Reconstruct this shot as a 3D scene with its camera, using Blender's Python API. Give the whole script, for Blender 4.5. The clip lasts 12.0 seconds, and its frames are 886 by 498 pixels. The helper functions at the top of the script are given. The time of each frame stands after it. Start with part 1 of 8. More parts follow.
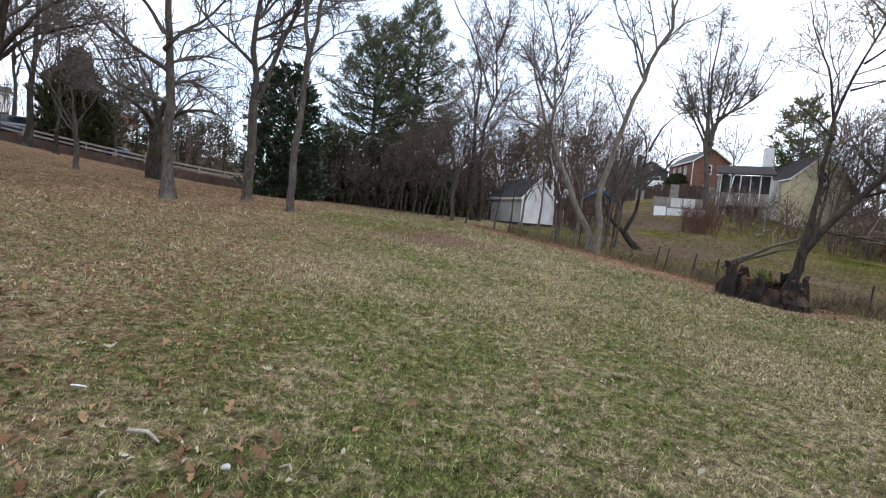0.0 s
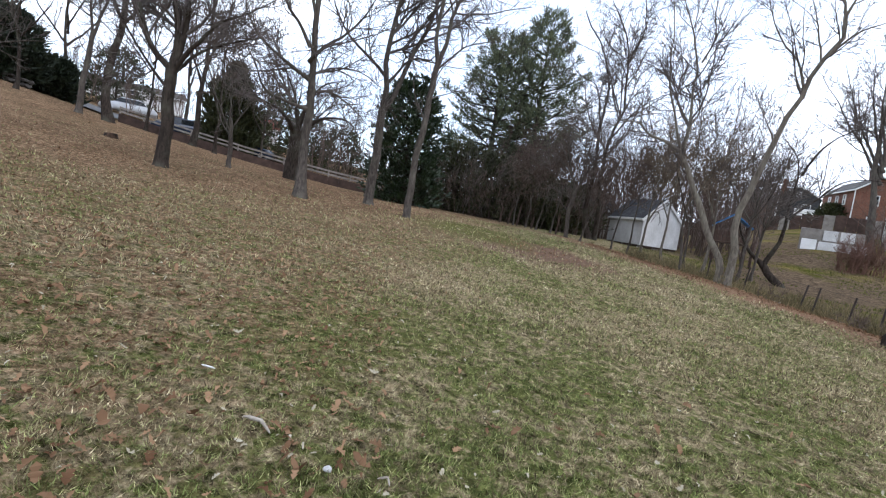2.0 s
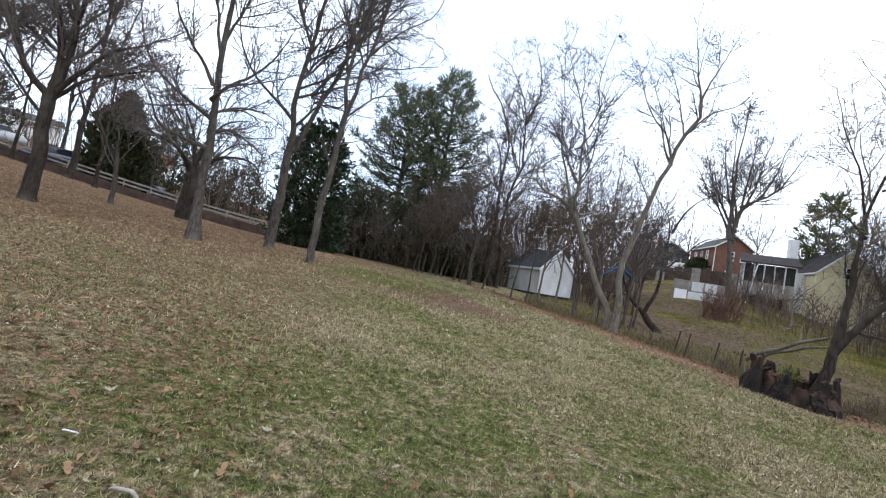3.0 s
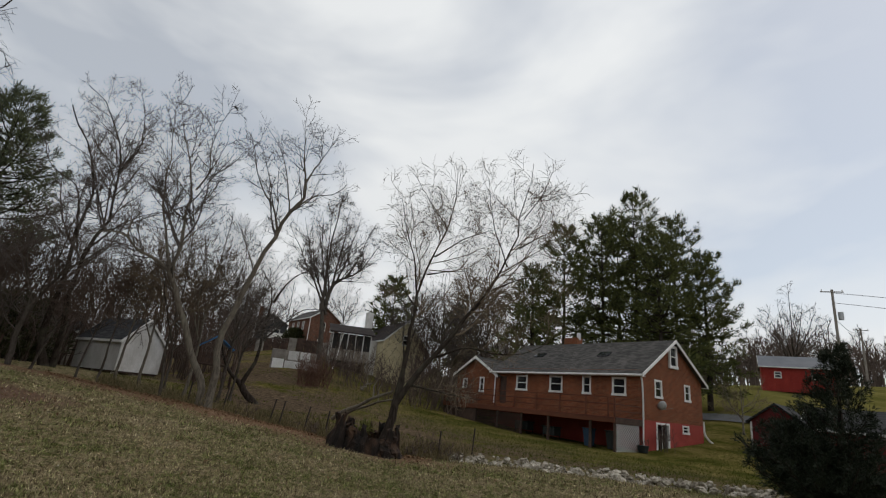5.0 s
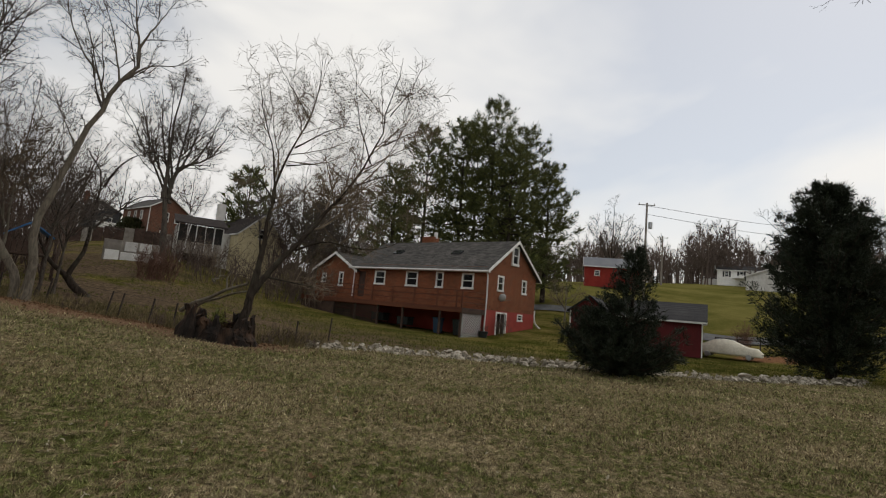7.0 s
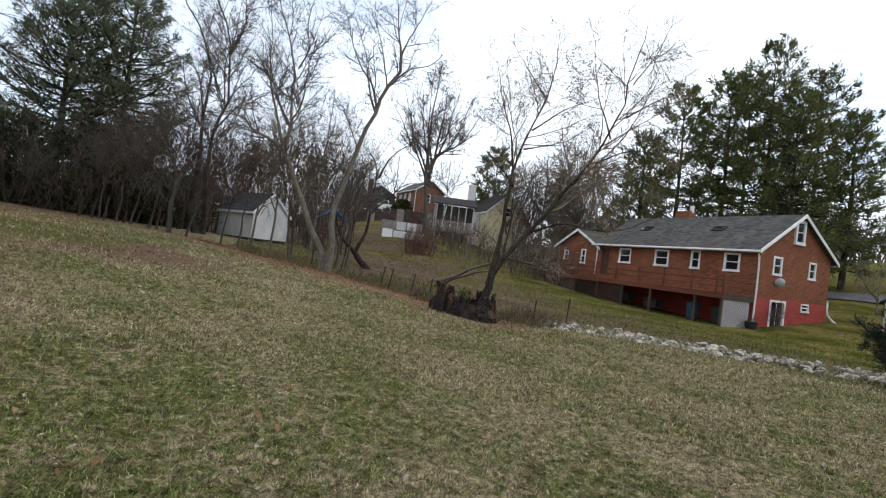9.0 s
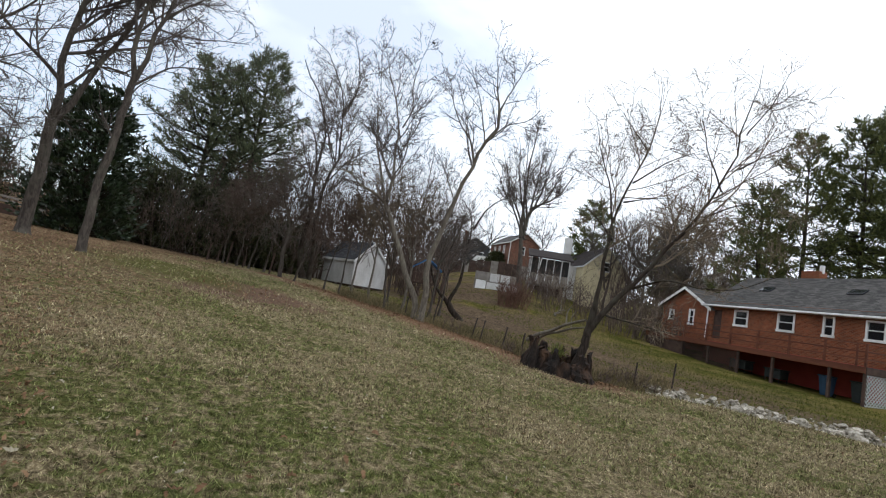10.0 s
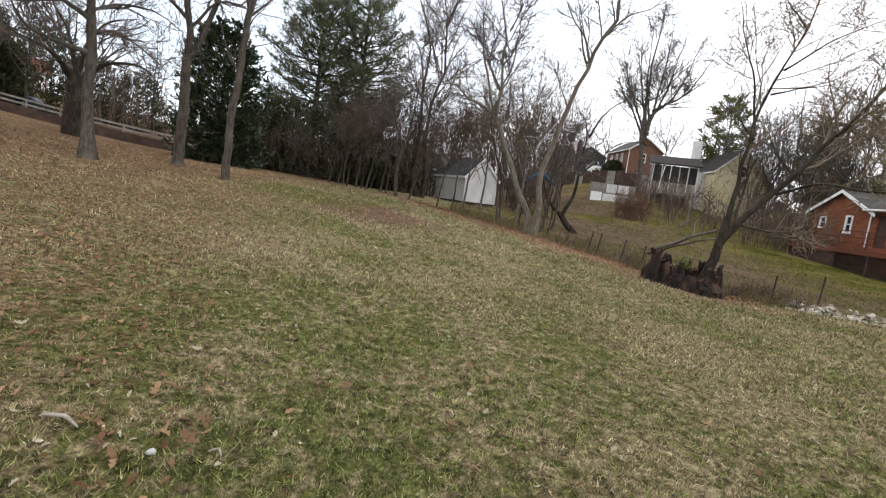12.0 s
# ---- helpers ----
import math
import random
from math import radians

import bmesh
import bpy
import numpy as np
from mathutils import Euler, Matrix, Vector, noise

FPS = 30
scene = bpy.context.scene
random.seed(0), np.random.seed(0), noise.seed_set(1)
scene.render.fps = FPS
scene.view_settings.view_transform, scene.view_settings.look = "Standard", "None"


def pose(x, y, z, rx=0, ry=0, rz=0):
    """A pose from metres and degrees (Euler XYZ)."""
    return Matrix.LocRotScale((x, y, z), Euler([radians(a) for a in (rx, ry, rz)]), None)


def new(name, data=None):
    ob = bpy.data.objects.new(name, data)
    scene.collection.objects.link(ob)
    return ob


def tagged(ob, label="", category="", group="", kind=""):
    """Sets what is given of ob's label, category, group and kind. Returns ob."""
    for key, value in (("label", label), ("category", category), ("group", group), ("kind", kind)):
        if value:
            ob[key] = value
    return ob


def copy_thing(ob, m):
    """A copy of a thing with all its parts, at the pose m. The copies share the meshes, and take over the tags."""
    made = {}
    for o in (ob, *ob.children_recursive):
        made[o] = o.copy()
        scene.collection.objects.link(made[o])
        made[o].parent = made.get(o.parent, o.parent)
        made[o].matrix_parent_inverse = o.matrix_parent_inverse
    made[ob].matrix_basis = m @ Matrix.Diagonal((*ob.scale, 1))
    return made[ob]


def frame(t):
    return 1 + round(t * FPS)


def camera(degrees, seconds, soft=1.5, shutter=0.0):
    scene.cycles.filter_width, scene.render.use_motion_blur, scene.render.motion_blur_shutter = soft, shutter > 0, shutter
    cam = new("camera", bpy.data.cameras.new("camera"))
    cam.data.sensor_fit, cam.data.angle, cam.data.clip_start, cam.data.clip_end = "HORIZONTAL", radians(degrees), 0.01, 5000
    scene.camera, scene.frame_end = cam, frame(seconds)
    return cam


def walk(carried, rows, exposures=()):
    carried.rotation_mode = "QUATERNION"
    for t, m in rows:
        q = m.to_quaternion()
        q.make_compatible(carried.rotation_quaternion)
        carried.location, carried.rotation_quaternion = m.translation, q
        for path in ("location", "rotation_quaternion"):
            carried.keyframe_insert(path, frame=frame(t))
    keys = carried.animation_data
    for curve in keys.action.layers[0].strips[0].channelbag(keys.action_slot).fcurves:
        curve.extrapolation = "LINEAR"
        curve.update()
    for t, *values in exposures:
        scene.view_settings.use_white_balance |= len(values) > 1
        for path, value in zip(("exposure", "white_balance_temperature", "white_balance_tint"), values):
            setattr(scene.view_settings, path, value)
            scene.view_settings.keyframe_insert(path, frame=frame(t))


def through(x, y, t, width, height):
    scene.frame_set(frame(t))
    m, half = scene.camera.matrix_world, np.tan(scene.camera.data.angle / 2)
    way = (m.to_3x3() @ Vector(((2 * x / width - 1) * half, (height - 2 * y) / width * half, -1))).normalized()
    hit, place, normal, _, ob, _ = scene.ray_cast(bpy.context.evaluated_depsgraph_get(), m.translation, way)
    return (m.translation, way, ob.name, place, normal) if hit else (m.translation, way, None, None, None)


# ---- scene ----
# camera and walk
cam = camera(83.4, 12.0, soft=1.15)
PATH = [
    (0, pose(0.041, -0.016, 1.626, 85.96, -4.83, -0.20)),
    (0.5, pose(0.022, 0.020, 1.624, 85.19, -6.45, 10.53)),
    (1, pose(-0.049, 0.099, 1.632, 85.97, -10.40, 17.05)),
    (1.5, pose(-0.067, 0.154, 1.630, 85.09, -10.09, 16.37)),
    (2, pose(-0.037, 0.140, 1.631, 85.79, -8.71, 12.64)),
    (2.5, pose(-0.010, 0.112, 1.640, 86.33, -6.95, 8.14)),
    (3, pose(-0.015, 0.089, 1.672, 92.84, -9.88, 1.71)),
    (3.5, pose(-0.012, -0.005, 1.689, 102.74, -13.98, -12.70)),
    (3.7, pose(-0.008, -0.059, 1.692, 105.82, -13.35, -19.95)),
    (5.3, pose(-0.012, 0.183, 1.551, 106.88, -5.59, -44.75)),
    (5.5, pose(-0.056, 0.174, 1.550, 106.97, -6.03, -46.72)),
    (6, pose(-0.140, 0.086, 1.558, 105.93, -5.66, -50.97)),
    (6.5, pose(-0.186, 0.032, 1.487, 102.06, -4.90, -56.53)),
    (6.7, pose(-0.180, 0.003, 1.437, 99.61, -4.51, -58.96)),
    (8.3, pose(0.059, -0.163, 1.759, 87.02, -5.31, -43.17)),
    (8.5, pose(0.073, -0.154, 1.741, 91.15, -6.42, -39.22)),
    (9, pose(0.076, -0.110, 1.727, 91.06, -7.19, -30.22)),
    (9.5, pose(0.103, -0.067, 1.719, 94.10, -8.27, -23.99)),
    (10, pose(0.095, -0.109, 1.718, 95.47, -9.56, -19.47)),
    (10.5, pose(0.103, -0.111, 1.717, 98.21, -10.51, -17.41)),
    (11, pose(0.088, -0.105, 1.719, 97.03, -10.49, -15.44)),
    (11.5, pose(0.068, -0.107, 1.716, 92.59, -10.04, -12.04)),
    (12, pose(0.049, -0.059, 1.714, 83.79, -7.63, -6.68)),
]
walk(cam, PATH, exposures=[(0.0, 0.12, 6150, 13), (1.5, 0.15, 6000, 13), (2.9, 0.2, 6050, 12), (3.5, -0.7, 5900, 9), (5.3, -1.25, 7200, 11), (6.7, -1.3, 7450, 12), (8.3, 0.15, 6900, 11), (9.0, -0.3, 6400, 10), (9.5, -0.32, 6500, 11), (10.5, -0.5, 6500, 10), (11.0, -0.58, 6650, 10), (11.5, -0.6, 6750, 10), (12.0, 0.1, 6900, 13)])

# overcast winter daylight
SUN_ELEV, SUN_BEARING = radians(48), radians(110)
SUN_TURN = SUN_BEARING
world = bpy.data.worlds.new("overcast_sky")
scene.world = world
world.use_nodes = True
wn, wl = world.node_tree.nodes, world.node_tree.links
wn.clear()
sky = wn.new("ShaderNodeTexSky")
sky.sky_type, sky.sun_disc, sky.sun_elevation, sky.sun_rotation = "NISHITA", False, SUN_ELEV, SUN_TURN
sky.air_density, sky.dust_density = 1.0, 0.4
blue = wn.new("ShaderNodeVectorMath")
blue.operation = "SCALE"
blue.inputs["Scale"].default_value = 0.11
wl.new(sky.outputs[0], blue.inputs[0])
coord = wn.new("ShaderNodeTexCoord")
stretch = wn.new("ShaderNodeMapping")
stretch.inputs["Scale"].default_value = (1.0, 1.0, 2.6)
stretch.inputs["Rotation"].default_value = (0.35, 0.1, 0.6)
wl.new(coord.outputs["Generated"], stretch.inputs["Vector"])
cloud = wn.new("ShaderNodeTexNoise")
cloud.inputs["Scale"].default_value, cloud.inputs["Detail"].default_value, cloud.inputs["Roughness"].default_value = 1.25, 5.0, 0.5
cloud.inputs["Distortion"].default_value = 0.4
wl.new(stretch.outputs[0], cloud.inputs["Vector"])
thick = wn.new("ShaderNodeMapRange")
thick.inputs["From Min"].default_value, thick.inputs["From Max"].default_value = 0.37, 0.56
thick.inputs["To Min"].default_value, thick.inputs["To Max"].default_value = 0.52, 1.0
wl.new(cloud.outputs["Fac"], thick.inputs["Value"])
cover = wn.new("ShaderNodeMix")
cover.data_type = "RGBA"
cover.inputs[7].default_value = (0.86, 0.925, 1.0, 1)
wl.new(thick.outputs[0], cover.inputs[0])
wl.new(blue.outputs[0], cover.inputs[6])
# the cloud is brightest round the hidden sun
toward = Vector((math.cos(SUN_ELEV) * math.sin(SUN_BEARING), math.cos(SUN_ELEV) * math.cos(SUN_BEARING), math.sin(SUN_ELEV)))
dot = wn.new("ShaderNodeVectorMath")
dot.operation = "DOT_PRODUCT"
dot.inputs[1].default_value = toward
wl.new(coord.outputs["Generated"], dot.inputs[0])
glow = wn.new("ShaderNodeMapRange")
glow.interpolation_type = "SMOOTHSTEP"
for sock, val in zip(glow.inputs[1:5], (0.0, 1.0, 2.0, 2.2)):
    sock.default_value = val
wl.new(dot.outputs["Value"], glow.inputs[0])
bg = wn.new("ShaderNodeBackground")
wl.new(glow.outputs[0], bg.inputs["Strength"])
wl.new(cover.outputs[2], bg.inputs["Color"])
wl.new(bg.outputs[0], wn.new("ShaderNodeOutputWorld").inputs["Surface"])
sun_data = bpy.data.lights.new("sun", "SUN")
sun_data.energy, sun_data.angle, sun_data.color = 0.9, radians(40), (1.0, 0.94, 0.84)
sun = new("sun", sun_data)
sun.rotation_euler = toward.to_track_quat("Z", "Y").to_euler()


# ---------- helpers ----------
EYE = 1.65


def heading(az, d):
    """Ground place at a bearing (degrees right of straight ahead) and distance."""
    return d * math.sin(radians(az)), d * math.cos(radians(az))


RINGS = [0, 8, 18, 30, 45, 75, 130, 260]
BEARINGS = [-110, -65, -45, -25, -5, 12, 25, 40, 55, 70, 85, 100, 140, 195, 250]
HEIGHTS = [
    (0.9, 2.0, 3.2, 4.5, 7, 11), (0.9, 2.3, 4.2, 7.3, 10, 14), (0.7, 1.85, 3.3, 4.6, 8.8, 14), (0.5, 1.45, 2.0, 2.7, 5.6, 10),
    (0.35, 1.15, 1.55, 1.8, 3, 6), (0.2, 0.65, 1.2, 1.8, 4, 8), (0.1, 0.35, 1.0, 3.3, 7, 9), (0.0, 0.0, 0.3, 1.2, 4, 8),
    (-0.05, -0.05, -0.1, 0.4, 3, 8), (-0.05, -0.05, -0.15, 1.3, 6.6, 11), (0.0, 0.0, -0.22, -0.1, 5.2, 13.0), (0.0, 0.1, 0.05, 0.4, 5, 12),
    (0.2, 0.4, 0.8, 1.5, 4, 9), (0.3, 0.6, 1.2, 2, 4, 8), (0.9, 2.0, 3.2, 4.5, 7, 11)]
TABLE = np.array([(0.0, *row, row[-1] + 3) for row in HEIGHTS])


def hermite(xs, table, x):
    """Smooth interpolation of the columns of table at x; xs in order."""
    xs = np.array(xs, float)
    m = np.gradient(table, xs, axis=0)
    i = np.clip(np.searchsorted(xs, x) - 1, 0, len(xs) - 2)
    h = xs[i + 1] - xs[i]
    s = np.clip((x - xs[i]) / h, 0, 1)
    return i, s, h, m


def ground_z(x, y):
    """Height of the ground at arrays of places."""
    x, y = np.atleast_1d(np.array(x, float)), np.atleast_1d(np.array(y, float))
    r = np.hypot(x, y)
    az = (np.degrees(np.arctan2(x, y)) + 110) % 360 - 110
    i, s, h, m = hermite(BEARINGS, TABLE, az)
    s, h = s[:, None], h[:, None]
    prof = ((2 * s**3 - 3 * s**2 + 1) * TABLE[i] + (s**3 - 2 * s**2 + s) * h * m[i]
            + (3 * s**2 - 2 * s**3) * TABLE[i + 1] + (s**3 - s**2) * h * m[i + 1])
    rr = np.array(RINGS, float)
    k = np.clip(np.searchsorted(rr, r) - 1, 0, len(rr) - 2)
    g = np.gradient(prof, rr, axis=1)
    g[:, -1] = 0
    n = np.arange(len(x))
    hh = rr[k + 1] - rr[k]
    q = np.clip((r - rr[k]) / hh, 0, 1)
    z = ((2 * q**3 - 3 * q**2 + 1) * prof[n, k] + (q**3 - 2 * q**2 + q) * hh * g[n, k]
         + (3 * q**2 - 2 * q**3) * prof[n, k + 1] + (q**3 - q**2) * hh * g[n, k + 1])
    # the little brook bed that the stones line
    d = bank_distance(x, y)
    return z - 0.28 * np.exp(-((d - 0.2) / 0.7) ** 2)


BANK = [heading(*p) for p in ((4, 27), (12, 22.5), (19, 20.8), (27, 18.6), (36, 16.4), (46, 17.2), (58, 17.6), (70, 18.0), (84, 20.0), (97, 26.5))]


def bank_distance(x, y):
    """Distance from the line of the brook, positive on its far side."""
    best = np.full(len(x), 1e9)
    for (ax, ay), (bx, by) in zip(BANK, BANK[1:]):
        dx, dy = bx - ax, by - ay
        t = np.clip(((x - ax) * dx + (y - ay) * dy) / (dx * dx + dy * dy), 0, 1)
        px, py = x - ax - t * dx, y - ay - t * dy
        d = np.hypot(px, py) * np.sign(np.hypot(x, y) - np.hypot(ax + t * dx, ay + t * dy))
        best = np.where(np.abs(d) < np.abs(best), d, best)
    return best


def relief(x, y):
    """Small bumps of the turf."""
    b = np.array([noise.noise((px * 0.8, py * 0.8, 0.0)) * 0.035 + noise.noise((px * 0.22, py * 0.22, 3.0)) * 0.06 for px, py in zip(x, y)])
    return b * np.clip(np.hypot(x, y) / 3, 0, 1)


def gz(x, y):
    return float(ground_z(x, y)[0])


def spot(az, d, up=0.0):
    x, y = heading(az, d)
    return Vector((x, y, gz(x, y) + up))


def seen(az, el, d):
    """A place at a bearing, an elevation above eye level and a distance."""
    x, y = heading(az, d)
    return Vector((x, y, EYE + d * math.tan(radians(el))))


def mesh_from(name, verts, faces_by_size, smooth=False):
    """A mesh from arrays: verts (n, 3) and a list of (m, k) index arrays."""
    me = bpy.data.meshes.new(name)
    verts = np.asarray(verts, np.float32)
    me.vertices.add(len(verts))
    me.vertices.foreach_set("co", verts.ravel())
    loops = np.concatenate([np.asarray(f).ravel() for f in faces_by_size]).astype(np.int32)
    sizes = np.concatenate([np.full(len(f), np.asarray(f).shape[1]) for f in faces_by_size])
    me.loops.add(len(loops))
    me.loops.foreach_set("vertex_index", loops)
    me.polygons.add(len(sizes))
    me.polygons.foreach_set("loop_start", np.concatenate([[0], np.cumsum(sizes)[:-1]]).astype(np.int32))
    me.polygons.foreach_set("use_smooth", np.full(len(sizes), smooth))
    me.update(calc_edges=True)
    return me


def thing(name, label, category, at=(0, 0, 0), turn=0.0, group="", kind=""):
    """An empty that carries the parts of one thing."""
    ob = new(name)
    ob.empty_display_size = 0.2
    ob.matrix_basis = Matrix.Translation(at) @ Matrix.Rotation(radians(turn), 4, "Z")
    return tagged(ob, label, category, group, kind)


def part_mesh(name, me, material, parent=None, label=""):
    ob = new(name, me)
    me.materials.append(material)
    if parent is not None:
        ob.parent = parent
    if label:
        ob["label"] = label
    return ob


def part(name, bm, material, parent=None, label="", smooth=False):
    me = bpy.data.meshes.new(name)
    bm.normal_update()
    if smooth:
        for f in bm.faces:
            f.smooth = True
    bm.to_mesh(me)
    bm.free()
    return part_mesh(name, me, material, parent, label)


def add_box(bm, lo, hi, bevel=0.0, m=None):
    """An axis-aligned box added to bm, with its edges rounded."""
    c = [(a + b) / 2 for a, b in zip(lo, hi)]
    s = [abs(b - a) for a, b in zip(lo, hi)]
    made = bmesh.ops.create_cube(bm, size=1.0, matrix=Matrix.Translation(c) @ Matrix.Diagonal((*s, 1)))["verts"]
    if bevel:
        edges = list({e for v in made for e in v.link_edges})
        made = bmesh.ops.bevel(bm, geom=edges, offset=bevel, segments=1, affect="EDGES")["verts"]
    if m is not None:
        bmesh.ops.transform(bm, matrix=m, verts=[v for v in made if v.is_valid])
    return made


def box(lo, hi, bevel=0.0):
    bm = bmesh.new()
    add_box(bm, lo, hi, bevel)
    return bm


def prism(outline, depth, axis="y"):
    """A closed outline of (a, z) points pushed from depth[0] to depth[1] along x or y."""
    bm = bmesh.new()
    rows = []
    for d in depth:
        rows.append([bm.verts.new((a, d, z) if axis == "y" else (d, a, z)) for a, z in outline])
    n = len(outline)
    bm.faces.new(rows[0])
    bm.faces.new(rows[1][::-1])
    for i in range(n):
        bm.faces.new((rows[0][i], rows[1][i], rows[1][(i + 1) % n], rows[0][(i + 1) % n]))
    bmesh.ops.recalc_face_normals(bm, faces=bm.faces)
    return bm


def tubes(poly, rad, sides):
    """Tubes along many polylines of equal length: verts and quads."""
    poly, rad = np.asarray(poly, float), np.asarray(rad, float)
    n, k, _ = poly.shape
    tan = np.gradient(poly, axis=1)
    tan /= np.linalg.norm(tan, axis=2, keepdims=True) + 1e-9
    mean = poly[:, -1] - poly[:, 0]
    ref = np.where(np.abs(mean[:, 2:3]) > 0.8 * np.linalg.norm(mean, axis=1, keepdims=True), [[1.0, 0.2, 0.0]], [[0.0, 0.0, 1.0]])[:, None, :]
    u = np.cross(tan, np.broadcast_to(ref, tan.shape))
    u /= np.linalg.norm(u, axis=2, keepdims=True) + 1e-9
    v = np.cross(tan, u)
    a = np.arange(sides) * 2 * np.pi / sides
    ring = u[:, :, None, :] * np.cos(a)[None, None, :, None] + v[:, :, None, :] * np.sin(a)[None, None, :, None]
    verts = (poly[:, :, None, :] + ring * rad[:, :, None, None]).reshape(-1, 3)
    base = (np.arange(n) * k * sides)[:, None, None] + (np.arange(k - 1) * sides)[None, :, None]
    s = np.arange(sides)[None, None, :]
    t = (s + 1) % sides
    quads = np.stack([base + s, base + t, base + sides + t, base + sides + s], axis=-1).reshape(-1, 4)
    return verts, quads


def tube_mesh(name, sets):
    """One mesh from several (poly, rad, sides)."""
    vs, fs, off = [], [], 0
    for poly, rad, sides in sets:
        if len(poly) == 0:
            continue
        v, f = tubes(poly, rad, sides)
        vs.append(v)
        fs.append(f + off)
        off += len(v)
    return mesh_from(name, np.concatenate(vs), [np.concatenate(fs)], True)


def rod(name, a, b, r, material, parent, sides=8, r2=None, label=""):
    poly = np.array([[a, b]], float)
    return part_mesh(name, tube_mesh(name, [(poly, np.array([[r, r2 if r2 is not None else r]]), sides)]), material, parent, label)


def smooth_line(points, n):
    """A polyline of n points that glides through the given ones."""
    p = np.array([tuple(q) for q in points], float)
    if len(p) == 2:
        return p[0] + (p[1] - p[0]) * np.linspace(0, 1, n)[:, None]
    s = np.concatenate([[0], np.cumsum(np.linalg.norm(np.diff(p, axis=0), axis=1))])
    m = np.gradient(p, s, axis=0)
    x = np.linspace(0, s[-1], n)
    i = np.clip(np.searchsorted(s, x) - 1, 0, len(s) - 2)
    h = (s[i + 1] - s[i])[:, None]
    q = ((x - s[i])[:, None]) / h
    return ((2 * q**3 - 3 * q**2 + 1) * p[i] + (q**3 - 2 * q**2 + q) * h * m[i]
            + (3 * q**2 - 2 * q**3) * p[i + 1] + (q**3 - q**2) * h * m[i + 1])


# ---------- materials ----------
def ramp_node(nt, fac, stops):
    node = nt.nodes.new("ShaderNodeValToRGB")
    el = node.color_ramp.elements
    while len(el) < len(stops):
        el.new(0.5)
    for e, (p, c) in zip(el, stops):
        e.position, e.color = p, (*c, 1)
    nt.links.new(fac, node.inputs[0])
    return node.outputs[0]


def noise_node(nt, vec, scale, detail=4.0, rough=0.55, distort=0.0):
    node = nt.nodes.new("ShaderNodeTexNoise")
    node.inputs["Scale"].default_value, node.inputs["Detail"].default_value = scale, detail
    node.inputs["Roughness"].default_value, node.inputs["Distortion"].default_value = rough, distort
    nt.links.new(vec, node.inputs["Vector"])
    return node.outputs["Fac"]


def mix_node(nt, fac, a, b, how="MIX"):
    node = nt.nodes.new("ShaderNodeMix")
    node.data_type, node.blend_type = "RGBA", how
    for sock, val in ((node.inputs[0], fac), (node.inputs[6], a), (node.inputs[7], b)):
        if isinstance(val, (int, float)):
            sock.default_value = val
        elif isinstance(val, tuple):
            sock.default_value = (*val, 1)
        else:
            nt.links.new(val, sock)
    return node.outputs[2]


def math_node(nt, op, a, b=None, clamp=False):
    node = nt.nodes.new("ShaderNodeMath")
    node.operation, node.use_clamp = op, clamp
    for sock, val in zip(node.inputs, (a, b)):
        if val is None:
            continue
        if isinstance(val, (int, float)):
            sock.default_value = val
        else:
            nt.links.new(val, sock)
    return node.outputs[0]


def map_node(nt, value, lo, hi, a=0.0, b=1.0):
    node = nt.nodes.new("ShaderNodeMapRange")
    node.interpolation_type = "SMOOTHSTEP"
    for sock, val in zip(node.inputs[1:5], (lo, hi, a, b)):
        sock.default_value = val
    nt.links.new(value, node.inputs[0])
    return node.outputs[0]


def bump_node(nt, height, strength, distance):
    node = nt.nodes.new("ShaderNodeBump")
    node.inputs["Strength"].default_value, node.inputs["Distance"].default_value = strength, distance
    nt.links.new(height, node.inputs["Height"])
    return node.outputs[0]


def surface(name):
    m = bpy.data.materials.new(name)
    m.use_nodes = True
    nt = m.node_tree
    bsdf = nt.nodes["Principled BSDF"]
    tc = nt.nodes.new("ShaderNodeTexCoord")
    return m, nt, bsdf, tc


def stretched(nt, vec, scale):
    node = nt.nodes.new("ShaderNodeMapping")
    node.inputs["Scale"].default_value = scale
    nt.links.new(vec, node.inputs["Vector"])
    return node.outputs[0]


def mottled(name, colours, scale=4.0, rough=0.85, fine=40.0, bump=0.3, depth=0.01, stretch=None, spread=0.15, metal=0.0, spec=0.3):
    """A worn surface: broad stains in the given colours, fine grain and relief."""
    m, nt, bsdf, tc = surface(name)
    vec = tc.outputs["Object"]
    if stretch:
        vec = stretched(nt, vec, stretch)
    broad = noise_node(nt, vec, scale, 5.0, 0.6)
    n = len(colours)
    stops = [(0.3 + 0.4 * i / max(1, n - 1), c) for i, c in enumerate(colours)]
    col = ramp_node(nt, broad, stops)
    grain = noise_node(nt, vec, fine, 3.0, 0.6)
    col = mix_node(nt, 1.0, col, ramp_node(nt, grain, [(0.25, (1 - spread,) * 3), (0.75, (1 + spread,) * 3)]), "MULTIPLY")
    rnd = nt.nodes.new("ShaderNodeObjectInfo").outputs["Random"]
    col = mix_node(nt, 1.0, col, ramp_node(nt, rnd, [(0.0, (0.86,) * 3), (1.0, (1.1,) * 3)]), "MULTIPLY")
    nt.links.new(col, bsdf.inputs["Base Color"])
    bsdf.inputs["Roughness"].default_value, bsdf.inputs["Metallic"].default_value = rough, metal
    bsdf.inputs["Specular IOR Level"].default_value = spec
    if bump:
        nt.links.new(bump_node(nt, grain, bump, depth), bsdf.inputs["Normal"])
    return m


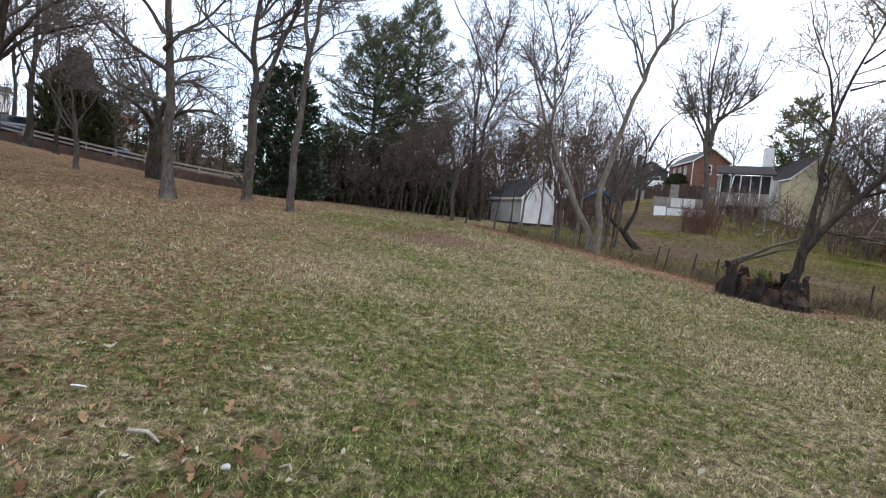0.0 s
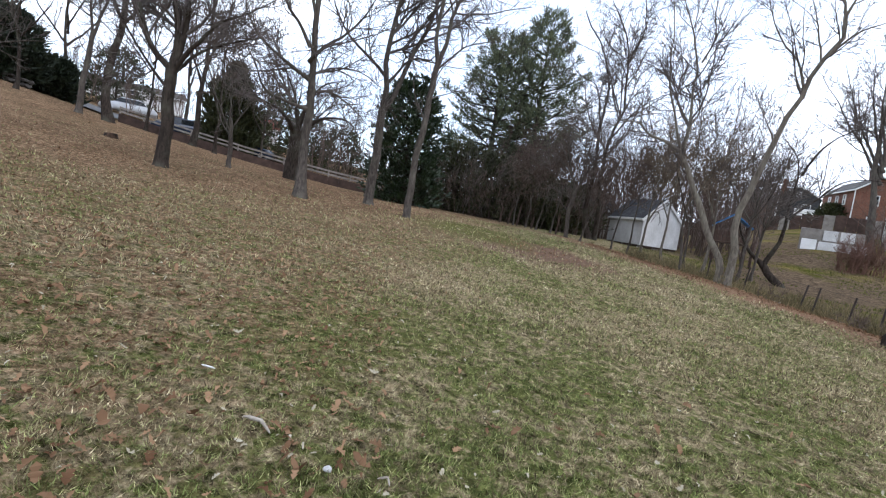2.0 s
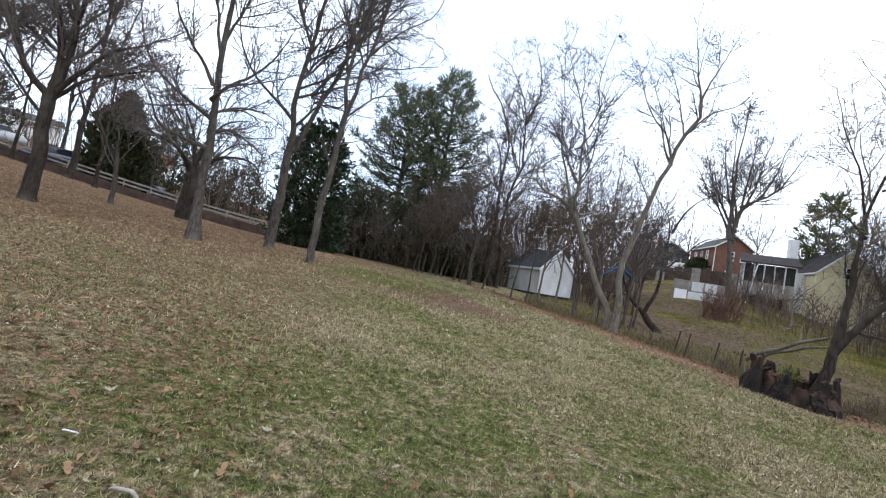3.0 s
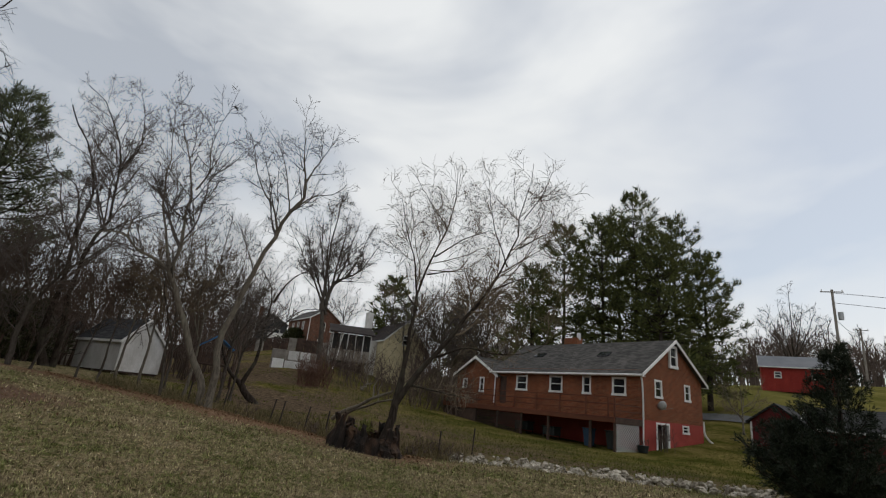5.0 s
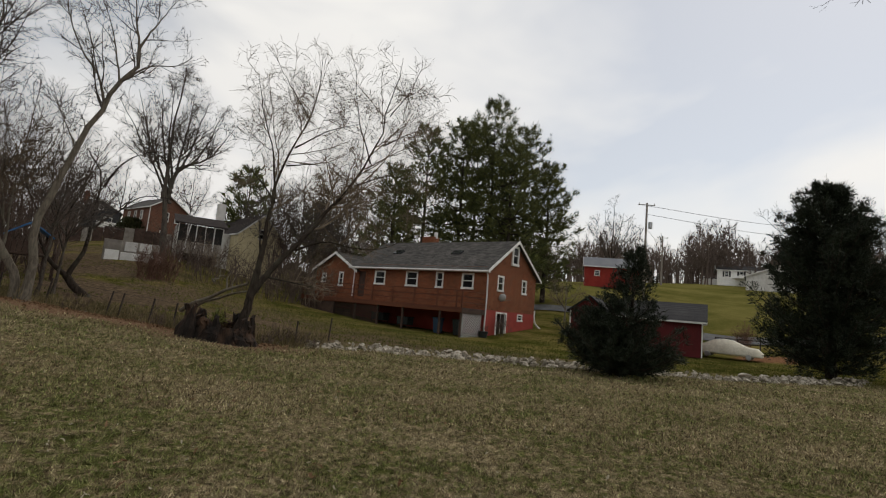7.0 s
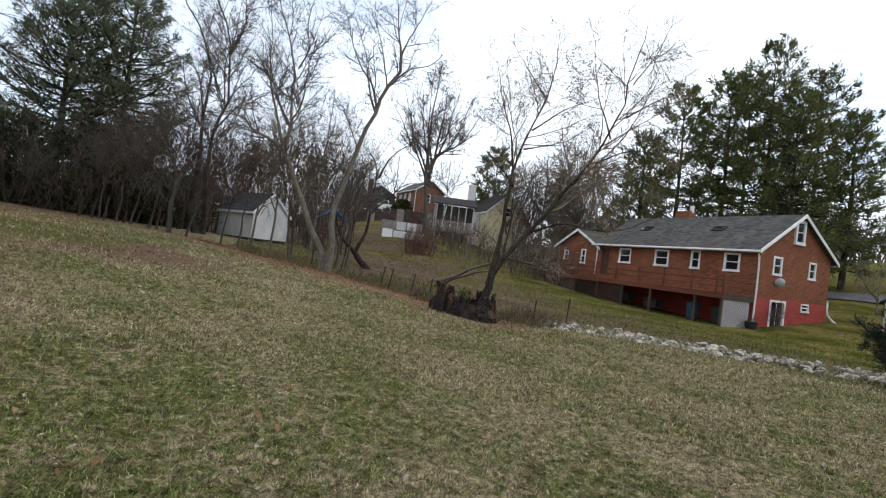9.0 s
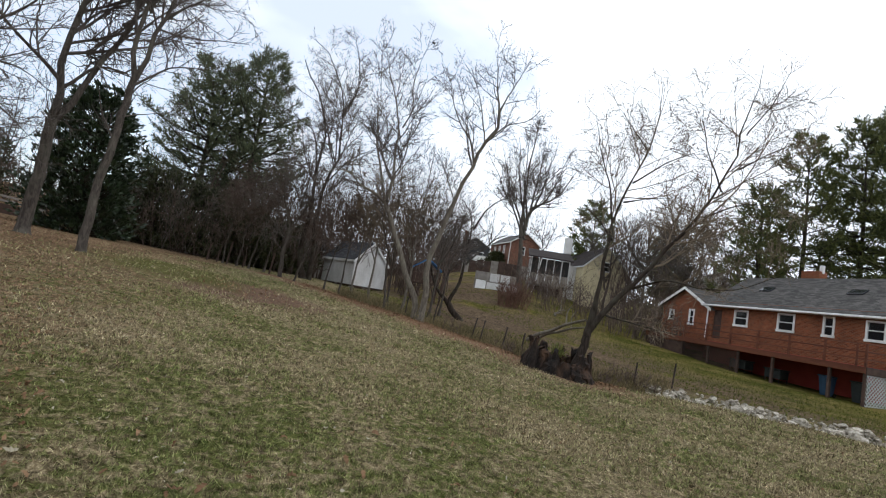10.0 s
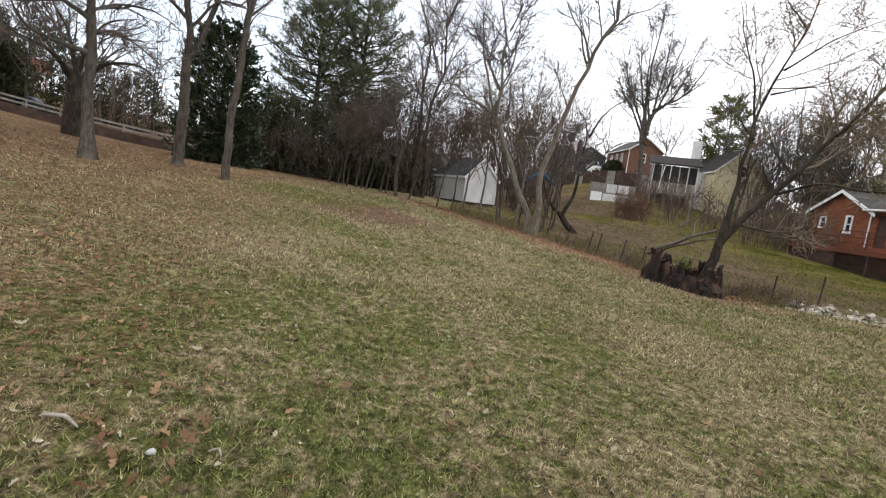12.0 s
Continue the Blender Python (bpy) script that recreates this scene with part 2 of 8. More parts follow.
def bark(name, dark, light, scale=14.0):
    m, nt, bsdf, tc = surface(name)
    vec = stretched(nt, tc.outputs["Object"], (1, 1, 0.25))
    ridges = noise_node(nt, vec, scale, 5.0, 0.65, 0.6)
    broad = noise_node(nt, tc.outputs["Object"], 1.3, 3.0)
    col = ramp_node(nt, ridges, [(0.3, dark), (0.68, light)])
    col = mix_node(nt, map_node(nt, broad, 0.45, 0.7, 0, 0.5), col, tuple(0.55 * a + 0.45 * b for a, b in zip(light, (0.17, 0.18, 0.13))))
    nt.links.new(col, bsdf.inputs["Base Color"])
    bsdf.inputs["Roughness"].default_value = 0.95
    bsdf.inputs["Specular IOR Level"].default_value = 0.1
    nt.links.new(bump_node(nt, ridges, 0.9, 0.03), bsdf.inputs["Normal"])
    return m


def foliage_mat(name, dark, light, rough=0.6, scale=1.2, spec=0.3, through=0.15):
    m, nt, bsdf, tc = surface(name)
    geo = nt.nodes.new("ShaderNodeNewGeometry")
    isle = geo.outputs["Random Per Island"]
    clumps = noise_node(nt, tc.outputs["Object"], scale, 3.0)
    f = math_node(nt, "ADD", math_node(nt, "MULTIPLY", isle, 0.5), math_node(nt, "MULTIPLY", clumps, 0.6))
    col = ramp_node(nt, f, [(0.25, dark), (0.85, light)])
    nt.links.new(col, bsdf.inputs["Base Color"])
    bsdf.inputs["Roughness"].default_value = rough
    bsdf.inputs["Specular IOR Level"].default_value = spec
    thin = nt.nodes.new("ShaderNodeBsdfTranslucent")
    nt.links.new(col, thin.inputs[0])
    mixs = nt.nodes.new("ShaderNodeMixShader")
    mixs.inputs[0].default_value = through
    nt.links.new(bsdf.outputs[0], mixs.inputs[1])
    nt.links.new(thin.outputs[0], mixs.inputs[2])
    nt.links.new(mixs.outputs[0], nt.nodes["Material Output"].inputs["Surface"])
    return m


def brick_mat(name, a, b, mortar):
    """Running-bond brickwork at true size, with recessed joints and uneven firing."""
    m, nt, bsdf, tc = surface(name)
    sep = nt.nodes.new("ShaderNodeSeparateXYZ")
    nt.links.new(tc.outputs["Object"], sep.inputs[0])
    com = nt.nodes.new("ShaderNodeCombineXYZ")
    nt.links.new(math_node(nt, "ADD", sep.outputs["X"], sep.outputs["Y"]), com.inputs[0])
    nt.links.new(sep.outputs["Z"], com.inputs[1])
    br = nt.nodes.new("ShaderNodeTexBrick")
    br.inputs["Scale"].default_value = 1.0
    br.inputs["Brick Width"].default_value, br.inputs["Row Height"].default_value = 0.21, 0.075
    br.inputs["Mortar Size"].default_value, br.inputs["Mortar Smooth"].default_value = 0.009, 0.3
    br.inputs["Color1"].default_value, br.inputs["Color2"].default_value, br.inputs["Mortar"].default_value = (*a, 1), (*b, 1), (*mortar, 1)
    nt.links.new(com.outputs[0], br.inputs["Vector"])
    stain = noise_node(nt, tc.outputs["Object"], 0.8, 5.0, 0.6)
    col = mix_node(nt, 1.0, br.outputs["Color"], ramp_node(nt, stain, [(0.3, (0.72, 0.7, 0.7)), (0.7, (1.12, 1.1, 1.08))]), "MULTIPLY")
    nt.links.new(col, bsdf.inputs["Base Color"])
    bsdf.inputs["Roughness"].default_value = 0.9
    bsdf.inputs["Specular IOR Level"].default_value = 0.2
    nt.links.new(bump_node(nt, br.outputs["Fac"], -0.6, 0.008), bsdf.inputs["Normal"])
    return m


def shingle_mat(name, dark, light):
    m, nt, bsdf, tc = surface(name)
    sep = nt.nodes.new("ShaderNodeSeparateXYZ")
    nt.links.new(tc.outputs["Object"], sep.inputs[0])
    com = nt.nodes.new("ShaderNodeCombineXYZ")
    nt.links.new(sep.outputs["Y"], com.inputs[0])
    nt.links.new(math_node(nt, "MULTIPLY", sep.outputs["Z"], 1.9), com.inputs[1])
    br = nt.nodes.new("ShaderNodeTexBrick")
    br.inputs["Scale"].default_value = 1.0
    br.inputs["Brick Width"].default_value, br.inputs["Row Height"].default_value = 0.3, 0.14
    br.inputs["Mortar Size"].default_value = 0.006
    br.inputs["Color1"].default_value, br.inputs["Color2"].default_value = (*dark, 1), (*light, 1)
    br.inputs["Mortar"].default_value = (*[c * 0.45 for c in dark], 1)
    nt.links.new(com.outputs[0], br.inputs["Vector"])
    stain = noise_node(nt, stretched(nt, tc.outputs["Object"], (1, 1, 0.4)), 0.7, 5.0, 0.6)
    col = mix_node(nt, 1.0, br.outputs["Color"], ramp_node(nt, stain, [(0.3, (0.75, 0.76, 0.74)), (0.7, (1.2, 1.17, 1.12))]), "MULTIPLY")
    nt.links.new(col, bsdf.inputs["Base Color"])
    bsdf.inputs["Roughness"].default_value = 0.85
    bsdf.inputs["Specular IOR Level"].default_value = 0.12
    nt.links.new(bump_node(nt, br.outputs["Fac"], -0.5, 0.01), bsdf.inputs["Normal"])
    return m


def glass_mat(name, tint):
    m, nt, bsdf, tc = surface(name)
    bsdf.inputs["Base Color"].default_value = (*tint, 1)
    bsdf.inputs["Roughness"].default_value = 0.06
    bsdf.inputs["Specular IOR Level"].default_value = 0.6
    wav = noise_node(nt, tc.outputs["Object"], 2.0, 1.0)
    nt.links.new(bump_node(nt, wav, 0.1, 0.01), bsdf.inputs["Normal"])
    return m


def spread_node(nt, vec, centre):
    """Distance from a place on the lawn."""
    n = nt.nodes.new("ShaderNodeVectorMath")
    n.operation = "DISTANCE"
    n.inputs[1].default_value = centre
    nt.links.new(vec, n.inputs[0])
    return n.outputs["Value"]


def lawn_mat():
    """Winter lawn: straw-coloured and green patches, leaf litter on the hill, greener grass beyond the brook."""
    m, nt, bsdf, tc = surface("winter_lawn")
    vec = tc.outputs["Object"]
    sep = nt.nodes.new("ShaderNodeSeparateXYZ")
    nt.links.new(vec, sep.inputs[0])
    x, y = sep.outputs["X"], sep.outputs["Y"]
    patch = noise_node(nt, vec, 0.55, 6.0, 0.62)
    tuft = noise_node(nt, vec, 7.5, 6.0, 0.7)
    blade = noise_node(nt, vec, 24.0, 6.0, 0.8)
    straw = ramp_node(nt, blade, [(0.34, (0.068, 0.0512, 0.0264)), (0.5, (0.212, 0.168, 0.0976)), (0.68, (0.416, 0.344, 0.22))])
    green = ramp_node(nt, blade, [(0.32, (0.0272, 0.0323, 0.0085)), (0.52, (0.085, 0.0978, 0.0255)), (0.74, (0.187, 0.183, 0.0595))])
    share = math_node(nt, "ADD", math_node(nt, "MULTIPLY", patch, 0.55), math_node(nt, "MULTIPLY", tuft, 0.95))
    share = math_node(nt, "ADD", share, map_node(nt, spread_node(nt, vec, (-0.7, 4.0, 0)), 0.5, 5.0, 0.07, -0.01))
    col = mix_node(nt, map_node(nt, share, 0.71, 0.85, 0, 0.9), straw, green)
    col = mix_node(nt, 1.0, col, ramp_node(nt, noise_node(nt, vec, 9.0, 6.0, 0.8), [(0.36, (0.25, 0.25, 0.25)), (0.64, (1.7, 1.7, 1.7))]), "MULTIPLY")
    # leaf litter over the wooded slope
    litter = ramp_node(nt, noise_node(nt, vec, 11.0, 6.0, 0.85), [(0.36, (0.022, 0.014, 0.008)), (0.49, (0.145, 0.093, 0.057)), (0.64, (0.42, 0.3, 0.2))])
    slope = math_node(nt, "ADD", math_node(nt, "MULTIPLY", x, -0.62), math_node(nt, "MULTIPLY", y, 0.5))
    slope = math_node(nt, "ADD", slope, math_node(nt, "MULTIPLY", noise_node(nt, vec, 0.25, 4.0), 6.0))
    wood = map_node(nt, slope, 10.5, 16.0, 0, 0.92)
    west = map_node(nt, x, -1.0, -5.5)
    wood = math_node(nt, "MULTIPLY", wood, west)
    wood = math_node(nt, "MULTIPLY", wood, map_node(nt, noise_node(nt, vec, 0.16, 3.0), 0.32, 0.55, 0.45, 1.0))
    litter = mix_node(nt, 1.0, litter, ramp_node(nt, noise_node(nt, vec, 0.7, 5.0, 0.65), [(0.32, (0.72, 0.68, 0.64)), (0.66, (1.18, 1.15, 1.1))]), "MULTIPLY")
    col = mix_node(nt, wood, col, litter)
    strewn = math_node(nt, "MULTIPLY", map_node(nt, x, -0.4, -3.4, 0, 0.9), map_node(nt, noise_node(nt, vec, 4.5, 6.0, 0.75), 0.43, 0.55))
    col = mix_node(nt, strewn, col, litter)
    # a bare reddish patch with old leaves, and a mossy one beside it
    worn = math_node(nt, "SUBTRACT", spread_node(nt, vec, (-0.4, 15.8, 0.9)), math_node(nt, "MULTIPLY", noise_node(nt, vec, 0.9, 5.0, 0.65), 3.2))
    soil = ramp_node(nt, noise_node(nt, vec, 10.0, 6.0, 0.8), [(0.3, (0.05, 0.03, 0.022)), (0.7, (0.24, 0.15, 0.11))])
    col = mix_node(nt, map_node(nt, worn, 0.0, 1.3, 0.9, 0.0), col, soil)
    moss = math_node(nt, "SUBTRACT", spread_node(nt, vec, (-2.6, 17.0, 1.0)), math_node(nt, "MULTIPLY", noise_node(nt, vec, 0.8, 5.0, 0.65), 4.0))
    col = mix_node(nt, map_node(nt, moss, -0.9, 0.9, 0.75, 0.0), col, green)
    # greener grass east of the brook
    att = nt.nodes.new("ShaderNodeAttribute")
    att.attribute_name = "bank"
    far = math_node(nt, "MULTIPLY", map_node(nt, att.outputs["Fac"], 0.3, 2.5), map_node(nt, x, 3.0, 9.0))
    lush = ramp_node(nt, math_node(nt, "ADD", math_node(nt, "MULTIPLY", blade, 0.5), math_node(nt, "MULTIPLY", noise_node(nt, vec, 0.35, 5.0, 0.6), 0.5)),
                     [(0.36, (0.03, 0.035, 0.007)), (0.46, (0.078, 0.08, 0.017)), (0.57, (0.2, 0.158, 0.056))])
    dirt = math_node(nt, "MULTIPLY", map_node(nt, noise_node(nt, vec, 0.28, 5.0, 0.65), 0.34, 0.5, 0, 0.92), math_node(nt, "SUBTRACT", 1.0, map_node(nt, x, 15.0, 27.0)))
    lush = mix_node(nt, dirt, lush, ramp_node(nt, noise_node(nt, vec, 7.0, 5.0, 0.7), [(0.3, (0.05, 0.035, 0.024)), (0.7, (0.21, 0.15, 0.105))]))
    lush = mix_node(nt, 1.0, lush, ramp_node(nt, noise_node(nt, vec, 3.5, 5.0, 0.7), [(0.3, (0.45, 0.45, 0.45)), (0.7, (1.2, 1.2, 1.2))]), "MULTIPLY")
    hill = map_node(nt, math_node(nt, "ADD", x, math_node(nt, "MULTIPLY", y, 0.3)), 45.0, 75.0, 0, 0.7)
    lush = mix_node(nt, hill, lush, ramp_node(nt, noise_node(nt, vec, 0.12, 5.0, 0.6), [(0.35, (0.092, 0.094, 0.024)), (0.65, (0.19, 0.165, 0.055))]))
    col = mix_node(nt, far, col, lush)
    clay = math_node(nt, "SUBTRACT", spread_node(nt, vec, (45.8, -1.0, 0.6)), math_node(nt, "MULTIPLY", noise_node(nt, vec, 0.6, 5.0, 0.65), 3.0))
    col = mix_node(nt, map_node(nt, clay, 0.0, 2.0, 0.85, 0.0), col, ramp_node(nt, noise_node(nt, vec, 6.0, 5.0, 0.7), [(0.3, (0.12, 0.05, 0.03)), (0.7, (0.3, 0.15, 0.09))]))
    edge = math_node(nt, "SUBTRACT", 1.0, map_node(nt, math_node(nt, "ABSOLUTE", math_node(nt, "ADD", att.outputs["Fac"], math_node(nt, "MULTIPLY", tuft, 0.8))), 0.3, 1.6))
    col = mix_node(nt, math_node(nt, "MULTIPLY", edge, 0.75), col, ramp_node(nt, noise_node(nt, vec, 14.0, 5.0, 0.7), [(0.3, (0.0322, 0.0202, 0.0121)), (0.7, (0.161, 0.0967, 0.0564))]))
    # fallen leaves blown against the fence
    drift = math_node(nt, "ADD", att.outputs["Fac"], math_node(nt, "MULTIPLY", noise_node(nt, vec, 0.6, 5.0, 0.65), 2.4))
    drift = math_node(nt, "MULTIPLY", map_node(nt, drift, -2.3, -0.9, 0, 0.95), math_node(nt, "SUBTRACT", 1.0, map_node(nt, att.outputs["Fac"], 0.3, 1.4)))
    drift = math_node(nt, "MULTIPLY", drift, math_node(nt, "SUBTRACT", 1.0, map_node(nt, x, 8.5, 11.5)))
    col = mix_node(nt, drift, col, ramp_node(nt, noise_node(nt, vec, 12.0, 6.0, 0.8), [(0.3, (0.06, 0.034, 0.02)), (0.5, (0.2, 0.12, 0.076)), (0.72, (0.4, 0.27, 0.18))]))
    nt.links.new(col, bsdf.inputs["Base Color"])
    bsdf.inputs["Roughness"].default_value = 1.0
    bsdf.inputs["Specular IOR Level"].default_value = 0.0
    hgt = math_node(nt, "ADD", blade, math_node(nt, "MULTIPLY", tuft, 2.0))
    nt.links.new(bump_node(nt, hgt, 0.8, 0.05), bsdf.inputs["Normal"])
    return m


LAWN = lawn_mat()
BARK_GREY = bark("grey_bark", (0.03, 0.0245, 0.0205), (0.12, 0.1, 0.085))
BARK_DARK = bark("dark_bark", (0.014, 0.0105, 0.0085), (0.06, 0.046, 0.037))
BARK_PALE = bark("pale_bark", (0.07, 0.059, 0.046), (0.215, 0.185, 0.15))
TWIG_GREY = mottled("grey_twigs", [(0.07, 0.058, 0.051), (0.135, 0.114, 0.1)], 1.0, bump=0)
TWIG_BROWN = mottled("brown_twigs", [(0.07, 0.049, 0.039), (0.135, 0.096, 0.076)], 1.0, bump=0)
TWIG_TAN = mottled("tan_twigs", [(0.128, 0.0938, 0.0638), (0.203, 0.158, 0.109)], 1.0, bump=0)
TWIG_RED = mottled("reddish_twigs", [(0.1, 0.052, 0.036), (0.19, 0.1, 0.072)], 1.0, bump=0)
NEEDLES = foliage_mat("pine_needles", (0.022, 0.034, 0.013), (0.16, 0.17, 0.05), scale=0.7, through=0.3)
NEEDLES_BLUE = foliage_mat("blue_pine_needles", (0.028, 0.042, 0.024), (0.17, 0.19, 0.1), scale=0.8, through=0.3)
CEDAR = foliage_mat("cedar_sprays", (0.0064, 0.0112, 0.0056), (0.024, 0.0336, 0.016))
CEDAR_OLIVE = foliage_mat("olive_cedar_sprays", (0.016, 0.02, 0.0072), (0.06, 0.064, 0.024))
MAGNOLIA = foliage_mat("magnolia_leaves", (0.0096, 0.0192, 0.008), (0.036, 0.056, 0.0224), rough=0.35, spec=0.5)
BRICK = brick_mat("red_brick", (0.25, 0.072, 0.03), (0.125, 0.034, 0.016), (0.25, 0.15, 0.09))
RED_PAINT = mottled("red_painted_masonry", [(0.25, 0.034, 0.028), (0.33, 0.056, 0.042)], 1.5, 0.7, 25)
WHITE_PAINT = mottled("white_paint", [(0.64, 0.63, 0.6), (0.78, 0.775, 0.76)], 2.0, 0.6, 30, 0.1)
SHINGLE = shingle_mat("grey_shingles", (0.05, 0.047, 0.046), (0.105, 0.1, 0.097))
SHINGLE_DARK = shingle_mat("dark_shingles", (0.032, 0.032, 0.036), (0.056, 0.056, 0.06))
DECK = mottled("red_brown_deck_stain", [(0.07, 0.022, 0.011), (0.15, 0.05, 0.025)], 2.0, 0.75, 30, stretch=(1, 0.2, 1))
DARK_WOOD = mottled("dark_weathered_wood", [(0.035, 0.022, 0.017), (0.09, 0.055, 0.042)], 2.0, 0.85, 25)
GREY_WOOD = mottled("grey_weathered_wood", [(0.16, 0.14, 0.12), (0.3, 0.27, 0.24)], 2.0, 0.9, 25)
GLASS = glass_mat("window_glass", (0.012, 0.014, 0.016))
STONE = mottled("pale_field_stone", [(0.13, 0.105, 0.075), (0.36, 0.32, 0.255), (0.62, 0.58, 0.5)], 3.2, 0.9, 18, 0.5, 0.02)
ROTTEN = mottled("rotten_red_brown_wood", [(0.005, 0.004, 0.003), (0.018, 0.012, 0.009), (0.1, 0.056, 0.034)], 3.2, 0.95, 20, 0.8, 0.03, stretch=(1, 1, 0.4))


# ---------- ground ----------
def build_ground():
    rings = np.concatenate([[0.0], np.geomspace(0.6, 60, 120), np.geomspace(63, 1800, 40)])
    turns = 360
    a = np.radians(np.arange(turns) * 360 / turns)
    r, t = np.meshgrid(rings[1:], a, indexing="ij")
    x, y = (r * np.sin(t)).ravel(), (r * np.cos(t)).ravel()
    z = ground_z(x, y)
    z = z + relief(x, y)
    verts = np.concatenate([[[0, 0, 0.0]], np.stack([x, y, z], 1)])
    n = len(rings) - 1
    i = (np.arange(n - 1) * turns)[:, None] + np.arange(turns)[None, :] + 1
    j = (np.arange(n - 1) * turns)[:, None] + ((np.arange(turns) + 1) % turns)[None, :] + 1
    quads = np.stack([i, i + turns, j + turns, j], -1).reshape(-1, 4)
    k = np.arange(turns)
    tris = np.stack([np.zeros(turns, int), 1 + k, 1 + (k + 1) % turns], 1)
    me = mesh_from("ground", verts, [quads, tris], True)
    me.flip_normals()
    att = me.attributes.new("bank", "FLOAT", "POINT")
    att.data.foreach_set("value", np.clip(bank_distance(verts[:, 0], verts[:, 1]), -50, 50).astype(np.float32))
    ob = part_mesh("ground", me, LAWN)
    tagged(ob, "dormant straw-and-green winter lawn with leaf litter on the slope", "lawn", kind="structure")


build_ground()


# ---------- trees ----------
def grow(poly, rad, rng, per, t_lo, t_hi, angle, length, up, wobble, segs, thin=0.6, tip=0.35, tmin_r=0.0, shortest=0.0):
    """Side shoots from many stems at once."""
    n, k, _ = poly.shape
    long = np.linalg.norm(poly[:, -1] - poly[:, 0], axis=1)
    idx = np.repeat(np.arange(n), np.clip(np.round(per * long / long.mean()), 1, per * 2).astype(int))
    t = rng.uniform(t_lo, t_hi, len(idx))
    f = t * (k - 1)
    i = np.minimum(f.astype(int), k - 2)
    w = (f - i)[:, None]
    pos = poly[idx, i] * (1 - w) + poly[idx, i + 1] * w
    tan = poly[idx, i + 1] - poly[idx, i]
    tan /= np.linalg.norm(tan, axis=1, keepdims=True) + 1e-9
    r0 = (rad[idx, i] * (1 - w[:, 0]) + rad[idx, i + 1] * w[:, 0]) * thin
    side = np.cross(tan, rng.normal(size=tan.shape))
    side /= np.linalg.norm(side, axis=1, keepdims=True) + 1e-9
    a = np.radians(rng.uniform(angle[0], angle[1], len(idx)))[:, None]
    d = tan * np.cos(a) + side * np.sin(a)
    span = long[idx]
    L = (length * span * rng.uniform(0.55, 1.15, len(idx)) * (1.15 - 0.85 * t))[:, None]
    L = np.maximum(L, shortest * rng.uniform(0.7, 1.3, len(idx))[:, None])
    step = L / segs
    line = [pos]
    for _ in range(segs):
        d = d + rng.normal(size=d.shape) * wobble + np.array([0, 0, up])
        d /= np.linalg.norm(d, axis=1, keepdims=True) + 1e-9
        line.append(line[-1] + d * step)
    out = np.stack(line, 1)
    taper = np.linspace(1, tip, segs + 1)[None, :]
    return out, np.maximum(r0[:, None] * taper, tmin_r)


def shoots_along(poly, rad, rng, gap, share, floor, angle, up, wobble, segs, start=0.0, thin=0.6, tip=0.35, least=0.0, flat=0.0):
    """Side shoots at an even spacing along many stems; each is as long as a share of what is left of its stem."""
    n, k, _ = poly.shape
    long = np.linalg.norm(np.diff(poly, axis=1), axis=2).sum(1)
    idx = np.repeat(np.arange(n), np.maximum(1, np.round(long * (1 - start) / gap)).astype(int))
    t = rng.uniform(start, 0.985, len(idx))
    f = t * (k - 1)
    i = np.minimum(f.astype(int), k - 2)
    w = (f - i)[:, None]
    pos = poly[idx, i] * (1 - w) + poly[idx, i + 1] * w
    tan = poly[idx, i + 1] - poly[idx, i]
    tan /= np.linalg.norm(tan, axis=1, keepdims=True) + 1e-9
    r0 = (rad[idx, i] * (1 - w[:, 0]) + rad[idx, i + 1] * w[:, 0]) * thin
    side = np.cross(tan, rng.normal(size=tan.shape) * [flat and 0.25 or 1, flat and 0.25 or 1, 1])
    side /= np.linalg.norm(side, axis=1, keepdims=True) + 1e-9
    a = np.radians(rng.uniform(angle[0], angle[1], len(idx)))[:, None]
    d = tan * np.cos(a) + side * np.sin(a)
    L = ((share * long[idx] * (1 - t) + floor) * rng.uniform(0.5, 1.2, len(idx)))[:, None]
    step = L / segs
    line = [pos]
    for _ in range(segs):
        d = d + rng.normal(size=d.shape) * wobble + np.array([0, 0, up])
        d /= np.linalg.norm(d, axis=1, keepdims=True) + 1e-9
        line.append(line[-1] + d * step)
    r0 = np.minimum(r0, 0.014 * L[:, 0] + least)
    return np.stack(line, 1), np.maximum(r0[:, None] * np.linspace(1, tip, segs + 1)[None, :], least)


def ribbons(poly, rad, rng):
    """The finest twigs as slim strips turned at random: verts and quads."""
    n, k, _ = poly.shape
    d = poly[:, -1] - poly[:, 0]
    s = np.cross(d, rng.normal(size=(n, 3)))
    s /= np.linalg.norm(s, axis=1, keepdims=True) + 1e-9
    off = s[:, None, :] * rad[:, :, None] * 1.2
    v = np.stack([poly - off, poly + off], 2).reshape(-1, 3)
    b = (np.arange(n) * k * 2)[:, None] + (np.arange(k - 1) * 2)[None, :]
    return v, np.stack([b, b + 1, b + 3, b + 2], -1).reshape(-1, 4)


def twig_mesh(name, sets, fine, rng):
    """Tubes for the branches and strips for the finest twigs, in one mesh."""
    vs, fs, off = [], [], 0
    for poly, rad, sides in sets:
        v, f = tubes(poly, rad, sides)
        vs.append(v)
        fs.append(f + off)
        off += len(v)
    for poly, rad in fine:
        v, f = ribbons(poly, rad, rng)
        vs.append(v)
        fs.append(f + off)
        off += len(v)
    return mesh_from(name, np.concatenate(vs), [np.concatenate(fs)], False)


